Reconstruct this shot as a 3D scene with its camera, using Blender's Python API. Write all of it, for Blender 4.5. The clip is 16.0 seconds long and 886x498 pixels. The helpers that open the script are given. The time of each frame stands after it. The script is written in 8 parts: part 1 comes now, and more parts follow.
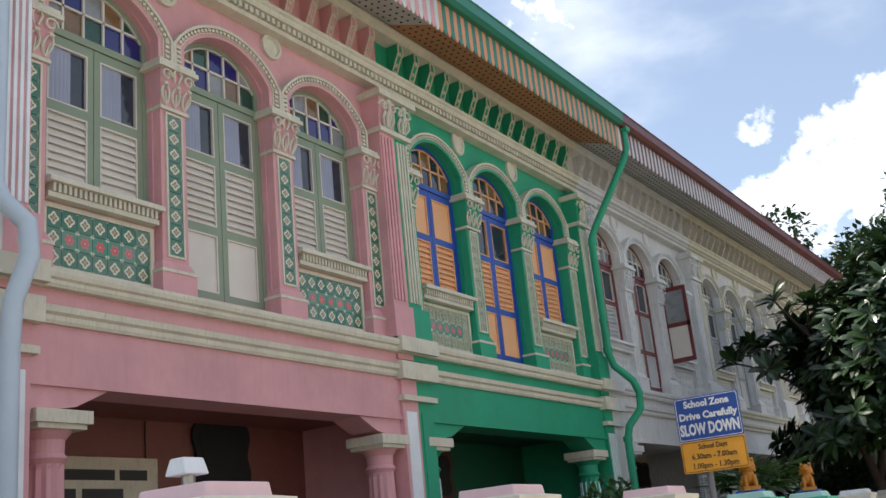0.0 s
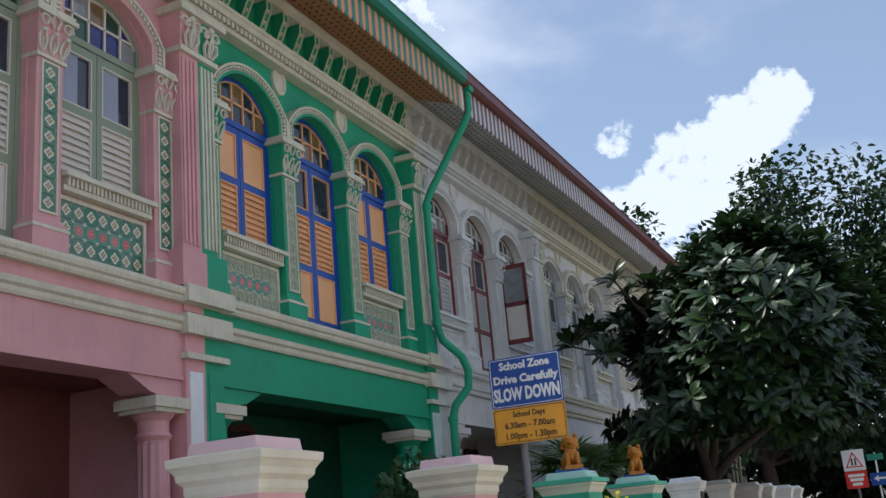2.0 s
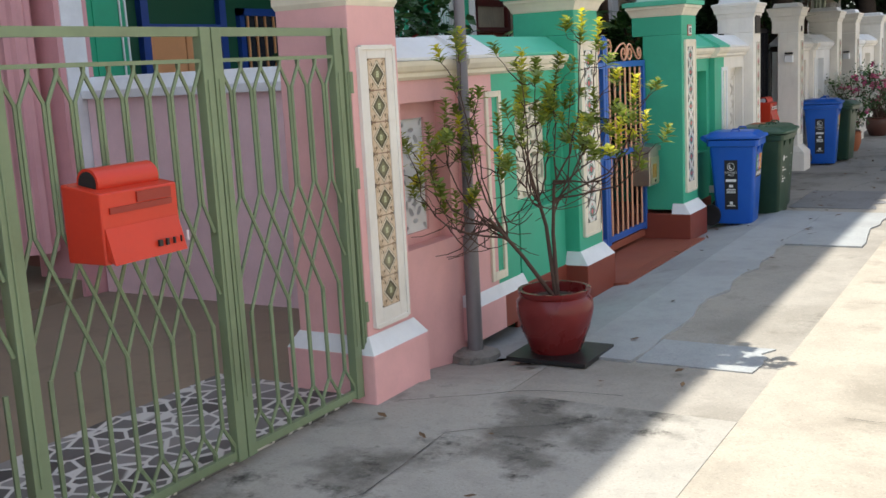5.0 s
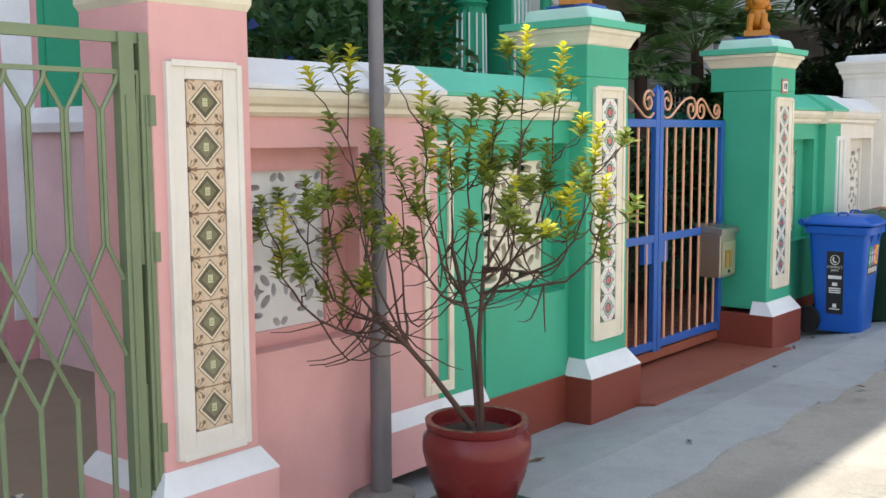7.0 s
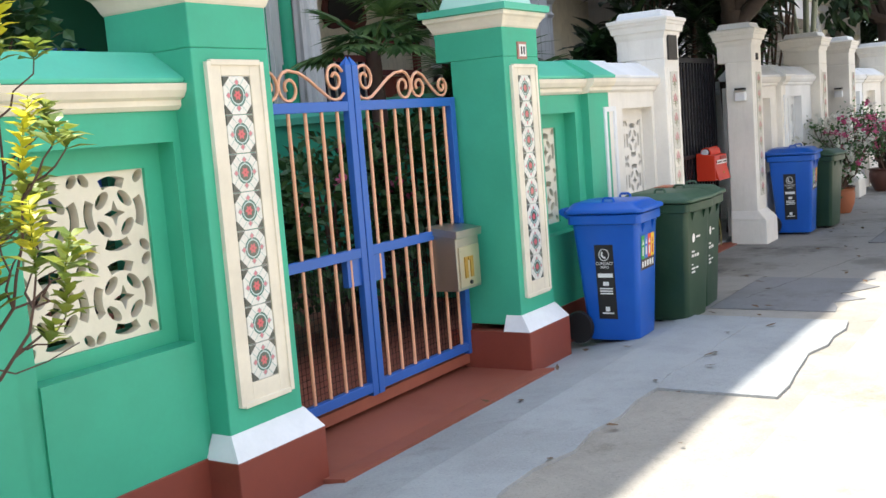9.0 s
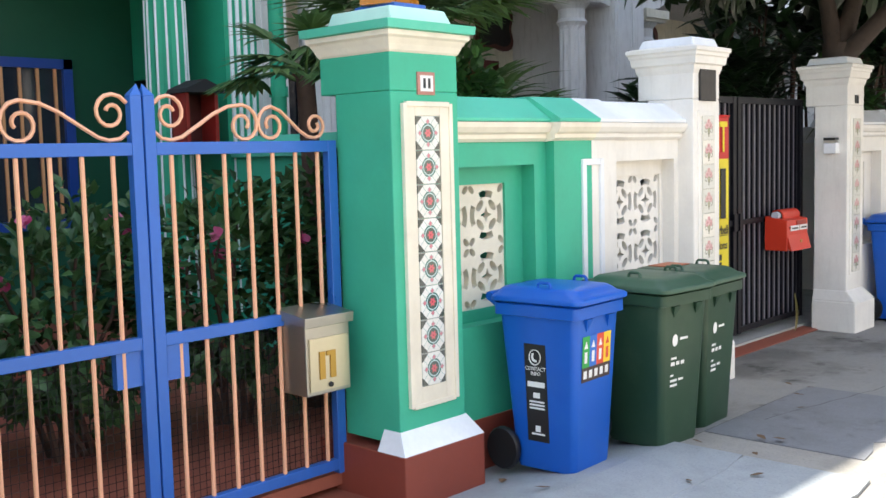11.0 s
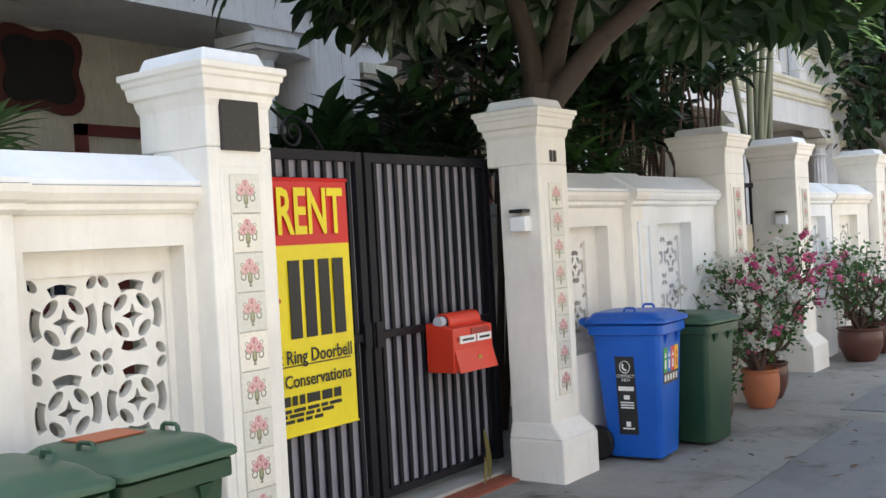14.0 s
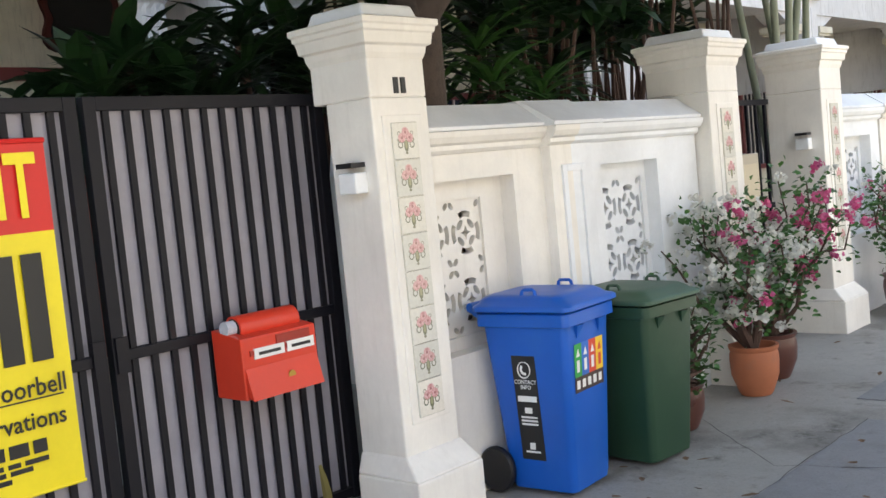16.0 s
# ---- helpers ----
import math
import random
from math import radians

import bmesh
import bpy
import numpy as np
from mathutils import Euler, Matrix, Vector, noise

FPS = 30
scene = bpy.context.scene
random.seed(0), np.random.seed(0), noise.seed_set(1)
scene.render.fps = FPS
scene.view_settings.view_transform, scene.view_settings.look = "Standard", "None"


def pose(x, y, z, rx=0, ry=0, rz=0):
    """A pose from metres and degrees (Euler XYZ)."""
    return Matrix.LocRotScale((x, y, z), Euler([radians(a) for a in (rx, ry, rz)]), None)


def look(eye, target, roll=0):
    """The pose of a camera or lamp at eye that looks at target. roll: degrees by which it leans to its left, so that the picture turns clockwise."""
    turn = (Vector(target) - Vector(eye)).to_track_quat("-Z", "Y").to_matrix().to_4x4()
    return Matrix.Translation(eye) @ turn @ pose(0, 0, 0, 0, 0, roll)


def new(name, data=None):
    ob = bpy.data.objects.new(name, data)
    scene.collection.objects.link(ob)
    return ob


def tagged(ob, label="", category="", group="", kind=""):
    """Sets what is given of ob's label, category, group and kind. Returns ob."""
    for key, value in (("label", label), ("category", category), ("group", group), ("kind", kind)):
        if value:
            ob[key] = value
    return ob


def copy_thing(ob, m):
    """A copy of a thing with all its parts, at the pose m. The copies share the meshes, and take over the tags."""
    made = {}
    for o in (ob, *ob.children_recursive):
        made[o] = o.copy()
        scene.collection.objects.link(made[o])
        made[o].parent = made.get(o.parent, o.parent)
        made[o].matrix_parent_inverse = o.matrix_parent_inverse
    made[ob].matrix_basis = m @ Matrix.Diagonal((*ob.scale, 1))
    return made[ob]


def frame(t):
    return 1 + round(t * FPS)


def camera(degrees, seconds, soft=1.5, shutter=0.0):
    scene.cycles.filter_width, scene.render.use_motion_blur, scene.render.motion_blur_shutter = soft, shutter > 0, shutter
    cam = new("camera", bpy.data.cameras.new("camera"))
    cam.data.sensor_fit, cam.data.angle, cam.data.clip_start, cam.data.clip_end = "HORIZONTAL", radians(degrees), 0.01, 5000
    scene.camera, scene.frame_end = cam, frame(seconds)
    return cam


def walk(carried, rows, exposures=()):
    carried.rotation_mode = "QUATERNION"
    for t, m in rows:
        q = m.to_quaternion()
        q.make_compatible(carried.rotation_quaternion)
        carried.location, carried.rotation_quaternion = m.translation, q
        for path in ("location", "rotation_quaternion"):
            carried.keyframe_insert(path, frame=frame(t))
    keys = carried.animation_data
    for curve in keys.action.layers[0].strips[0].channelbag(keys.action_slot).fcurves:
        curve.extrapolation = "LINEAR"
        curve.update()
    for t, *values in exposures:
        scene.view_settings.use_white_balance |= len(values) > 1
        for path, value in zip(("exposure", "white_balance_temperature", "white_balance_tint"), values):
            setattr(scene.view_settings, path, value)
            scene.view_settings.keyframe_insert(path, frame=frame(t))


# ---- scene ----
cam = camera(46.5, 16.0)
PATH = [
    (0, (-0.127, 0.559, 1.764), (-1.133, 2.189, 2.34), -5.8),
    (0.5, (-0.214, 1.011, 1.741), (-1.135, 2.696, 2.3), -5.4),
    (1, (-0.295, 1.364, 1.723), (-1.184, 3.088, 2.211), -6.1),
    (1.5, (-0.37, 1.66, 1.63), (-1.184, 3.389, 2.218), -5.8),
    (2, (-0.432, 2.105, 1.599), (-1.204, 3.868, 2.145), -5.2),
    (2.5, (-0.549, 2.541, 1.555), (-1.332, 4.346, 1.911), -6.1),
    (3, (-0.614, 2.925, 1.502), (-1.453, 4.736, 1.634), -7.5),
    (3.5, (-0.607, 3.417, 1.484), (-1.589, 5.159, 1.436), -4.2),
    (4, (-0.583, 3.89, 1.488), (-1.533, 5.636, 1.266), -4.6),
    (4.5, (-0.522, 4.322, 1.594), (-1.522, 6.029, 1.295), -2.8),
    (4.7, (-0.516, 4.532, 1.605), (-1.498, 6.242, 1.268), -3.0),
    (6.8, (-0.35, 6.683, 1.499), (-1.664, 8.161, 1.205), -2.1),
    (7, (-0.394, 6.855, 1.459), (-1.672, 8.379, 1.242), -0.4),
    (7.5, (-0.446, 7.291, 1.443), (-1.638, 8.877, 1.192), -3.2),
    (8, (-0.461, 7.78, 1.414), (-1.622, 9.397, 1.224), -3.4),
    (8.5, (-0.446, 8.22, 1.407), (-1.546, 9.876, 1.192), -2.5),
    (8.7, (-0.45, 8.402, 1.402), (-1.515, 10.079, 1.169), -4.0),
    (10.8, (-0.097, 10.615, 1.444), (-1.447, 12.079, 1.263), -3.4),
    (11, (-0.097, 10.806, 1.485), (-1.459, 12.259, 1.302), -1.5),
    (11.5, (-0.158, 11.36, 1.443), (-1.432, 12.9, 1.376), -2.5),
    (12, (-0.083, 11.764, 1.479), (-1.348, 13.313, 1.43), -3.9),
    (12.5, (-0.148, 12.251, 1.443), (-1.385, 13.822, 1.388), -1.5),
    (13, (-0.135, 12.785, 1.361), (-1.291, 14.417, 1.381), -1.2),
    (13.5, (-0.263, 13.368, 1.357), (-1.438, 14.987, 1.372), -1.7),
    (14, (-0.336, 13.912, 1.38), (-1.522, 15.523, 1.365), -3.2),
    (14.5, (-0.219, 14.48, 1.408), (-1.56, 15.964, 1.386), -2.0),
    (15, (-0.307, 14.984, 1.452), (-1.679, 16.436, 1.359), -2.9),
    (15.5, (-0.406, 15.49, 1.457), (-1.699, 17.006, 1.291), -6.0),
    (16, (-0.383, 15.986, 1.474), (-1.719, 17.466, 1.321), -5.6),
]
EXPOSURES = [(0.0, 0.24, 6450, 8), (0.5, 0.06, 6200, 8), (1.5, -0.12, 5950, 8), (2.0, -0.12, 6000, 8), (2.5, -0.03, 6250, 9), (3.5, 0.48, 6400, 9), (4.5, 0.57, 6450, 8), (7.0, 0.96, 6550, 8), (7.5, 0.85, 6550, 9), (8.0, 1.0, 6500, 8), (8.5, 1.12, 6450, 9),
             (11.0, 1.42, 6300, 9), (11.5, 1.3, 6300, 9), (12.0, 1.47, 6400, 9), (12.5, 1.33, 6400, 9), (13.0, 1.41, 6400, 8), (13.5, 1.38, 6400, 8), (14.0, 1.3, 6400, 8), (14.5, 1.28, 6450, 8), (15.0, 1.37, 6450, 8), (15.5, 1.48, 6450, 9), (16.0, 1.54, 6450, 8)]
walk(cam, [(t, look(eye, target, roll)) for t, eye, target, roll in PATH], EXPOSURES)

# ---------------------------------------------------------------- light
SUN_TO = Vector((-0.400, -0.06, 0.905)).normalized()
sun = new("sun", bpy.data.lights.new("sun", "SUN"))
sun.data.energy, sun.data.angle, sun.data.color = 4.8, radians(0.6), (1.0, 0.94, 0.84)
sun.matrix_world = look((0, 0, 30), Vector((0, 0, 30)) - SUN_TO)

world = bpy.data.worlds.new("sky")
scene.world = world
world.use_nodes = True
wn, wl = world.node_tree.nodes, world.node_tree.links
wn.clear()
w_out = wn.new("ShaderNodeOutputWorld")
w_bg = wn.new("ShaderNodeBackground")
w_sky = wn.new("ShaderNodeTexSky")
w_sky.sky_type, w_sky.sun_disc = "NISHITA", False
w_sky.sun_elevation = math.asin(SUN_TO.z)
w_sky.sun_rotation = math.atan2(SUN_TO.x, SUN_TO.y)
w_sky.air_density, w_sky.dust_density, w_sky.ozone_density = 1.0, 0.9, 2.0
w_co = wn.new("ShaderNodeTexCoord")
w_map = wn.new("ShaderNodeMapping")
w_map.inputs["Scale"].default_value = (2.2, 2.2, 4.6)
w_map.inputs["Location"].default_value = (0.9, 0.3, 0.25)
w_no = wn.new("ShaderNodeTexNoise")
w_no.inputs["Scale"].default_value, w_no.inputs["Detail"].default_value, w_no.inputs["Roughness"].default_value = 1.5, 7.0, 0.52
w_fine = wn.new("ShaderNodeTexNoise")
w_fine.inputs["Scale"].default_value, w_fine.inputs["Detail"].default_value, w_fine.inputs["Roughness"].default_value = 42.0, 8.0, 0.6
wl.new(w_co.outputs["Generated"], w_map.inputs["Vector"])
wl.new(w_map.outputs["Vector"], w_no.inputs["Vector"])
wl.new(w_co.outputs["Generated"], w_fine.inputs["Vector"])


def sky_math(op, a, b, c=None):
    n = wn.new("ShaderNodeMath")
    n.operation = op
    for i, v in enumerate((a, b, c)):
        if v is None:
            continue
        if isinstance(v, (int, float)):
            n.inputs[i].default_value = v
        else:
            wl.new(v, n.inputs[i])
    return n.outputs[0]


def sky_range(v, a, b, hi):
    n = wn.new("ShaderNodeMapRange")
    n.interpolation_type = "SMOOTHSTEP"
    n.inputs["From Min"].default_value, n.inputs["From Max"].default_value, n.inputs["To Max"].default_value = a, b, hi
    wl.new(v, n.inputs["Value"])
    return n.outputs["Result"]


# a leaning cumulus beyond the trees and a small puff beside it: lobes (direction, half angle in degrees), ragged by noise
w_cum = 0.0
for lobe, half, peak in (((-0.06, 0.928, 0.362), 2.0, .9), ((-0.08, 0.928, 0.348), 2.3, .95), ((-0.105, 0.93, 0.335), 2.5, 1.0), ((-0.14, 0.93, 0.315), 2.7, 1.0), ((-0.18, 0.932, 0.288), 2.5, 1.0), ((-0.215, 0.934, 0.265), 3.0, 1.0), ((-0.13, 0.94, 0.28), 2.6, 1.0),
                         ((-0.209, 0.912, 0.352), 1.4, .5), ((-0.36, 0.80, 0.49), 2.6, .6), ((0.08, 0.95, 0.25), 3.4, .9)):
    w_dot = wn.new("ShaderNodeVectorMath")
    w_dot.operation = "DOT_PRODUCT"
    w_dot.inputs[1].default_value = Vector(lobe).normalized()
    wl.new(w_co.outputs["Generated"], w_dot.inputs[0])
    w_cum = sky_math("MAXIMUM", sky_range(w_dot.outputs["Value"], math.cos(radians(half * 1.25)), 1.0, peak), w_cum)
w_body = sky_range(sky_math("ADD", w_cum, sky_math("MULTIPLY_ADD", w_fine.outputs["Fac"], 2.2, -1.12)), 0.30, 0.75, 0.9)
w_wisp = sky_range(w_no.outputs["Fac"], 0.42, 0.74, 0.62)
w_mix = wn.new("ShaderNodeMix")
w_mix.data_type = "RGBA"
w_mix.inputs["B"].default_value = (7.2, 7.45, 7.9, 1)
wl.new(sky_math("MAXIMUM", w_body, sky_math("ADD", w_wisp, 0.18)), w_mix.inputs["Factor"])
wl.new(w_sky.outputs["Color"], w_mix.inputs["A"])
wl.new(w_mix.outputs["Result"], w_bg.inputs["Color"])
w_bg.inputs["Strength"].default_value = 0.15
wl.new(w_bg.outputs["Background"], w_out.inputs["Surface"])


# ---------------------------------------------------------------- materials
def nodes_of(name):
    m = bpy.data.materials.new(name)
    m.use_nodes = True
    nt = m.node_tree
    return m, nt, nt.nodes["Principled BSDF"]


def mathn(nt, op, a, b=None, c=None):
    n = nt.nodes.new("ShaderNodeMath")
    n.operation = op
    for i, v in enumerate((a, b, c)):
        if v is None:
            continue
        if isinstance(v, (int, float)):
            n.inputs[i].default_value = v
        else:
            nt.links.new(v, n.inputs[i])
    return n.outputs[0]


def noise_of(nt, vec, scale, detail=4.0, rough=0.55):
    n = nt.nodes.new("ShaderNodeTexNoise")
    n.inputs["Scale"].default_value, n.inputs["Detail"].default_value, n.inputs["Roughness"].default_value = scale, detail, rough
    nt.links.new(vec, n.inputs["Vector"])
    return n.outputs["Fac"]


def mixc(nt, fac, a, b, kind="MIX"):
    n = nt.nodes.new("ShaderNodeMix")
    n.data_type, n.blend_type = "RGBA", kind
    for key, v in (("Factor", fac), ("A", a), ("B", b)):
        if isinstance(v, (int, float)):
            n.inputs[key].default_value = v
        elif isinstance(v, tuple):
            n.inputs[key].default_value = (*v[:3], 1)
        else:
            nt.links.new(v, n.inputs[key])
    return n.outputs["Result"]


def remap(nt, v, a, b, lo=0.0, hi=1.0):
    n = nt.nodes.new("ShaderNodeMapRange")
    n.inputs["From Min"].default_value, n.inputs["From Max"].default_value = a, b
    n.inputs["To Min"].default_value, n.inputs["To Max"].default_value = lo, hi
    nt.links.new(v, n.inputs["Value"])
    return n.outputs["Result"]


def place_of(nt):
    return nt.nodes.new("ShaderNodeNewGeometry").outputs["Position"]


def bump_of(nt, bsdf, height, strength, distance):
    b = nt.nodes.new("ShaderNodeBump")
    b.inputs["Strength"].default_value, b.inputs["Distance"].default_value = strength, distance
    nt.links.new(height, b.inputs["Height"])
    nt.links.new(b.outputs["Normal"], bsdf.inputs["Normal"])


def surface(name, colour, rough=0.6, stain=None, stain_amount=0.25, blotch=2.0, grain=45.0, relief=0.25, depth=0.003, metal=0.0,
            spec=0.4, vary=0.12, streak=False, rand=0.0):
    """A surface with soft blotches, stains with a shape of their own, fine grain and relief."""
    m, nt, bs = nodes_of(name)
    pos = place_of(nt)
    big = noise_of(nt, pos, blotch, 5.0, 0.6)
    fine = noise_of(nt, pos, grain, 3.0, 0.6)
    lo = tuple(c * (1 - vary) for c in colour)
    hi = tuple(min(1.0, c * (1 + vary * 0.7)) for c in colour)
    c = mixc(nt, remap(nt, big, 0.3, 0.7), lo, hi)
    if stain:
        vec = pos
        if streak:
            mp = nt.nodes.new("ShaderNodeMapping")
            mp.inputs["Scale"].default_value = (6, 6, 0.8)
            nt.links.new(pos, mp.inputs["Vector"])
            vec = mp.outputs["Vector"]
        st = noise_of(nt, vec, blotch * 1.7, 7.0, 0.68)
        c = mixc(nt, remap(nt, st, 0.52, 0.78, 0.0, stain_amount), c, stain)
    c = mixc(nt, remap(nt, fine, 0.35, 0.65, 0.0, 0.10), c, tuple(x * 0.75 for x in colour))
    if rand:
        info = nt.nodes.new("ShaderNodeObjectInfo")
        c = mixc(nt, mathn(nt, "MULTIPLY", info.outputs["Random"], rand), c, tuple(x * 0.55 for x in colour))
    nt.links.new(c, bs.inputs["Base Color"])
    nt.links.new(remap(nt, big, 0.25, 0.75, max(0.05, rough - 0.1), min(1, rough + 0.1)), bs.inputs["Roughness"])
    bs.inputs["Metallic"].default_value = metal
    bs.inputs["Specular IOR Level"].default_value = spec
    if relief:
        h = mathn(nt, "ADD", mathn(nt, "MULTIPLY", fine, 0.5), big)
        bump_of(nt, bs, h, relief, depth)
    return m


def plain(name, colour, rough=0.5, metal=0.0, spec=0.5):
    return surface(name, colour, rough, metal=metal, spec=spec, vary=0.08, relief=0.1, depth=0.001)


GRIME = (0.16, 0.14, 0.12)
PINK_WALL = surface("pink_wall_paint", (0.77, 0.43, 0.425), 0.6, (0.62, 0.33, 0.32), 0.35)
PINK_HOUSE = surface("pink_house_paint", (0.68, 0.355, 0.37), 0.65, (0.50, 0.26, 0.27), 0.4, streak=True)
PINK_PALE = surface("pale_pink_paint", (0.82, 0.58, 0.60), 0.6, (0.6, 0.42, 0.44), 0.25)
GREEN_WALL = surface("green_wall_paint", (0.055, 0.43, 0.27), 0.5, (0.04, 0.30, 0.19), 0.35)
GREEN_HOUSE = surface("green_house_paint", (0.025, 0.33, 0.18), 0.55, (0.02, 0.2, 0.12), 0.4)
MINT = surface("mint_coping_paint", (0.10, 0.52, 0.36), 0.5, (0.3, 0.6, 0.5), 0.3)
CREAM = surface("cream_paint", (0.80, 0.74, 0.60), 0.55, (0.45, 0.40, 0.32), 0.3, blotch=3)
CREAM_OLD = surface("weathered_cream_stucco", (0.66, 0.62, 0.50), 0.7, (0.2, 0.18, 0.15), 0.5, blotch=4, streak=True)
WHITE = surface("white_wall_paint", (0.82, 0.79, 0.73), 0.55, (0.5, 0.46, 0.4), 0.25, streak=True)
WHITE_COOL = surface("cool_white_paint", (0.80, 0.82, 0.84), 0.5, (0.45, 0.47, 0.48), 0.25)
WHITE_HOUSE = surface("white_house_paint", (0.70, 0.69, 0.68), 0.65, (0.25, 0.22, 0.2), 0.5, streak=True)
RED_BASE = surface("red_oxide_paint", (0.24, 0.055, 0.035), 0.5, (0.12, 0.04, 0.03), 0.4)
DARK = plain("dark_interior", (0.02, 0.02, 0.02), 0.9)
CONCRETE = surface("forecourt_concrete", (0.40, 0.40, 0.38), 0.8, (0.10, 0.09, 0.08), 0.75, blotch=1.1, grain=60, relief=0.5, depth=0.004)


# ---------------------------------------------------------------- mesh building
class Geo:
    """Gathers vertices and faces of one mesh."""

    def __init__(self):
        self.v, self.f = [], []

    def add(self, verts, faces):
        n = len(self.v)
        self.v += [tuple(p) for p in verts]
        self.f += [tuple(i + n for i in f) for f in faces]
        return self

    def box(self, x0, x1, y0, y1, z0, z1):
        return self.add([(x0, y0, z0), (x1, y0, z0), (x1, y1, z0), (x0, y1, z0), (x0, y0, z1), (x1, y0, z1), (x1, y1, z1), (x0, y1, z1)],
                        [(0, 3, 2, 1), (4, 5, 6, 7), (0, 1, 5, 4), (1, 2, 6, 5), (2, 3, 7, 6), (3, 0, 4, 7)])

    def taper(self, a, z0, b, z1):
        """Between the rectangle a = (x0, x1, y0, y1) at z0 and b at z1."""
        q = lambda r, z: [(r[0], r[2], z), (r[1], r[2], z), (r[1], r[3], z), (r[0], r[3], z)]
        return self.add(q(a, z0) + q(b, z1), [(0, 3, 2, 1), (4, 5, 6, 7), (0, 1, 5, 4), (1, 2, 6, 5), (2, 3, 7, 6), (3, 0, 4, 7)])

    def prism(self, poly, axis, a, b):
        def at(p, s):
            return {"x": (s, p[0], p[1]), "y": (p[0], s, p[1]), "z": (p[0], p[1], s)}[axis]
        n = len(poly)
        return self.add([at(p, a) for p in poly] + [at(p, b) for p in poly],
                        [tuple(range(n)), tuple(range(2 * n - 1, n - 1, -1))] + [(i, (i + 1) % n, (i + 1) % n + n, i + n) for i in range(n)])

    def rings(self, rings, closed=True, caps=True):
        n = len(rings[0])
        fs = [(k * n + i, k * n + (i + 1) % n, (k + 1) * n + (i + 1) % n, (k + 1) * n + i) for k in range(len(rings) - 1) for i in range(n if closed else n - 1)]
        if caps:
            fs += [tuple(range(n))[::-1], tuple(range((len(rings) - 1) * n, len(rings) * n))]
        return self.add([p for r in rings for p in r], fs)

    def lathe(self, profile, cx=0, cy=0, n=20):
        return self.rings([[(cx + r * math.cos(2 * math.pi * i / n), cy + r * math.sin(2 * math.pi * i / n), z) for i in range(n)] for r, z in profile])

    def tube(self, pts, r, n=6):
        pts = [Vector(p) for p in pts]
        rs = list(r) if isinstance(r, (list, tuple)) else [r] * len(pts)
        rings, side = [], None
        for i, p in enumerate(pts):
            d = (pts[min(i + 1, len(pts) - 1)] - pts[max(i - 1, 0)]).normalized()
            if side is None:
                side = d.orthogonal().normalized()
            side = (side - d * side.dot(d))
            side = side.normalized() if side.length > 1e-5 else d.orthogonal().normalized()
            up = d.cross(side)
            rings.append([tuple(p + (side * math.cos(2 * math.pi * k / n) + up * math.sin(2 * math.pi * k / n)) * rs[i]) for k in range(n)])
        return self.rings(rings)

    def ball(self, c, r, nu=10, nv=6):
        r = (r, r, r) if isinstance(r, (int, float)) else r
        rings = []
        for j in range(nv + 1):
            a = math.pi * (0.02 + 0.96 * j / nv) - math.pi / 2
            rings.append([(c[0] + r[0] * math.cos(a) * math.cos(2 * math.pi * i / nu), c[1] + r[1] * math.cos(a) * math.sin(2 * math.pi * i / nu), c[2] + r[2] * math.sin(a)) for i in range(nu)])
        return self.rings(rings)

    def ring_mould(self, rect, profile):
        """A moulding that runs round the rectangle (x0, x1, y0, y1); profile: (outset, z) from bottom to top."""
        x0, x1, y0, y1 = rect
        return self.rings([[(x0 - o, y0 - o, z), (x1 + o, y0 - o, z), (x1 + o, y1 + o, z), (x0 - o, y1 + o, z)] for o, z in profile])

    def ribbon(self, inner, outer, x0, x1):
        """One unbroken moulding between two lines of (y, z)."""
        return self.rings([[(x0, *p), (x0, *q), (x1, *q), (x1, *p)] for p, q in zip(inner, outer)])

    def frame_of(self, x0, x1, y0, y1, z0, z1, w):
        """One unbroken rectangular frame of bars w wide."""
        def loop(x, d):
            return [(x, y0 + d, z0 + d), (x, y1 - d, z0 + d), (x, y1 - d, z1 - d), (x, y0 + d, z1 - d)]
        vs = loop(x0, 0) + loop(x1, 0) + loop(x1, w) + loop(x0, w)
        return self.add(vs, [(4 * a + i, 4 * a + (i + 1) % 4, 4 * ((a + 1) % 4) + (i + 1) % 4, 4 * ((a + 1) % 4) + i) for a in range(4) for i in range(4)])

    def mesh(self, name, smooth=0):
        me = bpy.data.meshes.new(name)
        me.from_pydata(self.v, [], self.f)
        bm = bmesh.new()
        bm.from_mesh(me)
        bmesh.ops.recalc_face_normals(bm, faces=bm.faces)
        bm.to_mesh(me)
        bm.free()
        if smooth:
            me.polygons.foreach_set("use_smooth", [True] * len(me.polygons))
            me.set_sharp_from_angle(angle=radians(smooth))
        return me


def thing(name, loc=(0, 0, 0), label="", category="", group="", kind="", turn=0):
    ob = new(name)
    ob.matrix_basis = pose(*loc, 0, 0, turn)
    ob.empty_display_size = 0.1
    return tagged(ob, label, category, group, kind)


def part(name, geo, material, parent=None, label="", smooth=0, bevel=0.0, kind=""):
    me = geo.mesh(name, smooth) if isinstance(geo, Geo) else geo
    if not me.materials:
        me.materials.append(material)
    ob = new(name, me)
    ob.parent = parent
    if bevel:
        b = ob.modifiers.new("worn_edges", "BEVEL")
        b.width, b.segments, b.limit_method, b.angle_limit = bevel, 2, "ANGLE", radians(40)
    return tagged(ob, label, kind=kind)


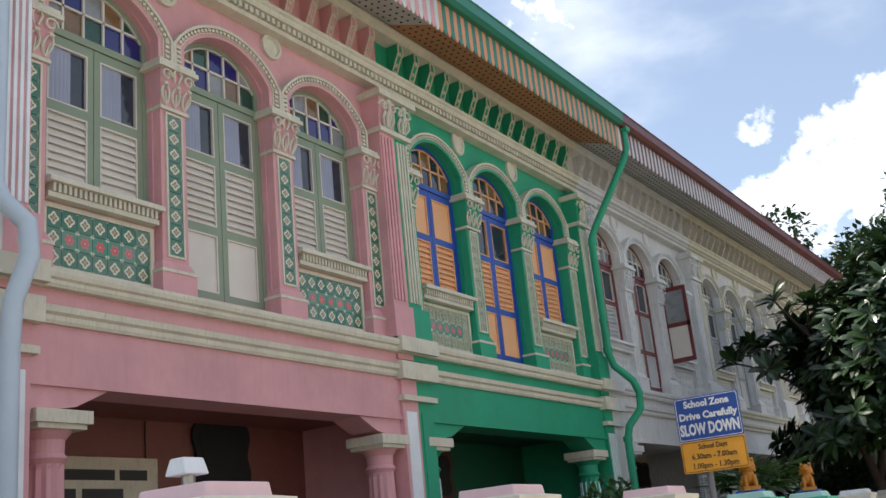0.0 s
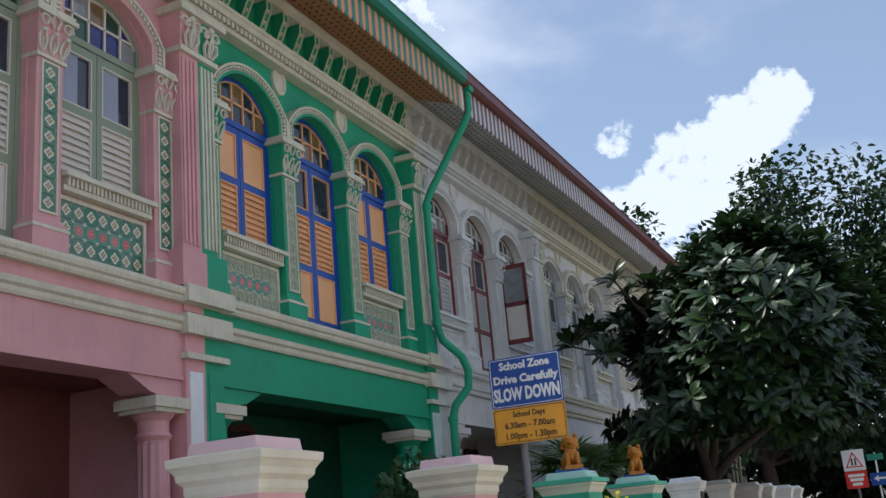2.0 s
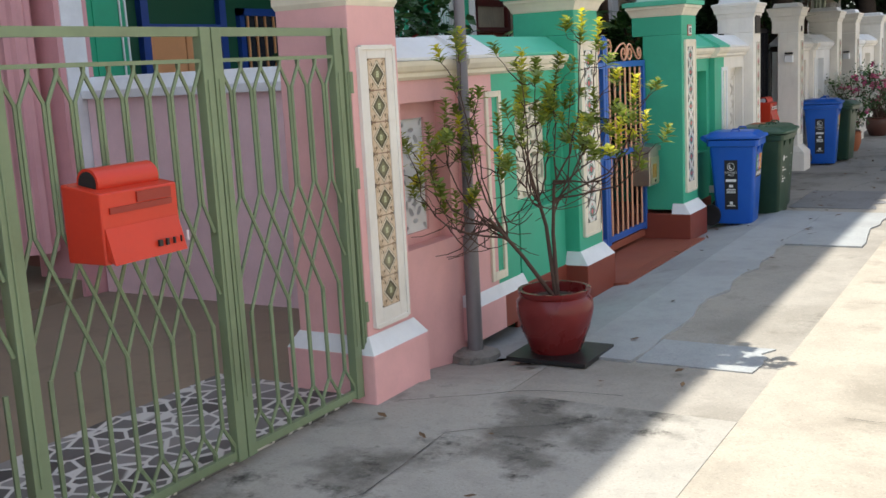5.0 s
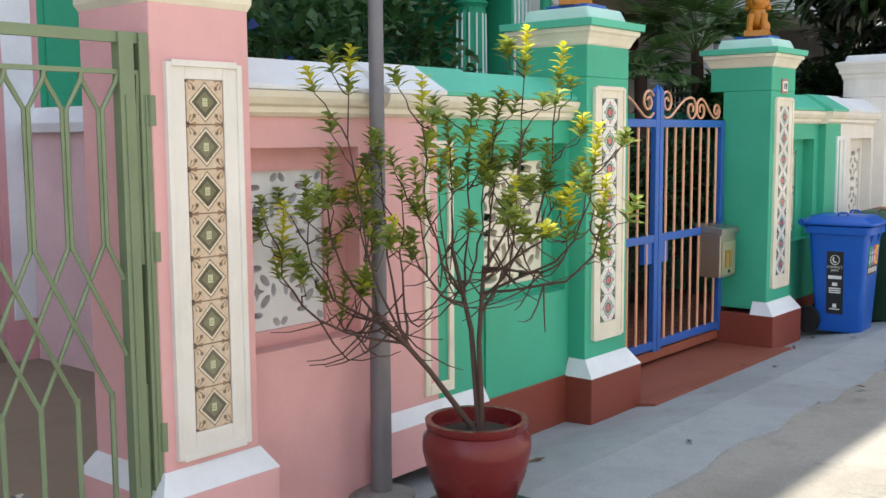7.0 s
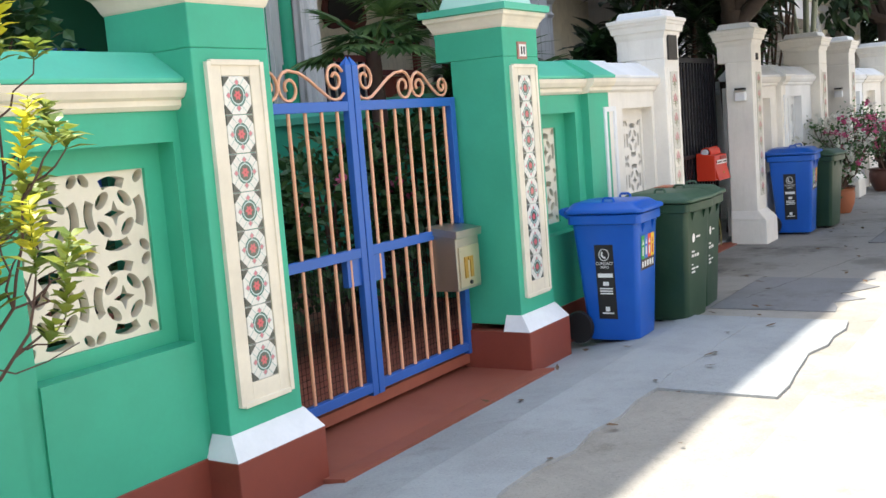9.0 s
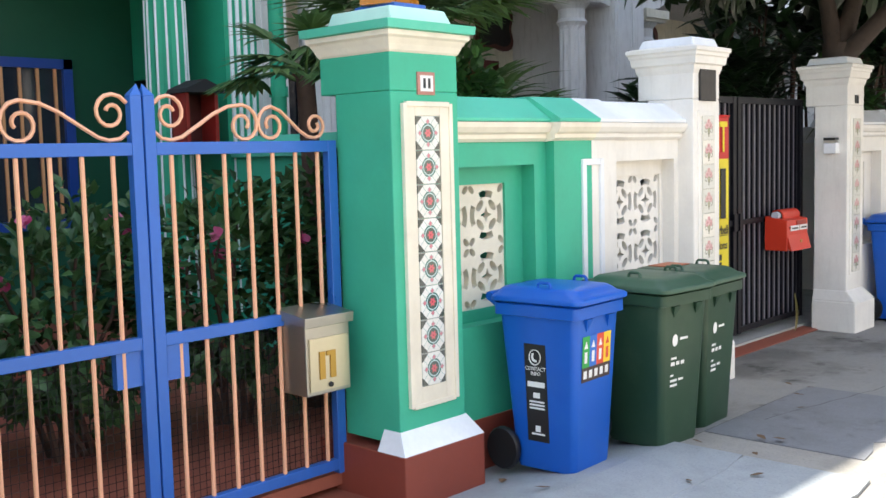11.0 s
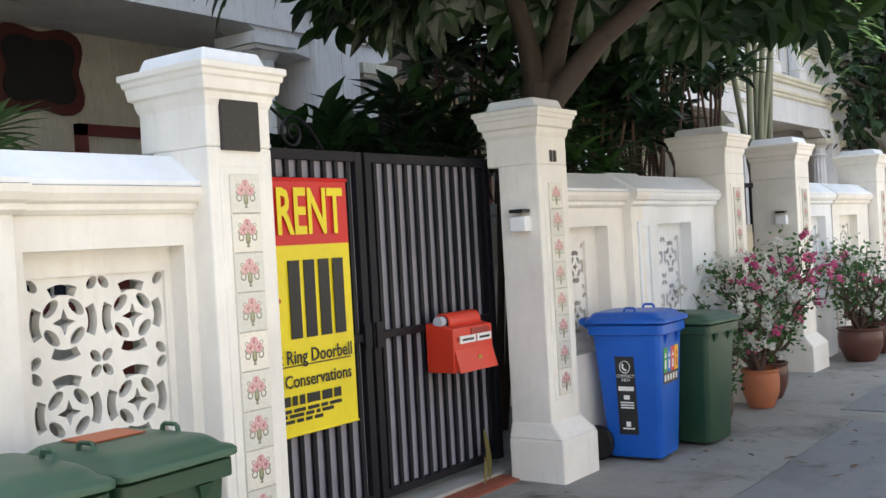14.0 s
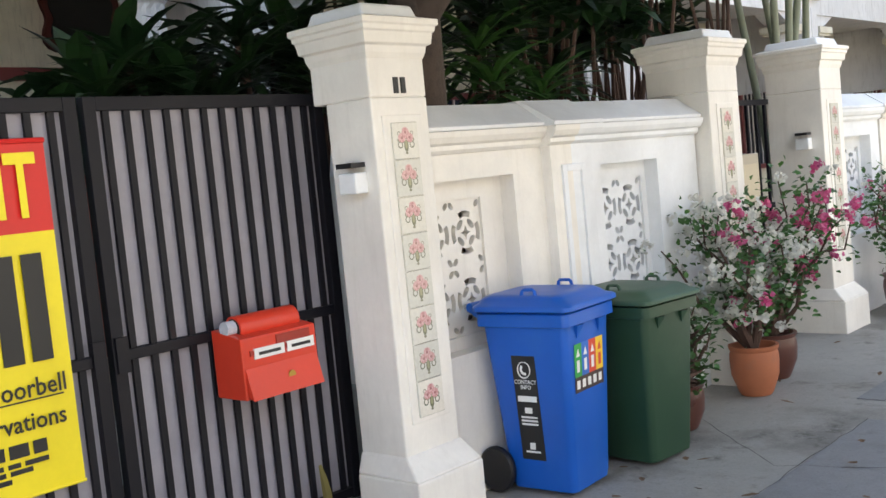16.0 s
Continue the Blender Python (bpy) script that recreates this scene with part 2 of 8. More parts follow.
def solid(name, geo, material, label, category, group="", kind="", smooth=0, bevel=0.0):
    """A thing of one mesh."""
    return tagged(part(name, geo, material, None, label, smooth, bevel), label, category, group, kind)


def flat_shape(name, loops, thick, axis="x"):
    """A flat plate with holes from closed loops of (u, v); u runs along y (or x) and v along z; the plate reaches from 0 to -thick."""
    cu = bpy.data.curves.new(name, "CURVE")
    cu.dimensions, cu.fill_mode, cu.extrude = "2D", "BOTH", thick / 2
    for loop in loops:
        sp = cu.splines.new("POLY")
        sp.points.add(len(loop) - 1)
        for p, (u, v) in zip(sp.points, loop):
            p.co = (u, v, 0, 1)
        sp.use_cyclic_u = True
    ob = bpy.data.objects.new(name, cu)
    scene.collection.objects.link(ob)
    dg = bpy.context.evaluated_depsgraph_get()
    me = bpy.data.meshes.new_from_object(ob.evaluated_get(dg))
    bpy.data.objects.remove(ob)
    bpy.data.curves.remove(cu)
    if axis == "x":
        me.transform(Matrix(((0, 0, 1, -thick / 2), (1, 0, 0, 0), (0, 1, 0, 0), (0, 0, 0, 1))))
    else:
        me.transform(Matrix(((1, 0, 0, 0), (0, 0, -1, thick / 2), (0, 1, 0, 0), (0, 0, 0, 1))))
    me.name = name
    return me


def lettering(text, height, thick=0.002, axis="x", squeeze=1.0, bold=0.0, wide=0.0):
    """Letters centred on the origin that face +x (or -y)."""
    cu = bpy.data.curves.new("letters", "FONT")
    cu.body, cu.size, cu.extrude, cu.align_x, cu.align_y = text, height * 1.4, thick / 2, "CENTER", "CENTER"
    cu.resolution_u, cu.offset = 2, bold
    ob = bpy.data.objects.new("letters", cu)
    scene.collection.objects.link(ob)
    me = bpy.data.meshes.new_from_object(ob.evaluated_get(bpy.context.evaluated_depsgraph_get()))
    bpy.data.objects.remove(ob)
    bpy.data.curves.remove(cu)
    if wide:
        xs = [v.co.x for v in me.vertices]
        squeeze = wide / (max(xs) - min(xs))
    me.transform(Matrix.Diagonal((squeeze, 1, 1, 1)))
    if axis == "x":
        me.transform(Matrix(((0, 0, 1, 0), (1, 0, 0, 0), (0, 1, 0, 0), (0, 0, 0, 1))))
    else:
        me.transform(Matrix(((1, 0, 0, 0), (0, 0, -1, 0), (0, 1, 0, 0), (0, 0, 0, 1))))
    return me


def shifted(me, x, y, z):
    me.transform(Matrix.Translation((x, y, z)))
    return me


# ---------------------------------------------------------------- ground
def strip(name, material, x0, x1, y0, y1, z, label, category, thick=0.06, bevel=0.0):
    g = Geo().box(x0, x1, y0, y1, z - thick, z)
    return solid(name, g, material, label, category, kind="structure", bevel=bevel)


def concrete(name, colour, dirt, damp, amount, big=0.8):
    """Old cast concrete: broad dark stains with torn edges, pale scuffs, speckle and pits."""
    m, nt, bs = nodes_of(name)
    pos = place_of(nt)
    n1, n2 = noise_of(nt, pos, big, 6.0, 0.62), noise_of(nt, pos, big * 3.6, 7.0, 0.7)
    n3, n4 = noise_of(nt, pos, 14.0, 6.0, 0.7), noise_of(nt, pos, 85.0, 3.0, 0.6)
    c = mixc(nt, remap(nt, n2, 0.35, 0.68), tuple(x * .84 for x in colour), tuple(x * 1.12 for x in colour))
    c = mixc(nt, remap(nt, n1, 0.50, 0.62, 0.0, amount), c, dirt)
    c = mixc(nt, mathn(nt, "MULTIPLY", remap(nt, n2, 0.54, 0.66), remap(nt, n1, 0.44, 0.56, 0.15, amount)), c, damp)
    c = mixc(nt, remap(nt, n3, 0.58, 0.74, 0.0, 0.45), c, dirt)
    c = mixc(nt, remap(nt, n4, 0.56, 0.74, 0.0, 0.5), c, tuple(x * .45 for x in colour))
    c = mixc(nt, remap(nt, n4, 0.30, 0.42, 0.25, 0.0), c, tuple(min(1, x * 1.5) for x in colour))
    nt.links.new(c, bs.inputs["Base Color"])
    nt.links.new(remap(nt, n2, 0.3, 0.7, 0.7, 0.92), bs.inputs["Roughness"])
    bump_of(nt, bs, mathn(nt, "ADD", mathn(nt, "MULTIPLY", n4, 0.5), mathn(nt, "ADD", n3, n2)), 0.5, 0.006)
    return m


ROAD_MAT = concrete("bleached_road_concrete", (0.40, 0.36, 0.295), (0.20, 0.175, 0.14), (0.14, 0.12, 0.095), 0.6, 0.7)
PAVE_MAT = concrete("pavement_screed", (0.34, 0.355, 0.36), (0.25, 0.25, 0.245), (0.17, 0.165, 0.155), 0.45, 0.9)
NEAR_MAT = concrete("mould_stained_concrete", (0.37, 0.35, 0.31), (0.14, 0.13, 0.11), (0.04, 0.037, 0.03), 1.0, 1.5)
MID_MAT = concrete("worn_brown_concrete", (0.33, 0.305, 0.265), (0.21, 0.19, 0.16), (0.13, 0.12, 0.10), 0.55, 0.9)
OLD_MAT = concrete("stained_concrete", (0.275, 0.262, 0.24), (0.14, 0.13, 0.115), (0.055, 0.048, 0.042), 0.85, 1.1)
SLAB_MAT = concrete("dark_grey_slab_concrete", (0.20, 0.20, 0.205), (0.14, 0.135, 0.13), (0.08, 0.075, 0.07), 0.6, 1.4)
EARTH = surface("earth", (0.10, 0.09, 0.06), 0.9, (0.05, 0.06, 0.03), 0.6)
COURT = surface("forecourt_floor", (0.27, 0.21, 0.15), 0.7, (0.15, 0.12, 0.09), 0.6)
RED_TILE = surface("red_cement_floor", (0.30, 0.09, 0.055), 0.6, (0.2, 0.06, 0.04), 0.5)

solid("ground", Geo().add([(-400, -400, -0.3), (400, -400, -0.3), (400, 400, -0.3), (-400, 400, -0.3)], [(0, 1, 2, 3)]), EARTH,
      "bare brown earth reaching away beyond the street", "ground", kind="structure")
strip("road", ROAD_MAT, -1.62, 6.0, -14, 75, -0.003, "sun-bleached concrete road with dark joints and stains", "road", 0.25)
strip("pavement", NEAR_MAT, -3.7, -1.62, -14, 9.2, 0.0, "stained old concrete pavement with cracks and dark patches", "pavement", 0.25)


def wavy_slab(name, xs, y0, y1, mat, label, z=0.006, seed=1, amp=0.05):
    rnd = random.Random(seed)
    n = max(8, int((y1 - y0) / 0.25))
    right = [(xs[1] + rnd.uniform(-amp, amp), y0 + (y1 - y0) * i / n) for i in range(n + 1)]
    poly = [(xs[0], y0)] + right + [(xs[0], y1)]
    return solid(name, Geo().prism(poly, "z", z - 0.2, z), mat, label, "pavement", kind="structure")


strip("pavement_old", OLD_MAT, -3.7, -1.62, 16.8, 75, -0.004, "worn grey concrete pavement with stains and patches", "pavement", 0.2)
strip("pavement_middle", MID_MAT, -2.75, -1.62, 9.2, 16.8, -0.004, "worn grey concrete pavement between wall and road", "pavement", 0.2)


def fall(x, y):
    """How far the pavement falls towards the foot of the wall."""
    along = max(0.0, min(1.0, (y - 9.2) / 0.7, (16.8 - y) / 1.4))
    return along * (-0.09 * max(0.0, min(1.0, (-2.75 - x) / 0.5)) - 0.045 * max(0.0, -3.25 - x))


def sloped(name, mat, y0, y1, label, lift=0.0):
    g = Geo()
    ys = [y0 + (y1 - y0) * i / 6 for i in range(7)]
    xs = [-3.7, -3.25, -2.75]
    for a, b in zip(ys, ys[1:]):
        for p, q in zip(xs, xs[1:]):
            top = [(p, a, fall(p, a) + lift), (q, a, fall(q, a) + lift), (q, b, fall(q, b) + lift), (p, b, fall(p, b) + lift)]
            g.add(top, [(0, 1, 2, 3)])
    return solid(name, g, mat, label, "pavement", kind="structure")


sloped("pavement_fall", NEAR_MAT, 9.2, 9.9, "stained concrete falling to the foot of the wall", -0.002)
sloped("pavement_screed_fall", PAVE_MAT, 9.9, 15.3, "smooth pale grey cement screed falling to the wall foot", 0.012)
sloped("pavement_fall_end", OLD_MAT, 15.3, 16.8, "stained concrete rising from the wall foot", -0.002)
wavy_slab("pavement_screed", (-2.75, -2.34), 9.9, 15.3, PAVE_MAT, "smooth pale grey cement screed pavement with a ragged edge", 0.012, 3, 0.04)
wavy_slab("pavement_patch", (-2.34, -1.74), 9.92, 10.38, PAVE_MAT, "pale cement patch beside the road edge", 0.004, 5, 0.03)
wavy_slab("pavement_screed_end", (-2.36, -1.76), 13.5, 15.3, PAVE_MAT, "pale cement screed reaching out to the road", 0.010, 6, 0.04)
wavy_slab("pavement_slab", (-2.3, -1.5), 18.9, 21.2, SLAB_MAT, "darker grey concrete slab let into the pavement", 0.003, 8, 0.03)
wavy_slab("pavement_patch_far", (-2.74, -1.9), 15.6, 16.9, SLAB_MAT, "dark stained cement patch in front of the white wall", 0.002, 9, 0.12)
wavy_slab("pavement_patch_low", (-2.5, -1.6), 21.6, 25.5, SLAB_MAT, "dark worn concrete patch beside the potted plants", 0.003, 10, 0.08)
CRACK = plain("crack_fill", (0.045, 0.04, 0.035), 0.95)


def crack(pts, w=0.012, z=0.0045):
    g = Geo()
    rnd = random.Random(len(pts) * 7 + int(abs(pts[0][1]) * 10))
    P = []
    for (a, b), (c, d) in zip(pts, pts[1:]):
        k = max(2, int(math.hypot(c - a, d - b) / 0.12))
        P += [(a + (c - a) * i / k + rnd.uniform(-.012, .012), b + (d - b) * i / k + rnd.uniform(-.012, .012)) for i in range(k)]
    P.append(pts[-1])
    for (a, b), (c, d) in zip(P, P[1:]):
        n = Vector((b - d, c - a)).normalized() * w * rnd.uniform(.3, .7)
        g.add([(a - n.x, b - n.y, z), (a + n.x, b + n.y, z), (c + n.x, d + n.y, z), (c - n.x, d - n.y, z)], [(0, 1, 2, 3)])
    return g


for i, pts in enumerate([[(-3.2, 8.9), (-2.6, 9.3), (-2.2, 9.35)],
                         [(-1.45, 11.6), (4, 11.7)], [(-2.6, 16), (-2.2, 18), (-1.5, 18.6)], [(-3.2, 21), (-2.4, 20.3), (-1.5, 20.6)], [(-3.1, 7.3), (-2.7, 7.9), (-2.75, 8.6), (-2.3, 8.9)], [(-3.15, 6.2), (-2.5, 6.9), (-2.4, 7.6)], [(-2.3, 18.9), (-2.3, 21.2)], [(-1.2, 9.4), (3.5, 9.5)]]):
    solid("pavement_crack", crack(pts, 0.004), CRACK, "thin dark crack running through the concrete", "crack", kind="structure")


# ---------------------------------------------------------------- front walls and gate pillars
FACE = -3.30     # front face of the pillars' tile panels
WALL = -3.42     # front face of the low walls


def uv_of(nt):
    """Coordinates from -1 to 1 across a tile, along y and z."""
    tc = nt.nodes.new("ShaderNodeTexCoord")
    sp = nt.nodes.new("ShaderNodeSeparateXYZ")
    nt.links.new(tc.outputs["Generated"], sp.inputs["Vector"])
    u = mathn(nt, "MULTIPLY_ADD", sp.outputs["Y"], 2.0, -1.0)
    v = mathn(nt, "MULTIPLY_ADD", sp.outputs["Z"], 2.0, -1.0)
    return u, v


def less(nt, a, b):
    return mathn(nt, "LESS_THAN", a, b)


def band(nt, v, a, b):
    return mathn(nt, "MULTIPLY", mathn(nt, "GREATER_THAN", v, a), less(nt, v, b))


def tile_material(kind):
    m, nt, bs = nodes_of(kind + "_glazed_tile")
    u, v = uv_of(nt)
    au, av = mathn(nt, "ABSOLUTE", u), mathn(nt, "ABSOLUTE", v)
    dia = mathn(nt, "ADD", au, av)
    rad = mathn(nt, "SQRT", mathn(nt, "ADD", mathn(nt, "MULTIPLY", u, u), mathn(nt, "MULTIPLY", v, v)))
    ang = mathn(nt, "ARCTAN2", v, u)
    diag = mathn(nt, "ABSOLUTE", mathn(nt, "SUBTRACT", au, av))
    cu, cv = mathn(nt, "SUBTRACT", 1.0, au), mathn(nt, "SUBTRACT", 1.0, av)
    crad = mathn(nt, "SQRT", mathn(nt, "ADD", mathn(nt, "MULTIPLY", cu, cu), mathn(nt, "MULTIPLY", cv, cv)))
    if kind == "brown":
        fleck = noise_of(nt, nt.nodes.new("ShaderNodeTexCoord").outputs["Object"], 60.0)
        c = mixc(nt, remap(nt, fleck, 0.35, 0.65), (0.58, 0.43, 0.29), (0.68, 0.54, 0.40))
        rays = mathn(nt, "GREATER_THAN", mathn(nt, "SINE", mathn(nt, "MULTIPLY", mathn(nt, "ARCTAN2", cv, cu), 12.0)), 0.2)
        c = mixc(nt, mathn(nt, "MULTIPLY", rays, band(nt, crad, 0.10, 0.46)), c, (0.30, 0.19, 0.10))
        c = mixc(nt, band(nt, crad, 0.0, 0.12), c, (0.10, 0.07, 0.04))
        dots = mathn(nt, "MAXIMUM", mathn(nt, "ABSOLUTE", mathn(nt, "SUBTRACT", au, 0.62)), mathn(nt, "ABSOLUTE", mathn(nt, "SUBTRACT", av, 0.62)))
        c = mixc(nt, less(nt, dots, 0.085), c, (0.11, 0.08, 0.04))
        c = mixc(nt, less(nt, dia, 0.92), c, (0.06, 0.05, 0.03))
        c = mixc(nt, less(nt, dia, 0.86), c, (0.74, 0.64, 0.48))
        c = mixc(nt, less(nt, dia, 0.73), c, (0.055, 0.05, 0.025))
        c = mixc(nt, less(nt, dia, 0.50), c, (0.15, 0.145, 0.07))
        sq = mathn(nt, "MAXIMUM", mathn(nt, "MULTIPLY", au, 1.15), mathn(nt, "MULTIPLY", av, 0.85))
        c = mixc(nt, less(nt, sq, 0.16), c, (0.56, 0.58, 0.36))
        c = mixc(nt, mathn(nt, "MULTIPLY", less(nt, sq, 0.12), mathn(nt, "GREATER_THAN", mathn(nt, "SINE", mathn(nt, "MULTIPLY", v, 55.0)), 0.4)), c, (0.22, 0.22, 0.11))
    elif kind == "green":
        c = mixc(nt, 0.0, (0.78, 0.78, 0.72), (0, 0, 0))
        c = mixc(nt, mathn(nt, "MULTIPLY", band(nt, diag, 0.27, 0.33), mathn(nt, "GREATER_THAN", rad, 0.4)), c, (0.36, 0.50, 0.46))
        corner = mathn(nt, "ADD", mathn(nt, "MULTIPLY", cu, 1.9), mathn(nt, "MULTIPLY", cv, 1.9))
        c = mixc(nt, less(nt, corner, 1.0), c, (0.045, 0.06, 0.05))
        c = mixc(nt, mathn(nt, "MULTIPLY", less(nt, cv, 0.03), less(nt, corner, 1.0)), c, (0.5, 0.5, 0.46))
        c = mixc(nt, mathn(nt, "MULTIPLY", less(nt, rad, 0.60), less(nt, diag, 0.52)), c, (0.035, 0.15, 0.125))
        gem = mathn(nt, "MINIMUM", mathn(nt, "ADD", mathn(nt, "ABSOLUTE", mathn(nt, "SUBTRACT", au, 0.68)), av), mathn(nt, "ADD", au, mathn(nt, "ABSOLUTE", mathn(nt, "SUBTRACT", av, 0.68))))
        c = mixc(nt, less(nt, gem, 0.20), c, (0.36, 0.50, 0.46))
        c = mixc(nt, less(nt, gem, 0.155), c, (0.60, 0.20, 0.24))
        c = mixc(nt, less(nt, rad, 0.50), c, (0.50, 0.66, 0.64))
        c = mixc(nt, less(nt, rad, 0.43), c, (0.06, 0.095, 0.075))
        pet = mathn(nt, "MULTIPLY_ADD", mathn(nt, "COSINE", mathn(nt, "MULTIPLY", ang, 6.0)), 0.05, 0.225)
        c = mixc(nt, less(nt, rad, pet), c, (0.66, 0.11, 0.13))
        c = mixc(nt, less(nt, rad, 0.05), c, (0.3, 0.03, 0.04))
    elif kind == "rose":
        info = nt.nodes.new("ShaderNodeObjectInfo")
        fleck = noise_of(nt, nt.nodes.new("ShaderNodeTexCoord").outputs["Object"], 95.0, 4.0, 0.7)
        c = mixc(nt, info.outputs["Random"], (0.80, 0.76, 0.67), (0.66, 0.66, 0.60))

        def disc(pu, pv, ru, rv):
            a = mathn(nt, "DIVIDE", mathn(nt, "SUBTRACT", au, pu), ru)
            b = mathn(nt, "DIVIDE", mathn(nt, "SUBTRACT", v, pv), rv)
            return mathn(nt, "SQRT", mathn(nt, "ADD", mathn(nt, "MULTIPLY", a, a), mathn(nt, "MULTIPLY", b, b)))
        c = mixc(nt, band(nt, disc(0.46, -0.22, 0.2, 0.2), 0.62, 1.0), c, (0.17, 0.18, 0.13))
        c = mixc(nt, band(nt, disc(0.30, 0.05, 0.34, 0.16), 0.82, 1.08), c, (0.20, 0.21, 0.14))
        c = mixc(nt, band(nt, disc(0.50, 0.40, 0.14, 0.12), 0.55, 1.0), c, (0.34, 0.32, 0.25))
        c = mixc(nt, less(nt, disc(0.0, -0.28, 0.17, 0.33), 1.0), c, (0.14, 0.145, 0.08))
        c = mixc(nt, less(nt, disc(0.03, -0.22, 0.07, 0.22), 1.0), c, (0.32, 0.32, 0.18))
        c = mixc(nt, less(nt, disc(0.0, -0.68, 0.11, 0.07), 1.0), c, (0.2, 0.2, 0.13))
        ragged = mathn(nt, "MULTIPLY_ADD", fleck, 0.9, 0.55)
        pinks = mixc(nt, remap(nt, fleck, 0.4, 0.62), (0.52, 0.22, 0.23), (0.76, 0.50, 0.48))
        for bu, bv in ((0.30, 0.16), (0.0, 0.46)):
            d = disc(bu, bv, 0.29, 0.27)
            c = mixc(nt, less(nt, d, ragged), c, pinks)
            c = mixc(nt, less(nt, d, 0.30), c, (0.36, 0.15, 0.16))
        c = mixc(nt, band(nt, mathn(nt, "MAXIMUM", au, av), 0.97, 1.1), c, (0.62, 0.60, 0.53))
    elif kind == "quatrefoil":
        lobes = mathn(nt, "MULTIPLY_ADD", mathn(nt, "COSINE", mathn(nt, "MULTIPLY", ang, 4.0)), 0.10, 0.60)
        c = mixc(nt, 0.0, (0.025, 0.15, 0.09), (0, 0, 0))
        c = mixc(nt, band(nt, crad, 0.0, 0.16), c, (0.45, 0.48, 0.36))
        c = mixc(nt, less(nt, rad, lobes), c, (0.72, 0.64, 0.48))
        inner = mathn(nt, "SUBTRACT", lobes, 0.24)
        c = mixc(nt, less(nt, rad, inner), c, (0.10, 0.20, 0.11))
        c = mixc(nt, less(nt, rad, 0.20), c, (0.52, 0.30, 0.16))
    else:   # red flower panel tile
        lobes = mathn(nt, "MULTIPLY_ADD", mathn(nt, "COSINE", mathn(nt, "MULTIPLY", ang, 6.0)), 0.12, 0.55)
        c = mixc(nt, 0.0, (0.05, 0.22, 0.14), (0, 0, 0))
        c = mixc(nt, less(nt, rad, lobes), c, (0.62, 0.10, 0.11))
        c = mixc(nt, band(nt, rad, 0.22, 0.30), c, (0.42, 0.05, 0.06))
        c = mixc(nt, less(nt, rad, 0.12), c, (0.7, 0.3, 0.25))
        c = mixc(nt, band(nt, crad, 0.0, 0.3), c, (0.55, 0.58, 0.42))
    info = nt.nodes.new("ShaderNodeObjectInfo")
    c = mixc(nt, mathn(nt, "MULTIPLY", info.outputs["Random"], 0.18), c, (0.5, 0.46, 0.38))
    fine = noise_of(nt, place_of(nt), 60.0)
    c = mixc(nt, remap(nt, fine, 0.4, 0.7, 0.0, 0.15), c, (0.25, 0.22, 0.18))
    nt.links.new(c, bs.inputs["Base Color"])
    bs.inputs["Roughness"].default_value = 0.22
    bump_of(nt, bs, fine, 0.05, 0.002)
    return m


TILE_BROWN, TILE_GREEN, TILE_ROSE = tile_material("brown"), tile_material("green"), tile_material("rose")
TILE_QUAT, TILE_RED = tile_material("quatrefoil"), tile_material("redflower")
T = 0.152


def tile_mesh(name, wide, high, mat, thick=0.008):
    w, h, b = wide / 2 - 0.0012, high / 2 - 0.0012, 0.002
    me = Geo().add([(-0.002, -w, -h), (-0.002, w, -h), (-0.002, w, h), (-0.002, -w, h), (thick - b, -w, -h), (thick - b, w, -h), (thick - b, w, h), (thick - b, -w, h),
                    (thick, -w + b, -h + b), (thick, w - b, -h + b), (thick, w - b, h - b), (thick, -w + b, h - b)],
                   [(0, 3, 2, 1), (0, 1, 5, 4), (1, 2, 6, 5), (2, 3, 7, 6), (3, 0, 4, 7), (4, 5, 9, 8), (5, 6, 10, 9), (6, 7, 11, 10), (7, 4, 8, 11), (8, 9, 10, 11)]).mesh(name)
    me.materials.append(mat)
    return me


TILES_LATER = []   # (mesh, parent, x, y, z): pieces are placed last
MESH_BROWN, MESH_GREEN, MESH_ROSE = (tile_mesh("tile", T, T, m) for m in (TILE_BROWN, TILE_GREEN, TILE_ROSE))


PALE_MINT = surface("pale_mint_paint", (0.50, 0.76, 0.66), 0.5, (0.7, 0.8, 0.76), 0.4)


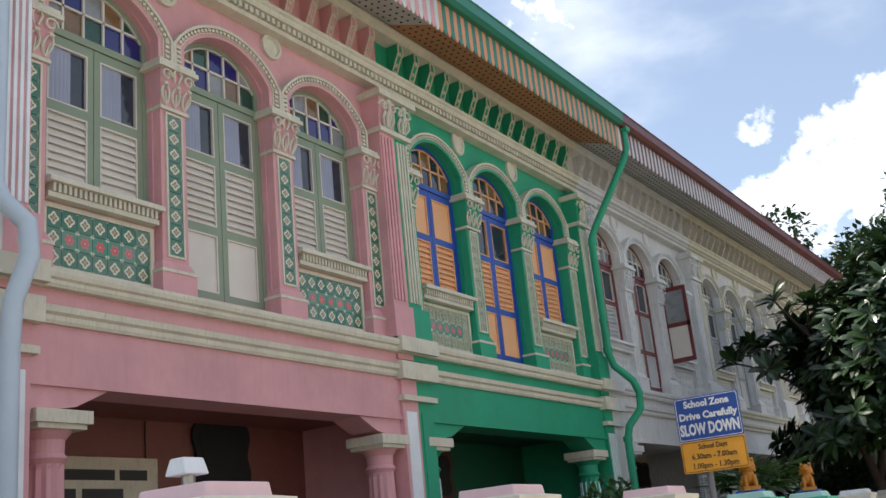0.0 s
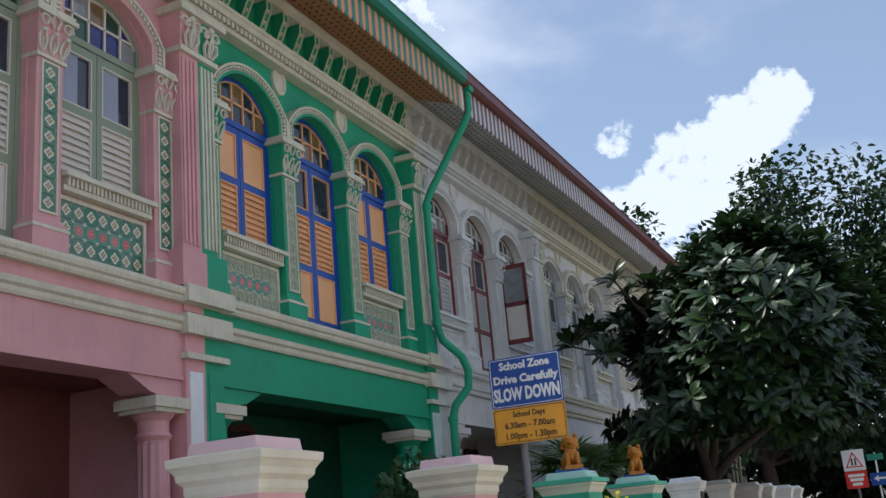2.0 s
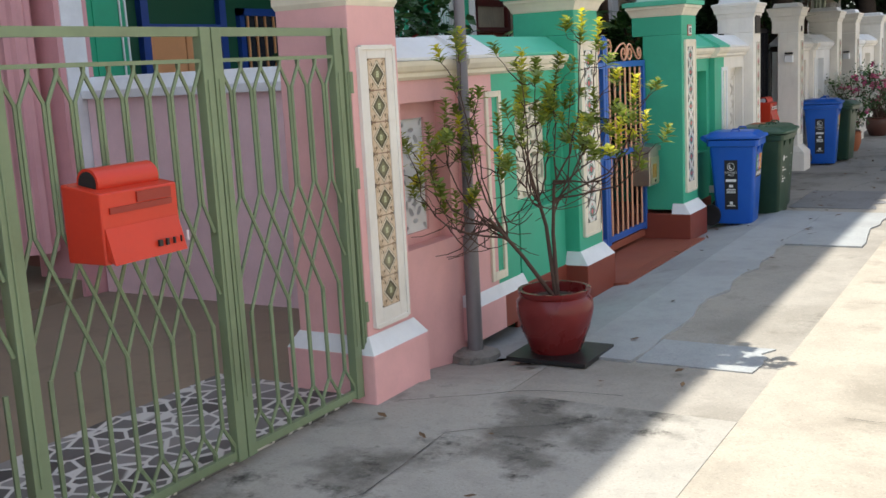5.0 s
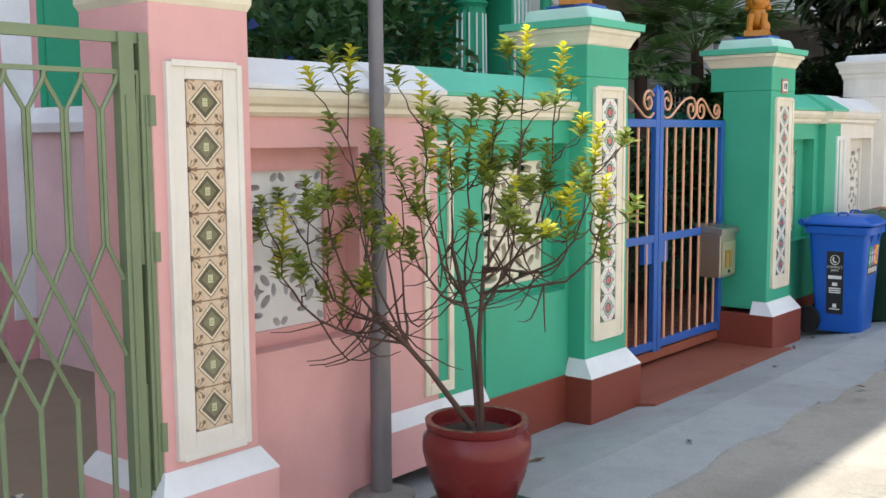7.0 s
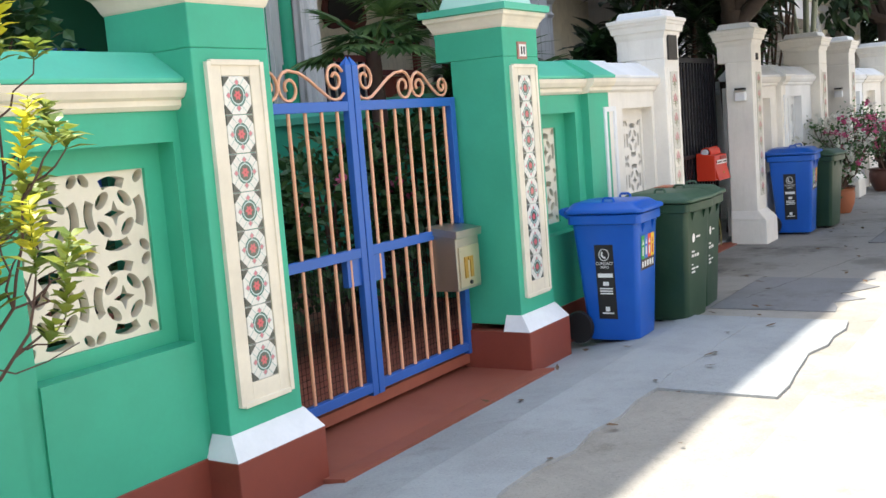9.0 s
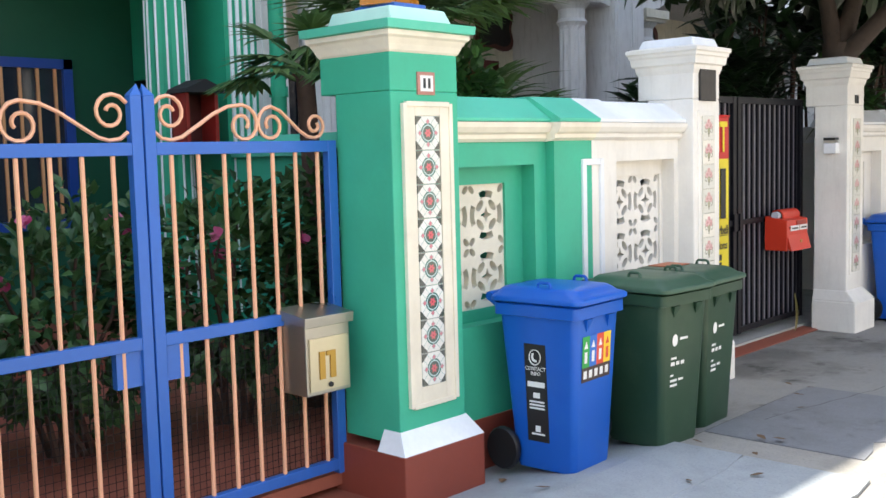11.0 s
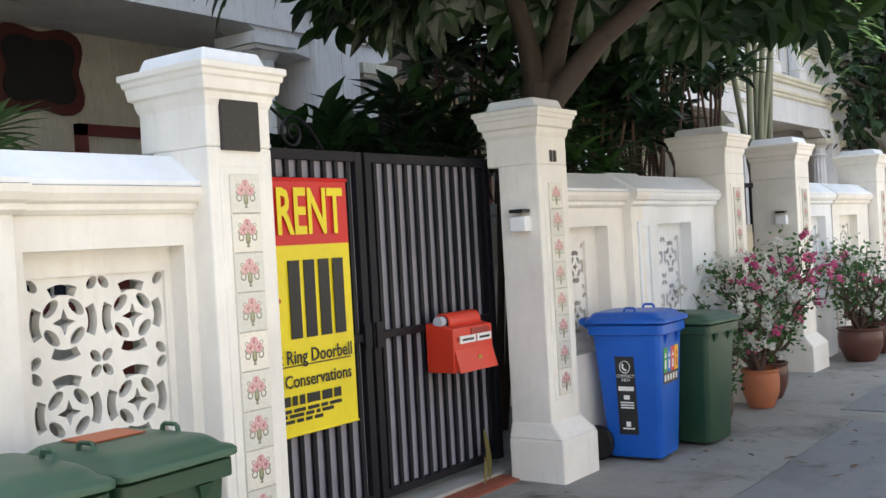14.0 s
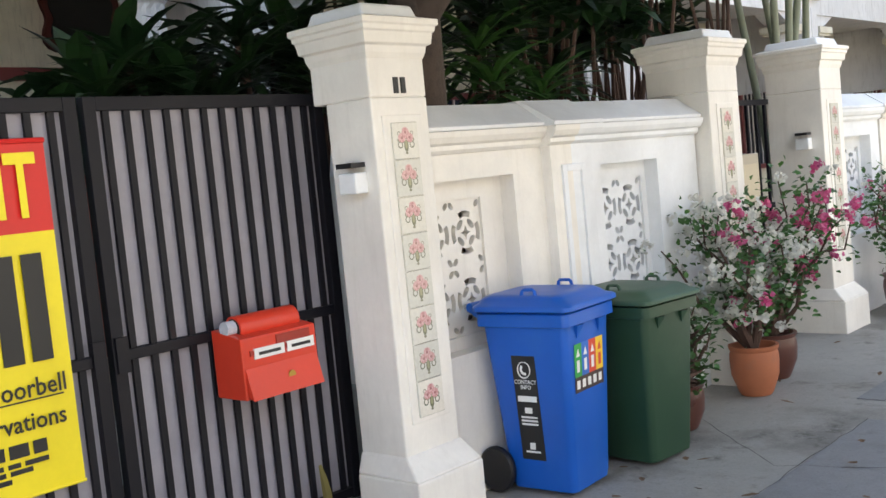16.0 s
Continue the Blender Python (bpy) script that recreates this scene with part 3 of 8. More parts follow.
def gate_pillar(yc, style, tiles, group, half=0.205, deep=0.42, notch=0.0):
    """A square gate pillar whose front tile panel lies in the plane of FACE; local origin at its base's centre front."""
    name = {"pink": "pale pink", "green": "bright green", "white": "cream white"}[style]
    label = {"pink": "pink plastered gate pillar with brown diamond tile strip and cream cap",
             "green": "bright green gate pillar with rosette tile strip and dark red base",
             "white": "cream white gate pillar with rose tile strip and moulded cap"}[style]
    p = thing("gate_pillar", (FACE - 0.012, yc, 0), label, "gate pillar", group)
    wall = {"pink": PINK_WALL, "green": GREEN_WALL, "white": WHITE}[style]
    r = (-deep, 0.0, -half, half)
    if style == "pink":
        part("shaft", Geo().box(*r, 0.30, 1.93), wall, p, bevel=0.006)
        part("base", Geo().box(-deep - .05, 0.06, -half - .05, half + .05, -0.15, 0.245), wall, p, bevel=0.008)
        part("skirt", Geo().taper((-deep - .05, 0.06, -half - .05, half + .05), 0.245, (-deep, 0.004, -half - .004, half + .004), 0.325), WHITE_COOL, p, "white painted splayed skirt")
        part("cap", Geo().ring_mould(r, [(0.0, 1.90), (0.012, 1.925), (0.012, 1.965), (0.038, 1.99), (0.042, 2.02), (0.062, 2.05), (0.072, 2.06), (0.076, 2.10), (0.0, 2.115)]), CREAM, p, "cream stepped cap moulding", bevel=0.004)
        part("plinth", Geo().taper((-deep - 0.0, 0.0, -half, half), 2.105, (-deep + .01, -0.01, -half + .01, half - .01), 2.175), PINK_PALE, p, bevel=0.008)
    elif style == "green":
        part("shaft", Geo().box(-deep + notch, 0.0, -half, half, 0.2, 1.765).box(*r, 1.765, 1.95), wall, p, bevel=0.006)
        part("base", Geo().box(-deep - .04, 0.075, -half - .05, half + .05, -0.15, 0.17), RED_BASE, p, "dark red painted base", bevel=0.006)
        part("skirt", Geo().taper((-0.1, 0.075, -half - .05, half + .05), 0.17, (-0.1, 0.004, -half - .004, half + .004), 0.26), WHITE_COOL, p, "white painted splayed skirt")
        part("cap", Geo().ring_mould(r, [(0.0, 1.93), (0.008, 1.94), (0.018, 1.965), (0.032, 1.99), (0.045, 2.0), (0.045, 2.022), (0.0, 2.024)]), CREAM, p, "cream cap moulding", bevel=0.003)
        part("cap_edge", Geo().ring_mould(r, [(0.04, 2.022), (0.062, 2.026), (0.065, 2.062), (0.0, 2.07)]), MINT, p)
        part("plinth", Geo().taper((-deep + .03, -0.0, -half + .02, half - .02), 2.066, (-deep + .05, -0.03, -half + .04, half - .04), 2.135), PALE_MINT, p, bevel=0.01)
    else:
        part("shaft", Geo().box(-deep + notch, 0.0, -half, half, 0.28, 1.785).box(*r, 1.785, 1.97), wall, p, bevel=0.008)
        part("base", Geo().box(-deep + notch, 0.09, -half - .038, half + .038, -0.15, 0.235).taper((-deep + notch, 0.09, -half - .038, half + .038), 0.235, (-deep + notch, 0.004, -half - .004, half + .004), 0.325), wall, p, bevel=0.01)
        part("cap", Geo().ring_mould(r, [(0.0, 1.94), (0.010, 1.965), (0.014, 1.992), (0.030, 2.0), (0.036, 2.045), (0.044, 2.05), (0.046, 2.07), (0.056, 2.076), (0.056, 2.1), (0.01, 2.112)]), wall, p, bevel=0.003)
        part("plinth", Geo().taper((-deep, 0.0, -half, half), 2.105, (-deep + .02, -0.02, -half + .02, half - .02), 2.165), WHITE_COOL, p, bevel=0.012)
    top = 1.712
    if style == "white":
        zb = top - 0.03 - tiles * T
        part("panel_frame", Geo().box(-0.004, 0.006, -0.115, 0.115, zb - .02, top), wall, p, bevel=0.003)
        for i in range(tiles):
            TILES_LATER.append((MESH_ROSE, p, 0.006, 0.0, top - 0.03 - T * (i + 0.5)))
    else:
        fh = 0.15
        zb = top - 0.055 - tiles * T - 0.085
        inner = T / 2 + 0.004
        g = Geo()
        for a, b, c, d in ((-fh, -inner, zb, top), (inner, fh, zb, top), (-inner, inner, top - 0.055, top), (-inner, inner, zb, zb + 0.085)):
            g.box(-0.004, 0.012, a, b, c, d)
        for a, b, c, d in ((-fh - .008, -fh + .014, zb, top), (fh - .014, fh + .008, zb, top), (-fh + .014, fh - .014, top - .014, top + .008), (-fh + .014, fh - .014, zb - .008, zb + .014)):
            g.box(-0.004, 0.02, a, b, c, d)
        part("panel_frame", g, WHITE if style == "pink" else CREAM, p, "white painted raised panel frame", bevel=0.002)
        mesh = MESH_BROWN if style == "pink" else MESH_GREEN
        for i in range(tiles):
            TILES_LATER.append((mesh, p, 0.004, 0.0, top - 0.055 - T * (i + 0.5)))
    return p


PILLARS = {"p0": gate_pillar(3.88, "pink", 8, "pink gate pillars"), "p1": gate_pillar(6.47, "pink", 8, "pink gate pillars"), "p2": gate_pillar(9.06, "pink", 8, "pink gate pillars"),
           "g1": gate_pillar(11.73, "green", 8, "green gate pillars", 0.215, 0.46, 0.1), "g2": gate_pillar(14.145, "green", 8, "green gate pillars", 0.215, 0.46, 0.1),
           "w1": gate_pillar(16.673, "white", 9, "white gate pillars", 0.163, 0.395, 0.07), "w2": gate_pillar(19.055, "white", 8, "white gate pillars", 0.165, 0.34, 0.075)}


def ellipse(cx, cy, a, b, turn, n=12):
    c, s = math.cos(turn), math.sin(turn)
    return [(cx + a * math.cos(t) * c - b * math.sin(t) * s, cy + a * math.cos(t) * s + b * math.sin(t) * c) for t in (2 * math.pi * i / n for i in range(n))]


def bean(cx, cy, r0, r1, a0, a1, n=7):
    out = [(cx + r1 * math.cos(a0 + (a1 - a0) * i / n), cy + r1 * math.sin(a0 + (a1 - a0) * i / n)) for i in range(n + 1)]
    return out + [(cx + r0 * math.cos(a1 + (a0 - a1) * i / n), cy + r0 * math.sin(a1 + (a0 - a1) * i / n)) for i in range(n + 1)]


def grille_mesh(w, h, style=0):
    """A pierced vent panel of two by two blocks: a star within petals, with curved slots in the corners."""
    loops = [[(-w / 2, -h / 2), (w / 2, -h / 2), (w / 2, h / 2), (-w / 2, h / 2)]]
    bw, bh = w / 2, h / 2
    k = min(bw, bh)
    for iy in (-0.5, 0.5):
        for ix in (-0.5, 0.5):
            cx, cy = ix * bw, iy * bh
            star = []
            for i in range(8):
                r = k * (0.165 if i % 2 == 0 else 0.065)
                star.append((cx + r * math.cos(math.pi * i / 4), cy + r * math.sin(math.pi * i / 4)))
            loops.append(star)
            for i in range(4):
                a = math.pi / 2 * i + math.pi / 4
                loops.append(ellipse(cx + k * 0.25 * math.cos(a), cy + k * 0.25 * math.sin(a), k * 0.135, k * 0.072, a + math.pi / 2))
            for i in range(4):
                a = math.pi / 2 * i
                if style == 0:
                    loops.append(bean(cx, cy, k * 0.335, k * 0.465, a - 0.46, a + 0.46))
                else:
                    loops.append(ellipse(cx + k * 0.36 * math.cos(a), cy + k * 0.4 * math.sin(a), k * 0.12, k * 0.055, a + math.pi / 2))
                c45 = a + math.pi / 4
                loops.append(ellipse(cx + bw * 0.415 * (1 if math.cos(c45) > 0 else -1), cy + bh * 0.415 * (1 if math.sin(c45) > 0 else -1), k * 0.095, k * 0.062, c45))
    return flat_shape("grille", loops, 0.045)


def front_wall(y0, y1, mats, label, recess, grille, coping_mats=None, group="front boundary walls", zr=(0.64, 1.42), base_red=None, style=0, mould=None):
    """A low wall from y0 to y1 with a recessed panel that holds a pierced grille. mats: wall; recess, grille: (y0, y1)."""
    w = thing("front_wall", (WALL, (y0 + y1) / 2, 0), label, "front wall", group)
    o = (y0 + y1) / 2
    a, b, ra, rb = y0 - o, y1 - o, recess[0] - o, recess[1] - o
    ga, gb = grille[0] - o, grille[1] - o
    gz0, gz1 = 0.70, 1.33
    g = Geo()
    D = -0.30
    g.box(D, 0, a, ra, -0.15, 1.55).box(D, 0, rb, b, -0.15, 1.55).box(D, 0, ra, rb, zr[1], 1.55).box(D, 0.012, ra, rb, -0.15, zr[0])
    # back of the recess round the grille
    g.box(D, -0.085, ra, ga, zr[0], zr[1]).box(D, -0.085, gb, rb, zr[0], zr[1]).box(D, -0.085, ga, gb, zr[0], gz0).box(D, -0.085, ga, gb, gz1, zr[1])
    part("wall", g, mats, w)
    part("grille", shifted(grille_mesh(gb - ga, gz1 - gz0, style), -0.10, (ga + gb) / 2, (gz0 + gz1) / 2), (mould or CREAM) if style == 0 else WHITE_COOL, w, "white pierced vent-block grille")
    part("moulding", Geo().prism([(-0.02, 1.535), (0.015, 1.54), (0.03, 1.555), (0.03, 1.575), (0.05, 1.585), (0.065, 1.61), (0.07, 1.635), (-0.02, 1.64)], "y", a, b), mould or CREAM, w, "cream run moulding under the coping")
    part("coping", Geo().prism([(-0.32, 1.62), (0.055, 1.638), (0.06, 1.655), (-0.10, 1.765), (-0.22, 1.765), (-0.34, 1.655)], "y", a, b), coping_mats or WHITE_COOL, w, bevel=0.004)
    if base_red:
        part("base", Geo().box(D - .02, 0.02, a, b, -0.15, 0.175), base_red, w, "dark red painted base", bevel=0.004)
    return w


front_wall(4.085, 6.265, PINK_WALL, "pink plastered front wall with pierced white grille and coping", (5.60, 6.235), (5.63, 6.19), style=1)
front_wall(0.6, 3.675, PINK_WALL, "pink plastered front wall with white coping near the street bend", (1.6, 2.3), (1.63, 2.26), style=1)
front_wall(9.265, 10.02, PINK_WALL, "pink plastered front wall with pierced white grille beside pillar", (9.30, 9.92), (9.33, 9.80), style=1)
front_wall(10.66, 11.515, GREEN_WALL, "green front wall with pierced cream grille and red base", (10.77, 11.48), (10.80, 11.40), MINT, base_red=RED_BASE)
front_wall(14.36, 15.16, GREEN_WALL, "green front wall with recessed panel and pierced cream grille", (14.37, 15.06), (14.38, 14.92), MINT, base_red=RED_BASE)
front_wall(15.74, 16.51, WHITE, "cream white front wall with recessed pierced grille", (15.80, 16.46), (15.86, 16.43), mould=WHITE)
front_wall(19.22, 20.14, WHITE, "cream white front wall with narrow pierced grille", (19.28, 19.90), (19.3, 19.74), mould=WHITE)
front_wall(20.50, 21.72, WHITE_COOL, "white front wall with recessed pierced grille", (20.66, 21.25), (20.70, 21.2), mould=WHITE_COOL)


def boundary_pier(y0, ym, y1, left, right, cl, cr, label, ml=CREAM, mr=CREAM, base=None):
    """The pier on the party line, painted in both neighbours' colours, with a slim raised frame."""
    p = thing("boundary_pier", (WALL, ym, 0), label, "wall pier")
    f = 0.055
    for nm, a, b, wm, cm, mm in (("wall", y0 - ym, 0, left, cl, ml), ("wall", 0, y1 - ym, right, cr, mr)):
        part(nm, Geo().box(-0.30, f, a, b, 0, 1.54), wm, p)
        part("moulding", Geo().prism([(-0.02, 1.535), (0.06, 1.54), (0.085, 1.555), (0.085, 1.575), (0.105, 1.585), (0.12, 1.61), (0.125, 1.635), (-0.02, 1.64)], "y", a - (0.03 if a < 0 else 0), b + (0.03 if b > 0 else 0)), mm, p)
        part("coping", Geo().prism([(-0.32, 1.62), (0.115, 1.638), (0.12, 1.655), (-0.08, 1.775), (-0.22, 1.775), (-0.34, 1.655)], "y", a - (0.03 if a < 0 else 0), b + (0.03 if b > 0 else 0)), cm, p)
    fy0, fy1, z0, z1 = -0.10, 0.10, 0.30, 1.44
    g = Geo()
    for a, b, c, d in ((fy0, fy0 + .035, z0, z1), (fy1 - .035, fy1, z0, z1), (fy0 + .035, fy1 - .035, z1 - .035, z1), (fy0 + .035, fy1 - .035, z0, z0 + .05)):
        g.box(f - .01, f + .014, a, b, c, d)
    part("panel_frame", g, CREAM if base else WHITE_COOL, p, "slim raised cream frame", bevel=0.003)
    part("skirt", Geo().prism([(0, 0.2), (f + .04, 0.2), (f + .003, 0.27), (0, 0.27)], "y", y0 - ym - .03, y1 - ym + .03), base or right, p)
    part("plinth", Geo().box(-0.3, f + .04, y0 - ym - .03, 0, 0, 0.2), left, p)
    part("plinth", Geo().box(-0.3, f + .04, 0, y1 - ym + .03, 0, 0.2), RED_BASE if right is GREEN_WALL else right, p)
    return p


boundary_pier(10.02, 10.36, 10.66, PINK_WALL, GREEN_WALL, WHITE_COOL, MINT, "boundary pier painted half pink and half green with white frame", base=WHITE_COOL)
boundary_pier(15.16, 15.50, 15.74, GREEN_WALL, WHITE, MINT, WHITE_COOL, "boundary pier painted half green and half cream white", mr=WHITE)
boundary_pier(20.14, 20.32, 20.50, WHITE, WHITE_COOL, WHITE_COOL, WHITE_COOL, "cream and white painted boundary pier between two gardens", ml=WHITE, mr=WHITE_COOL)


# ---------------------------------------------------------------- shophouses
# porch paints set darker than the houses: the footway's deep shade is in the colour
SHADED_PORCH_BROWN = surface("dark_brown_porch_paint", (0.26, 0.10, 0.085), 0.6, (0.08, 0.03, 0.03), 0.4)
SHADED_PORCH_GREEN = surface("deep_green_porch_paint", (0.011, 0.10, 0.055), 0.55, (0.01, 0.08, 0.05), 0.4)
HX = -6.75      # face of the beam and of the party pilasters
SOFFIT_ORANGE = surface("orange_soffit_boards", (0.58, 0.27, 0.13), 0.7, (0.25, 0.1, 0.05), 0.4)
SOFFIT_GREY = surface("grey_soffit_boards", (0.60, 0.58, 0.55), 0.7, (0.3, 0.28, 0.26), 0.4)
GUTTER_GREEN = plain("green_gutter_paint", (0.02, 0.20, 0.13), 0.4)
GUTTER_RED = plain("maroon_gutter_paint", (0.14, 0.03, 0.03), 0.4)
GUTTER_GREY = plain("grey_gutter_paint", (0.12, 0.13, 0.15), 0.4)
ROOF_TILE = surface("clay_roof_tiles", (0.35, 0.13, 0.08), 0.8, (0.1, 0.06, 0.05), 0.6)
STRIPE_ORANGE = plain("orange_fringe_paint", (0.70, 0.30, 0.16), 0.6)
STRIPE_WHITE = plain("white_fringe_paint", (0.62, 0.62, 0.60), 0.6)
SAGE = plain("sage_green_joinery", (0.24, 0.29, 0.20), 0.45)
BLUE = plain("royal_blue_joinery", (0.018, 0.07, 0.36), 0.4)
BOARD_RED = plain("dark_red_carved_wood", (0.085, 0.018, 0.015), 0.5)
MAROON = plain("maroon_joinery", (0.16, 0.03, 0.03), 0.45)
GREYJ = plain("grey_joinery", (0.25, 0.26, 0.27), 0.5)
LOUVRE_WHITE = plain("white_louvre_paint", (0.66, 0.61, 0.54), 0.5)
LOUVRE_ORANGE = plain("orange_louvre_paint", (0.82, 0.42, 0.20), 0.45)
LOUVRE_GREY = plain("grey_louvre_paint", (0.5, 0.5, 0.5), 0.5)


def glass(name, colour, rough=0.08):
    m, nt, bs = nodes_of(name)
    n = noise_of(nt, place_of(nt), 8.0)
    nt.links.new(mixc(nt, remap(nt, n, 0.3, 0.7), tuple(c * .7 for c in colour), colour), bs.inputs["Base Color"])
    bs.inputs["Roughness"].default_value = rough
    bs.inputs["Specular IOR Level"].default_value = 0.6
    return m


GLASS_DARK = glass("dark_window_glass", (0.03, 0.04, 0.06))
GLASS_BLUE = glass("blue_stained_glass", (0.015, 0.02, 0.16))
GLASS_GREEN = glass("green_stained_glass", (0.02, 0.08, 0.05))
GLASS_AMBER = glass("amber_stained_glass", (0.22, 0.13, 0.06))
GLASS_PALE = glass("pale_stained_glass", (0.28, 0.29, 0.30))
CURTAIN = surface("blue_grey_curtain", (0.32, 0.35, 0.45), 0.9)


def arch_pts(w, spring, rise, n=12):
    """A low round arch, from the right springing to the left."""
    h = w / 2
    r = (h * h + rise * rise) / (2 * rise)
    f = math.asin(min(1.0, h / r))
    return [(r * math.sin(f - 2 * f * i / n), spring + rise - r + r * math.cos(f - 2 * f * i / n)) for i in range(n + 1)]


def arch_height(y, w, spring, rise):
    h = w / 2
    r = (h * h + rise * rise) / (2 * rise)
    return spring + rise - r + math.sqrt(max(0.0, r * r - y * y))


def arched_window(parent, yc, z0, joinery, louvre, panes, style, wide=1.20, spring=6.74, rise=0.36, x=-0.30, open_leaf=False):
    """A tall window under a low arch: fanlight of small panes, two leaves with glass above and louvres below."""
    w = thing("window", (x, yc, 0))
    w.parent = parent
    g = Geo()
    t = 0.05
    fan = spring - 0.22
    outer, inner = arch_pts(wide, spring, rise), arch_pts(wide - 2 * t, spring, rise - t)
    for i in range(len(outer) - 1):
        (a, b), (c, d), (e, f), (p, q) = outer[i], outer[i + 1], inner[i + 1], inner[i]
        g.prism([(a, b), (c, d), (e, f), (p, q)], "x", -0.03, 0.035)
    h = wide / 2
    g.box(-0.03, 0.035, -h, -h + t, z0, spring).box(-0.03, 0.035, h - t, h, z0, spring).box(-0.03, 0.045, -h + t, h - t, fan - 0.05, fan + 0.02).box(-0.03, 0.035, -h + t, h - t, z0, z0 + 0.05)
    part("frame", g, joinery, w)
    # fanlight: glazing bars and panes
    bars = Geo()
    cols = 5
    zt = fan + 0.02
    zm = fan + 0.27
    iw = wide / 2 - t
    height = lambda y: arch_height(y, wide - 2 * t, spring, rise - t)
    bar_mat = LOUVRE_WHITE if style != "green" else LOUVRE_ORANGE
    for k in range(1, cols):
        y = -iw + 2 * iw * k / cols
        bars.box(0.0, 0.028, y - 0.011, y + 0.011, zt, height(y))
    ym = iw - .01
    bars.box(0.0, 0.028, -ym, ym, zm - 0.011, zm + 0.011)
    ip = arch_pts(wide - 2 * t, spring, rise - t, 14)
    jp = arch_pts(wide - 2 * t - .03, spring, rise - t - .015, 14)
    for i in range(14):
        bars.prism([ip[i], ip[i + 1], jp[i + 1], jp[i]], "x", 0.0, 0.028)
    part("glazing_bar", bars, bar_mat, w)
    for k in range(cols):
        a, b = -iw + 2 * iw * k / cols, -iw + 2 * iw * (k + 1) / cols
        pane_m = panes[(k * 2 + int(yc)) % len(panes)]
        part("pane", Geo().prism([(a, zt), (b, zt), (b, min(zm, height(b) + .001)), ((a + b) / 2, min(zm, height((a + b) / 2))), (a, min(zm, height(a) + .001))], "x", -0.01, 0.006), pane_m, w)
        pts = [(a + (b - a) * i / 4, height(a + (b - a) * i / 4)) for i in range(5)]
        pts = [p for p in pts if p[1] > zm + 0.005]
        if len(pts) > 1:
            part("pane", Geo().prism([(pts[0][0], zm), (pts[-1][0], zm)] + pts[::-1], "x", -0.01, 0.006), panes[(k * 2 + 1 + int(yc)) % len(panes)], w)
    # two leaves
    ztop = fan - 0.05
    zsplit = 5.05 if z0 < 4.9 else z0 + 0.05
    for s in (-1, 1):
        a, b = (-h + t, -0.004) if s < 0 else (0.004, h - t)
        lg = Geo()
        st = 0.065
        lg.box(-0.02, 0.028, a, a + st, z0 + .05, ztop).box(-0.02, 0.028, b - st, b, z0 + .05, ztop)
        zg = zsplit + (ztop - zsplit) * 0.52
        for zz in (ztop - 0.05, zg, zsplit):
            lg.box(-0.02, 0.028, a + st, b - st, zz - 0.045, zz + 0.045)
        if z0 < 4.9:
            lg.box(-0.02, 0.028, a + st, b - st, z0 + .05, z0 + .14)
        leaf = part("leaf", lg, joinery, w)
        if style == "green" and z0 > 4.9:
            part("panel", Geo().box(-0.01, 0.012, a + st, b - st, zg + .045, ztop - .095), louvre, w)
        else:
            part("pane", Geo().box(-0.012, 0.0, a + st, b - st, zg + .045, ztop - .095), GLASS_DARK, w)
            if style == "pink":
                cg = Geo()
                n = 12
                ya, yb = a + st + .01, a + st + (b - a - 2 * st) * 0.62
                ptsf = [(0.001 + 0.004 * (i % 2), ya + (yb - ya) * i / n) for i in range(n + 1)]
                cg.prism(ptsf + [(0.0, yb), (0.0, ya)], "z", zg + .05, ztop - .1)
                part("curtain", cg, CURTAIN, w)
        zl0, zl1 = zsplit + .045, zg - .045
        for za, zb in ((zl0, zl1), (zg + .045, ztop - .095)) + (((z0 + .14, zsplit - .045),) if z0 < 4.9 else ()):
            part("bead", Geo().frame_of(0.0, 0.032, a + st, b - st, za, zb, .014), bar_mat, w)
        n = 9
        for i in range(n):
            zc = zl0 + (zl1 - zl0) * (i + 0.5) / n
            d = (zl1 - zl0) / n
            ob = part("slat", Geo().add([(-0.012, a + st, zc - d * .35), (-0.012, b - st, zc - d * .35), (0.024, b - st, zc - d * .72), (0.024, a + st, zc - d * .72),
                                         (-0.012, a + st, zc + d * .55), (-0.012, b - st, zc + d * .55), (0.024, b - st, zc - d * .55), (0.024, a + st, zc - d * .55)],
                                        [(0, 3, 2, 1), (4, 5, 6, 7), (0, 1, 5, 4), (1, 2, 6, 5), (2, 3, 7, 6), (3, 0, 4, 7)]), louvre, w)
        if z0 < 4.9:
            part("panel", Geo().box(-0.012, 0.014, a + st, b - st, z0 + .14, zsplit - .045), louvre, w)
    return w


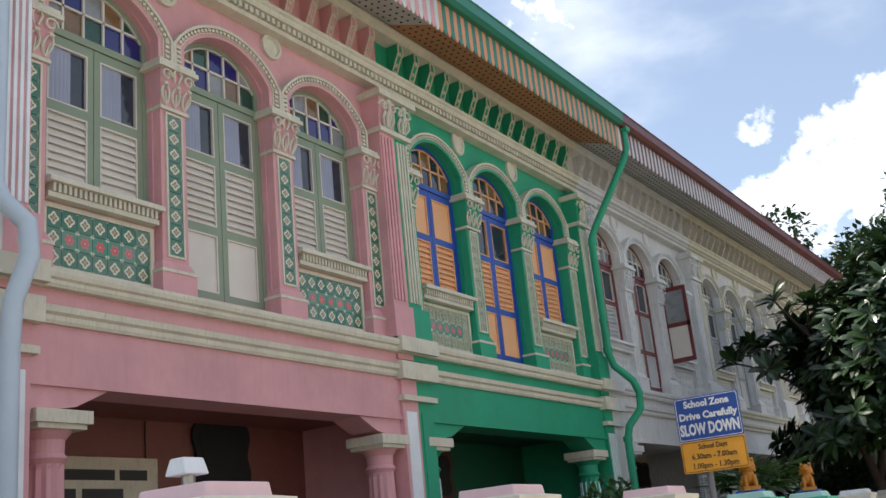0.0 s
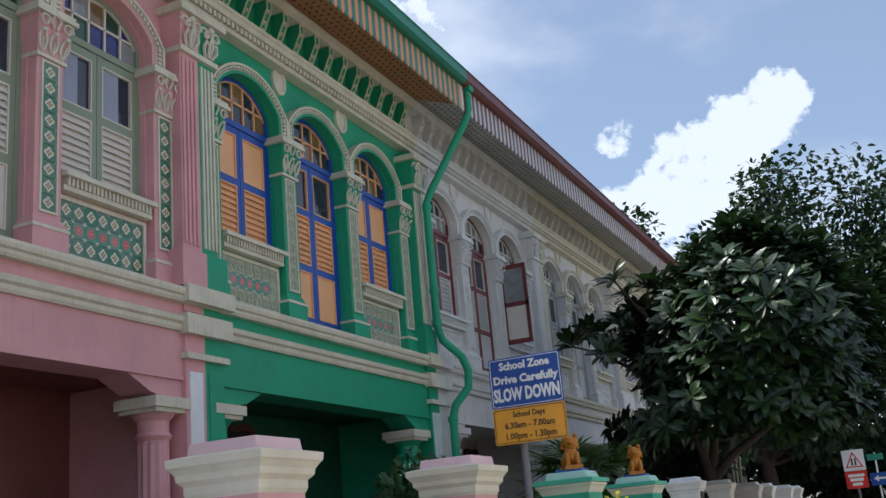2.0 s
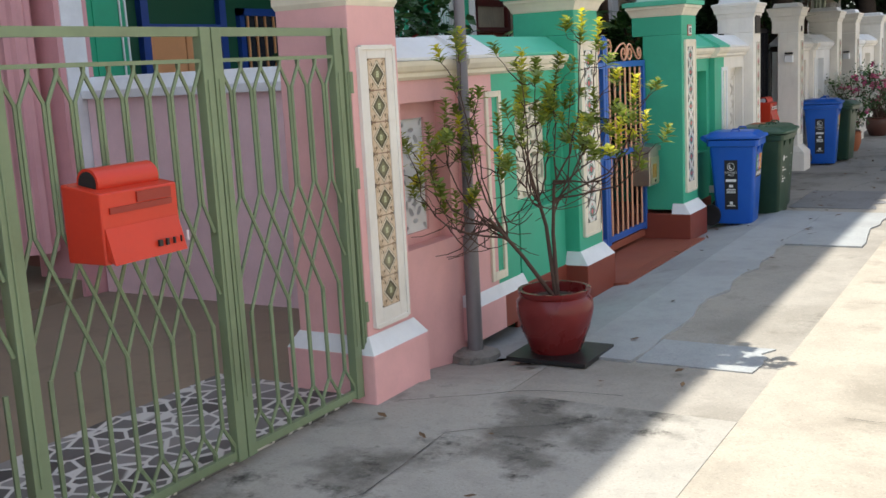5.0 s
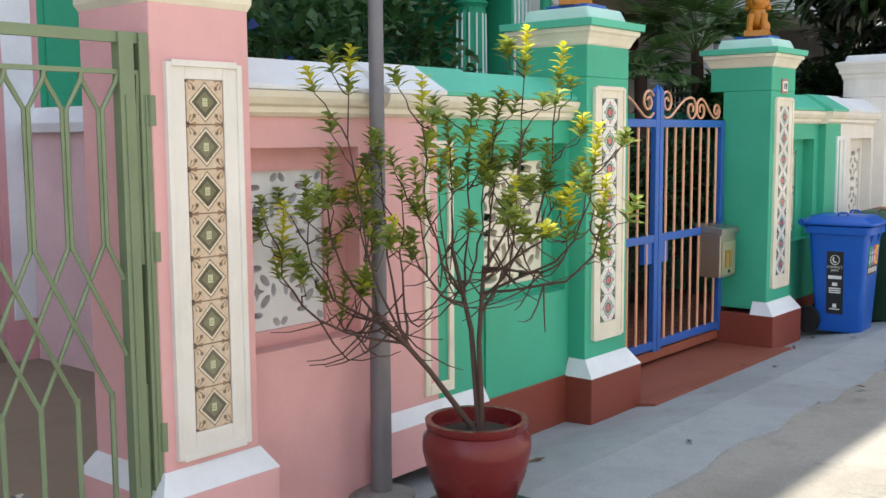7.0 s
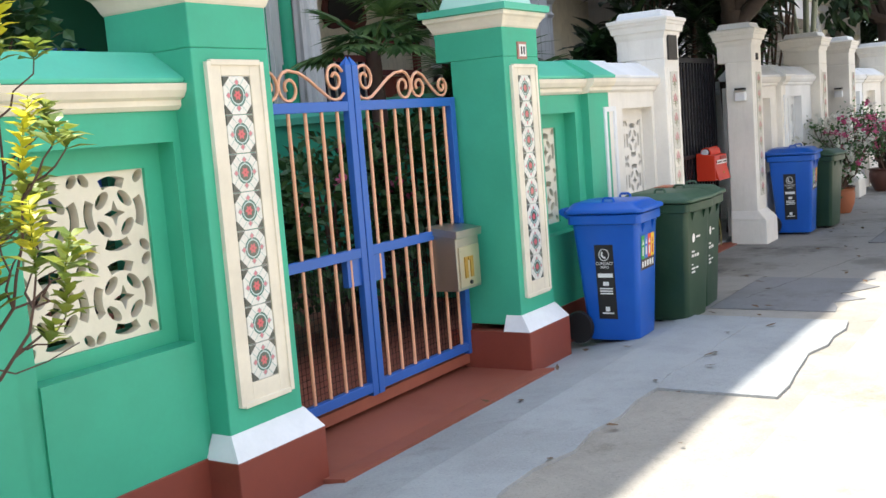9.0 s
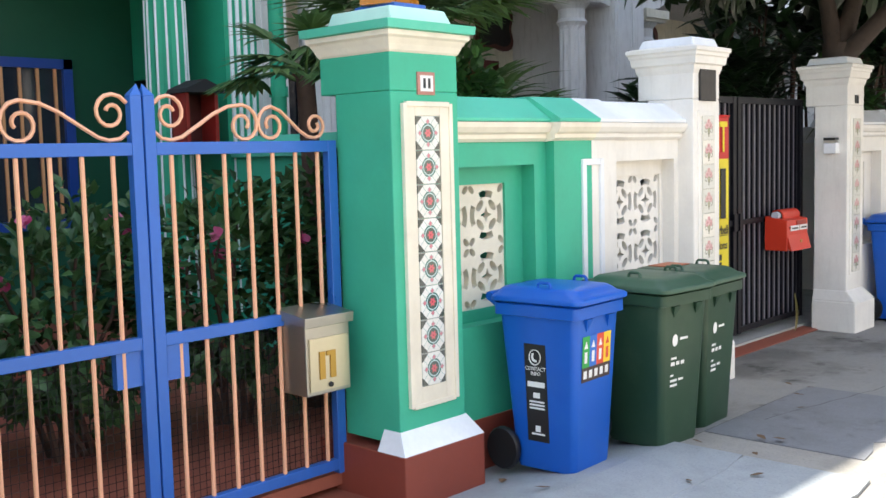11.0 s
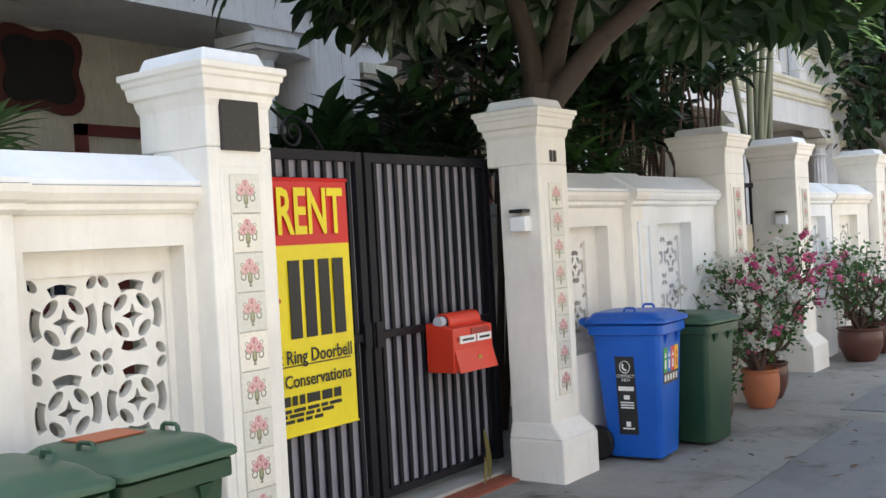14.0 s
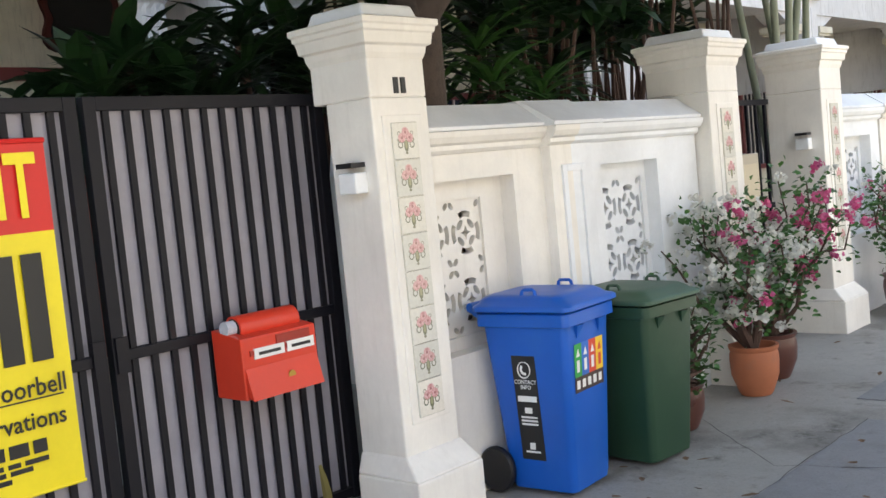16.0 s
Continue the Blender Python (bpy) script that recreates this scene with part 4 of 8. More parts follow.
def mullion_pilaster(parent, yc, wall, trim, tile_mat, z_cap=(6.06, 6.53), half=0.16, x=-0.15, relief=True):
    """A window pilaster with a tiled or carved strip, a leafy capital and a moulded foot."""
    p = thing("pilaster", (x, yc, 0))
    p.parent = parent
    part("shaft", Geo().box(-0.22, 0.0, -half, half, 4.55, z_cap[0]), wall, p)
    part("foot", Geo().box(-0.22, 0.05, -half - .05, half + .05, 4.22, 4.46).taper((-0.22, 0.05, -half - .05, half + .05), 4.46, (-0.22, 0.004, -half - .01, half + .01), 4.56), wall, p)
    # strip frame
    f = Geo()
    z0, z1 = 4.62, z_cap[0] - 0.06
    for a, b in ((-0.105, -0.085), (0.085, 0.105)):
        f.box(-0.01, 0.018, a, b, z0, z1)
    f.box(-0.01, 0.018, -0.105, 0.105, z0 - .02, z0).box(-0.01, 0.018, -0.105, 0.105, z1, z1 + .02)
    part("strip_frame", f, trim, p)
    # capital: painted core, carved leaves, volutes and abacus
    c, e = Geo(), Geo()
    a0, a1 = z_cap
    e.taper((-0.2, 0.012, -half - .01, half + .01), a0, (-0.2, 0.06, -half - .04, half + .04), a1 - .08)
    c.box(-0.2, 0.085, -half - .07, half + .07, a1 - .045, a1).box(-0.2, 0.105, -half - .09, half + .09, a1 - .09, a1 - .045).box(-0.2, 0.03, -half - .022, half + .022, a0 - .022, a0 + .012)
    for k in range(-1, 2):
        yy = k * half * 0.72
        bend = 0.03 * k
        for s in (-1, 1):
            c.tube([(0.02 + .05 * q / 5, yy + bend * q / 5 + s * .045 * math.sin(math.pi * q / 5.5), a0 + .03 + .19 * q / 5) for q in range(6)], [.012, .015, .015, .014, .012, .008], 5)
        c.ball((0.078, yy + bend, a0 + .215), (.022, .032, .022), 6, 4)
        c.tube([(0.03, yy, a0 + .02), (0.06, yy + bend, a0 + .15)], .009, 4)
    for s in (-1, 1):
        c.tube([(0.075 + .0016 * q, s * (half - .02) + (.075 - .0052 * q) * math.cos(q * .62), a1 - .165 + (.075 - .0052 * q) * math.sin(q * .62)) for q in range(13)], .012, 5)
        c.tube([(0.06, s * .02, a1 - .2), (0.08, s * .05, a1 - .12), (0.085, s * .03, a1 - .08)], .012, 5)
    c.ball((0.1, 0, a1 - .06), (.02, .04, .035), 6, 4)
    part("capital_core", e, wall, p)
    part("capital", c, trim, p, "carved leafy plaster capital", smooth=40)
    part("foot_band", Geo().box(-0.2, 0.058, -half - .058, half + .058, 4.445, 4.475), trim, p)
    z = z0
    tw = 0.168
    n = int((z1 - z0) / 0.153)
    th = (z1 - z0) / n
    for i in range(n):
        TILES_LATER.append((tile_mat, p, 0.002, 0.0, z0 + th * (i + .5)))
    return p


MESH_QUAT = tile_mesh("tile", 0.166, 0.152, TILE_QUAT)
MESH_RED = tile_mesh("tile", 0.152, 0.152, TILE_RED)


def carved_mesh(trim, ground):
    """A carved plaster block with a flower in relief."""
    g = Geo().box(-0.002, 0.006, -0.083, 0.083, -0.076, 0.076)
    for i in range(4):
        a = math.pi / 2 * i + math.pi / 4
        g.ball((0.008, 0.042 * math.cos(a), 0.042 * math.sin(a)), (0.012, 0.026, 0.026), 6, 4)
    g.ball((0.01, 0, 0), (0.016, 0.018, 0.018), 6, 4)
    for s in (-1, 1):
        g.tube([(0.008, s * 0.07 + 0.012 * math.sin(q), -0.076 + 0.152 * q / 6) for q in range(7)], 0.009, 4)
    me = g.mesh("carved_block")
    me.materials.append(trim)
    return me


CARVED_GREEN = surface("carved_stucco_on_green", (0.42, 0.44, 0.33), 0.7, (0.05, 0.30, 0.18), 0.8, blotch=14)
CARVED_WHITE = surface("carved_white_stucco", (0.68, 0.67, 0.65), 0.7, (0.4, 0.38, 0.36), 0.5, blotch=10)
MESH_CARVED_GREEN, MESH_CARVED_WHITE = carved_mesh(CARVED_GREEN, None), carved_mesh(CARVED_WHITE, None)


def party_carving(cp, y):
    """Leaf scrolls and volutes over a party-wall capital."""
    for k in (-1, 1):
        cp.tube([(0.085 + .003 * q, y + k * .09 + (.085 - .006 * q) * math.cos(q * .62) * k, 7.13 + (.085 - .006 * q) * math.sin(q * .62)) for q in range(13)], .017, 5)
        cp.tube([(0.06, y + k * .05, 6.88), (0.09, y + k * .11, 6.97), (0.11, y + k * .08, 7.05), (0.1, y + k * .03, 7.03)], [.018, .022, .02, .012], 5)
        cp.tube([(0.07, y + k * .01, 6.88), (0.1, y + k * .03, 7.0), (0.12, y + k * .005, 7.1), (0.12, y, 7.2)], [.016, .02, .018, .014], 5)
    cp.ball((0.11, y, 7.2), (.03, .05, .04), 8, 5)


def shophouse(y0, y1, yc, style, label, detail=True):
    W = y1 - y0
    cfg = {"pink": (PINK_HOUSE, CREAM_OLD, SAGE, LOUVRE_WHITE, [GLASS_BLUE, GLASS_AMBER, GLASS_BLUE, GLASS_GREEN, GLASS_PALE], MESH_QUAT, SOFFIT_GREY, GUTTER_GREY, STRIPE_WHITE, PINK_HOUSE),
           "green": (GREEN_HOUSE, CREAM_OLD, BLUE, LOUVRE_ORANGE, [GLASS_DARK, GLASS_AMBER, GLASS_DARK], MESH_CARVED_GREEN, SOFFIT_ORANGE, GUTTER_GREEN, STRIPE_ORANGE, GUTTER_GREEN),
           "white": (WHITE_HOUSE, WHITE_HOUSE, MAROON, LOUVRE_GREY, [GLASS_DARK, GLASS_PALE], MESH_CARVED_WHITE, SOFFIT_GREY, GUTTER_RED, STRIPE_WHITE, GUTTER_RED),
           "grey": (WHITE_HOUSE, CREAM_OLD, GREYJ, LOUVRE_GREY, [GLASS_DARK, GLASS_PALE], MESH_CARVED_WHITE, SOFFIT_GREY, GUTTER_RED, STRIPE_WHITE, GUTTER_RED)}[style]
    wall, trim, join, louv, panes, strip_mesh, soffit, gutter, stripe, stripe2 = cfg
    h = thing("shophouse", (HX, yc, 0), label, "shophouse", "terrace of shophouses")
    a, b = y0 - yc, y1 - yc
    ows, spring, rise = 1.20, 6.74, 0.36
    bays = (-1.54, 0.0, 1.54)
    X = -0.20        # face of the window wall
    # window wall with three arched openings
    openings = [[(c + p, z) for p, z in arch_pts(ows, spring, rise)] + [(c - ows / 2, 4.26 if i == 1 else 4.98), (c + ows / 2, 4.26 if i == 1 else 4.98)] for i, c in enumerate(bays)]
    part("wall", shifted(flat_shape("wall", [[(a, 3.4), (b, 3.4), (b, 8.5), (a, 8.5)]] + openings, 0.28), X, 0, 0), wall, h)
    # hood moulds over the arches
    zc, zs, hr = 6.53, 6.78, 0.32        # capital top, springing and rise of the hoods

    def hood_line(half, lift, n=14):
        arc = arch_pts(2 * half, zs, hr + lift, n)
        return [(half, zc)] + arc + [(-half, zc)]
    for c in bays:
        dn = Geo()
        hood = part("hood_mould", Geo().ribbon(hood_line(.605, -.005), hood_line(.735, .085), X - .02, X + .10), wall, h)
        hood.location.y = c
        for h0, l0, h1, l1, x1 in ((.735, .085, .768, .115, X + .135), (.652, .032, .664, .04, X + .112)):
            fil = part("fillet", Geo().ribbon(hood_line(h0, l0), hood_line(h1, l1), X - .02, x1), trim, h, "thin cream fillet round the hood")
            fil.location.y = c
        line = hood_line(.70, .062, 60)
        gap = 0.0
        for i in range(len(line) - 1):
            (y0_, z0_), (y1_, z1_) = line[i], line[i + 1]
            L = math.hypot(y1_ - y0_, z1_ - z0_)
            n = max(1, round(L / .052)) if i in (0, len(line) - 2) else 1
            gap += L
            if n == 1:
                if gap < .05:
                    continue
                gap = 0.0
                dn.box(X + .09, X + 0.125, y0_ - .016, y0_ + .016, z0_ - .016, z0_ + .016)
            else:
                for k in range(n):
                    z = z0_ + (z1_ - z0_) * (k + .5) / n
                    dn.box(X + .09, X + 0.125, y0_ - .024, y0_ + .024, z - .014, z + .014)
        teeth = part("dentil", dn, trim, h, "row of small cream dentils round the arch", kind="stuff")
        teeth.location.y = c
    # windows
    for i, c in enumerate(bays):
        arched_window(h, c, 4.28 if i == 1 else 5.0, join, louv, panes, style, ows, spring, rise, X - 0.10)
        if i != 1:
            sl = Geo().box(X - .1, X + 0.16, c - .60, c + .60, 5.0, 5.045).box(X - .05, X + 0.10, c - .58, c + .58, 4.88, 4.925)
            n = 22
            for k in range(n):
                yy = c - .56 + 1.12 * (k + .5) / n
                sl.box(X - .02, X + 0.12, yy - .014, yy + .014, 4.925, 5.0)
            part("sill", sl, trim, h, "cream window ledge with dentils")
            fr = Geo()
            for p, q, r, s in ((c - .58, c + .58, 4.82, 4.86), (c - .58, c + .58, 4.29, 4.33), (c - .58, c - .54, 4.33, 4.82), (c + .54, c + .58, 4.33, 4.82)):
                fr.box(X - .01, X + .025, p, q, r, s)
            part("panel_frame", fr, trim, h)
            if detail:
                cols, rows = 7, 3
                tw, th = 1.08 / cols, 0.49 / rows
                for iy in range(rows):
                    for ix in range(cols):
                        m = MESH_RED_S if iy == 1 and 0 < ix < cols - 1 else MESH_QUAT_S2
                        if style in ("white", "grey"):
                            m = MESH_CARVED_W2
                        elif style == "green":
                            m = MESH_RED_S if iy == 1 and 0 < ix < cols - 1 else MESH_CARVED_G2
                        TILES_LATER.append((m, h, X + .004, c - .54 + tw * (ix + .5), 4.33 + th * (iy + .5)))
        else:
            part("threshold", Geo().box(X - .2, X + .12, c - .5, c + .5, 4.2, 4.28), wall, h)
    for c in (-2.31, -0.77, 0.77, 2.31):
        mullion_pilaster(h, c, wall, trim, strip_mesh, x=X + 0.10, half=0.155)
    # medallions between the arches
    for c in (-0.77, 0.77):
        part("medallion", Geo().rings([[(X - .01 + dx, c + r * math.cos(2 * math.pi * i / 18), 7.37 + r * (1.0 if style == "pink" else 1.3) * math.sin(2 * math.pi * i / 18)) for i in range(18)] for r, dx in ((0.15, 0), (0.15, 0.05), (0.115, 0.06), (0.10, 0.03), (0.02, 0.055))]), trim, h, "oval plaster medallion", smooth=40)
    # party pilaster at the far end
    for yy, wm in ((b, wall),):
        pp = Geo()
        pp.box(-0.35, 0.03, yy - .30, yy - .0, 4.0, 7.4)
        part("party_pilaster", pp, wall, h)
        for k in range(4):
            part("fluting", Geo().box(0.03, 0.05, yy - .28 + k * .065, yy - .245 + k * .065, 4.7, 6.75), trim if style != "pink" else wall, h)
        cp = Geo()
        core = Geo().taper((-0.3, 0.04, yy - .31, yy + .0), 6.86, (-0.3, 0.09, yy - .34, yy + .0), 7.24)
        part("capital_core", core, wall, h)
        cp.box(-0.3, 0.15, yy - .4, yy, 7.24, 7.32).box(-0.3, 0.08, yy - .33, yy, 6.8, 6.86)
        party_carving(cp, yy - .17)
        part("capital", cp, trim, h, "carved leafy party-wall capital", smooth=50)
        ped = Geo().box(-0.3, 0.09, yy - .38, yy, 4.22, 4.62)
        part("pedestal", ped, wall, h)
    for yy in (a,):
        part("party_pilaster", Geo().box(-0.35, 0.03, yy, yy + .26, 4.0, 7.4), wall, h)
        for k in range(4):
            part("fluting", Geo().box(0.03, 0.05, yy + .03 + k * .06, yy + .06 + k * .06, 4.7, 6.75), trim if style != "pink" else WHITE_COOL, h)
        part("capital_core", Geo().taper((-0.3, 0.04, yy, yy + .27), 6.86, (-0.3, 0.09, yy, yy + .31), 7.24), wall, h)
        cp = Geo()
        cp.box(-0.3, 0.15, yy, yy + .37, 7.24, 7.32).box(-0.3, 0.08, yy, yy + .3, 6.8, 6.86)
        party_carving(cp, yy + .15)
        part("capital", cp, trim, h, "carved leafy party-wall capital", smooth=50)
        part("pedestal", Geo().box(-0.3, 0.09, yy, yy + .34, 4.22, 4.62), wall, h)
    # upper cornice: dentil band, frieze, console brackets, top moulding
    part("cornice", Geo().prism([(X, 7.60), (0.02, 7.61), (0.03, 7.64), (0.03, 7.67), (0.055, 7.69), (0.06, 7.72), (X, 7.73)], "y", a, b), trim, h, "cream cornice moulding")
    dn = Geo()
    n = int(W / 0.085)
    for k in range(n):
        yy = a + W * (k + .5) / n
        dn.box(X, 0.0, yy - .025, yy + .025, 7.535, 7.60)
    part("dentil", dn, trim, h, "row of small cream dentils under the cornice", kind="stuff")
    part("band", Geo().prism([(X, 7.48), (-.05, 7.485), (-.04, 7.535), (X, 7.535)], "y", a, b), trim, h)
    part("frieze", Geo().box(X - .2, X + 0.06, a, b, 7.73, 8.5), wall, h)
    nb = 14
    prof = [(X + .06, 7.74), (X + .12, 7.75), (X + .13, 7.85), (X + .19, 7.98), (X + .24, 8.08), (X + .24, 8.2), (X + .06, 8.2)]
    bm = Geo().prism(prof, "y", -0.05, 0.05).mesh("bracket", 40)
    bm.materials.append(wall)
    br = Geo()
    face = [(X + .125, 7.755), (X + .138, 7.85), (X + .198, 7.98), (X + .248, 8.08), (X + .248, 8.19)]
    for s in (-.046, .046):
        br.tube([(px_, s, pz_) for px_, pz_ in face], .011, 5)
    br.tube([(X + .13, -.045, 7.755), (X + .13, .045, 7.755)], .011, 5).tube([(X + .25, -.045, 8.19), (X + .25, .045, 8.19)], .011, 5)
    br.ball((X + .225, 0, 8.06), (.035, .026, .035), 6, 4).ball((X + .165, 0, 7.93), (.03, .02, .03), 6, 4).ball((X + .14, 0, 7.83), (.02, .024, .03), 6, 4)
    bs_ = br.mesh("scroll", 40)
    bs_.materials.append(trim)
    for k in range(nb):
        ob = new("bracket", bm)
        ob.parent = h
        ob.location.y = a + .12 + (W - .24) * (k + .5) / nb
        sc_ = new("scroll", bs_)
        sc_.parent = ob
    part("cornice", Geo().prism([(X, 8.2), (X + .26, 8.205), (X + .28, 8.25), (X + .32, 8.29), (X + .32, 8.32), (X, 8.34)], "y", a, b), trim, h)
    # eave: soffit boards, fringe, gutter, roof
    part("soffit", Geo().prism([(X + .06, 8.44), (0.84, 8.06), (0.84, 8.10), (X + .06, 8.50)], "y", a, b), soffit, h, "eave soffit boarding with small round holes")
    holes = Geo()
    for k in range(int(W / .12)):
        for j in range(5):
            xx = 0.22 + j * .14
            zz = 8.44 - (xx - X - .06) * .38 / 0.98 - 0.004
            yy = a + .06 + k * .12 + (j % 2) * .06
            holes.box(xx - .014, xx + .014, yy - .013, yy + .013, zz - 0.004, zz + .003)
    part("soffit_hole", holes, DARK, h, "rows of small dark soffit holes", kind="stuff")
    n = int(W / 0.088)
    for k in range(n):
        yy = a + W * (k + .5) / n
        w2 = W / n / 2 - .002
        fb = Geo().prism([(yy - w2, 8.42), (yy + w2, 8.42), (yy + w2, 8.03), (yy + w2 * .6, 7.985), (yy, 7.965), (yy - w2 * .6, 7.985), (yy - w2, 8.03)], "x", 0.84, 0.858)
        part("fringe_board", fb, stripe if k % 2 == 0 else stripe2, h)
    gp = [(0.86, 8.40), (0.93, 8.40), (0.985, 8.45), (0.99, 8.58), (1.01, 8.60), (0.985, 8.61), (0.97, 8.59), (0.965, 8.47), (0.92, 8.425), (0.86, 8.43)]
    part("gutter", Geo().prism(gp, "y", a, b), gutter, h)
    part("roof", Geo().prism([(0.9, 8.52), (0.9, 8.60), (-4.0, 10.9), (-9.5, 8.2), (-9.5, 8.0), (-4.0, 10.7)], "y", a, b), ROOF_TILE, h, "clay tiled pitched roof")
    # first-floor cornice, beam and ground-floor opening
    part("cornice", Geo().prism([(X - .1, 4.06), (0.07, 4.065), (0.085, 4.09), (0.085, 4.12), (0.11, 4.135), (0.12, 4.17), (0.12, 4.20), (X - .1, 4.23)], "y", a, b), trim if style != "white" else wall, h, "cream storey cornice")
    part("cornice", Geo().prism([(X - .1, 3.78), (0.03, 3.785), (0.045, 3.81), (0.045, 3.85), (0.075, 3.87), (0.085, 3.92), (0.02, 3.93), (X - .1, 3.94)], "y", a, b), trim if style != "white" else wall, h, "cream storey cornice")
    part("beam", Geo().box(-0.4, 0.0, a, b, 3.31, 4.1).box(0.0, .012, a + .3, b - .3, 3.31, 3.345), wall, h)
    for s, e in ((1, a), (-1, b)):
        part("haunch", Geo().prism([(e, 3.31), (e + s * 1.05, 3.31), (e + s * .75, 3.17), (e, 3.05)], "x", -0.38, -0.02), wall, h)
        # pilaster blocks on the cornice
        part("pier", Geo().box(-0.45, 0.035, min(e, e + s * .3), max(e, e + s * .3), 0, 3.8), wall, h)
        part("pier_cornice", Geo().box(-0.4, 0.15, min(e, e + s * .38), max(e, e + s * .38), 4.07, 4.24).box(-0.4, 0.12, min(e, e + s * .36), max(e, e + s * .36), 3.76, 3.96).box(-0.4, 0.09, min(e, e + s * .34), max(e, e + s * .34), 3.52, 3.58), trim, h)
        if style == "green" and s < 0:
            for k in range(4):
                part("fluting", Geo().box(0.03, 0.05, e + s * (.05 + .065 * k) - .014, e + s * (.05 + .065 * k) + .014, 0.3, 3.4), WHITE_COOL, h, "white painted flute")
        else:
            part("pier_panel", Geo().box(0.03, 0.045, min(e + s * .05, e + s * .25), max(e + s * .05, e + s * .25), 0.3, 3.4), WHITE_COOL if style == "pink" else wall, h)
        # fluted column just inside
        yc2 = e + s * (.80 if style == 'white' else ((.66 if style == 'green' else .50) if s < 0 else .40 if style == 'green' else .60))
        col = Geo()
        m = 24
        ring = lambda r, z, k: [(-0.2 + (r - (0.016 if k and i % 2 else 0)) * math.cos(2 * math.pi * i / m), yc2 + (r - (0.016 if k and i % 2 else 0)) * math.sin(2 * math.pi * i / m), z) for i in range(m)]
        col.rings([ring(.165, 0.4, 1), ring(.145, 2.70, 1), ring(.145, 2.74, 0), ring(.175, 2.78, 0), ring(.145, 2.82, 0), ring(.15, 2.92, 0), ring(.2, 2.98, 0), ring(.2, 3.02, 0)])
        lift = .12 if style == "white" else 0.0
        col.v = [(px_, py_, pz_ + lift * (pz_ > 1)) for px_, py_, pz_ in col.v]
        part("column", col, wall, h, "fluted round plaster column")
        if style == "green":
            for k in range(0, m, 2):
                ca, sa = math.cos(2 * math.pi * k / m), math.sin(2 * math.pi * k / m)
                part("fillet", Geo().tube([(-0.2 + .166 * ca, yc2 + .166 * sa, .45), (-0.2 + .146 * ca, yc2 + .146 * sa, 2.68)], .009, 5), WHITE_COOL, h, "white painted fillet on the column")
        part("abacus", Geo().box(-0.45, 0.05, yc2 - .255, yc2 + .255, 3.03 + lift, 3.13 + lift).box(-0.42, 0.02, yc2 - .22, yc2 + .22, 2.99 + lift, 3.03 + lift), trim, h)
    # covered footway behind
    D = 1.6
    win_at, door_at, board_at = ((-1.33, 0.52), 1.62, 0.67) if style == 'white' else ((-1.45, 1.45), 0.0, 1.2 if style == 'pink' else 0.0)
    part("footway_floor", Geo().box(-D, 0.0, a, b, -0.05, 0.16), RED_TILE if style == "green" else COURT, h)
    # pink and green footways: ceiling and back wall carry painted-in shade
    part("footway_ceiling", Geo().box(-D, -0.4, a, b, 3.42, 3.5), {"pink": SHADED_PORCH_BROWN, "green": SHADED_PORCH_GREEN}.get(style, wall), h)
    part("front_room_wall", Geo().box(-(D + .2), -D, a, b, 0.0, 3.45), {"pink": SHADED_PORCH_BROWN, "green": SHADED_PORCH_GREEN}.get(style, CREAM_OLD), h)
    part("party_wall", Geo().box(-9.5, -D, b - .1, b + .1, 0, 8.1).box(-D, -.4, b - .12, b - .002, 2.2, 3.45), wall, h)
    for yw in win_at:
        fg = Geo()
        for p, q, r, t2 in ((yw - .6, yw - .52, .95, 2.35), (yw + .52, yw + .6, .95, 2.35), (yw - .6, yw + .6, 2.27, 2.35), (yw - .6, yw + .6, .95, 1.03)):
            fg.box(-D, -D + .06, p, q, r, t2)
        wf = part("ground_window", fg, {"pink": SAGE, "green": BLUE}.get(style, MAROON), h, "barred ground-floor window frame")
        part("pane", Geo().box(-D, -D + .02, yw - .52, yw + .52, 1.03, 2.27), GLASS_DARK, wf)
        for k in range(7):
            part("window_bar", Geo().box(-D + .03, -D + .05, yw - .45 + k * .15 - .012, yw - .45 + k * .15 + .012, 1.03, 2.27), LOUVRE_ORANGE if style == "green" else LOUVRE_WHITE, wf)
    dg = Geo().box(-D, -D + .07, -.62, -.52, .16, 2.6).box(-D, -D + .07, .52, .62, .16, 2.6).box(-D, -D + .07, -.62, .62, 2.5, 2.6).box(-D, -D + .07, -.52, .52, 2.1, 2.17)
    df = part("entrance_door", dg, {"pink": SAGE, "green": BLUE}.get(style, MAROON), h, "carved double entrance door")
    for s in (-1, 1):
        part("door_leaf", Geo().box(-D, -D + .04, min(0.01 * s, .51 * s), max(.01 * s, .51 * s), .18, 2.09), LOUVRE_ORANGE if style == "green" else RED_BASE, df)
    bd = Geo()
    ol = [(0.46 * math.cos(q) * (1 - .17 * math.cos(4 * q)), 0.40 * math.sin(q) * (1 - .17 * math.cos(4 * q))) for q in (2 * math.pi * i / 40 for i in range(40))]
    bd.prism([(p, 3.0 - .18 + q) for p, q in ol], "x", -D + .01, -D + .05)
    nb_ = part("name_board", bd, BOARD_RED if style != "pink" else DARK, h, "dark carved name board over the entrance")
    part("board_field", Geo().prism([(p * .8, 2.82 + q * .76) for p, q in ol], "x", -D + .05, -D + .06), DARK, nb_)
    df.location.y = door_at
    nb_.location.y = board_at
    nb_.location.z = {"white": 0.22, "pink": 0.27}.get(style, 0.1)
    return h


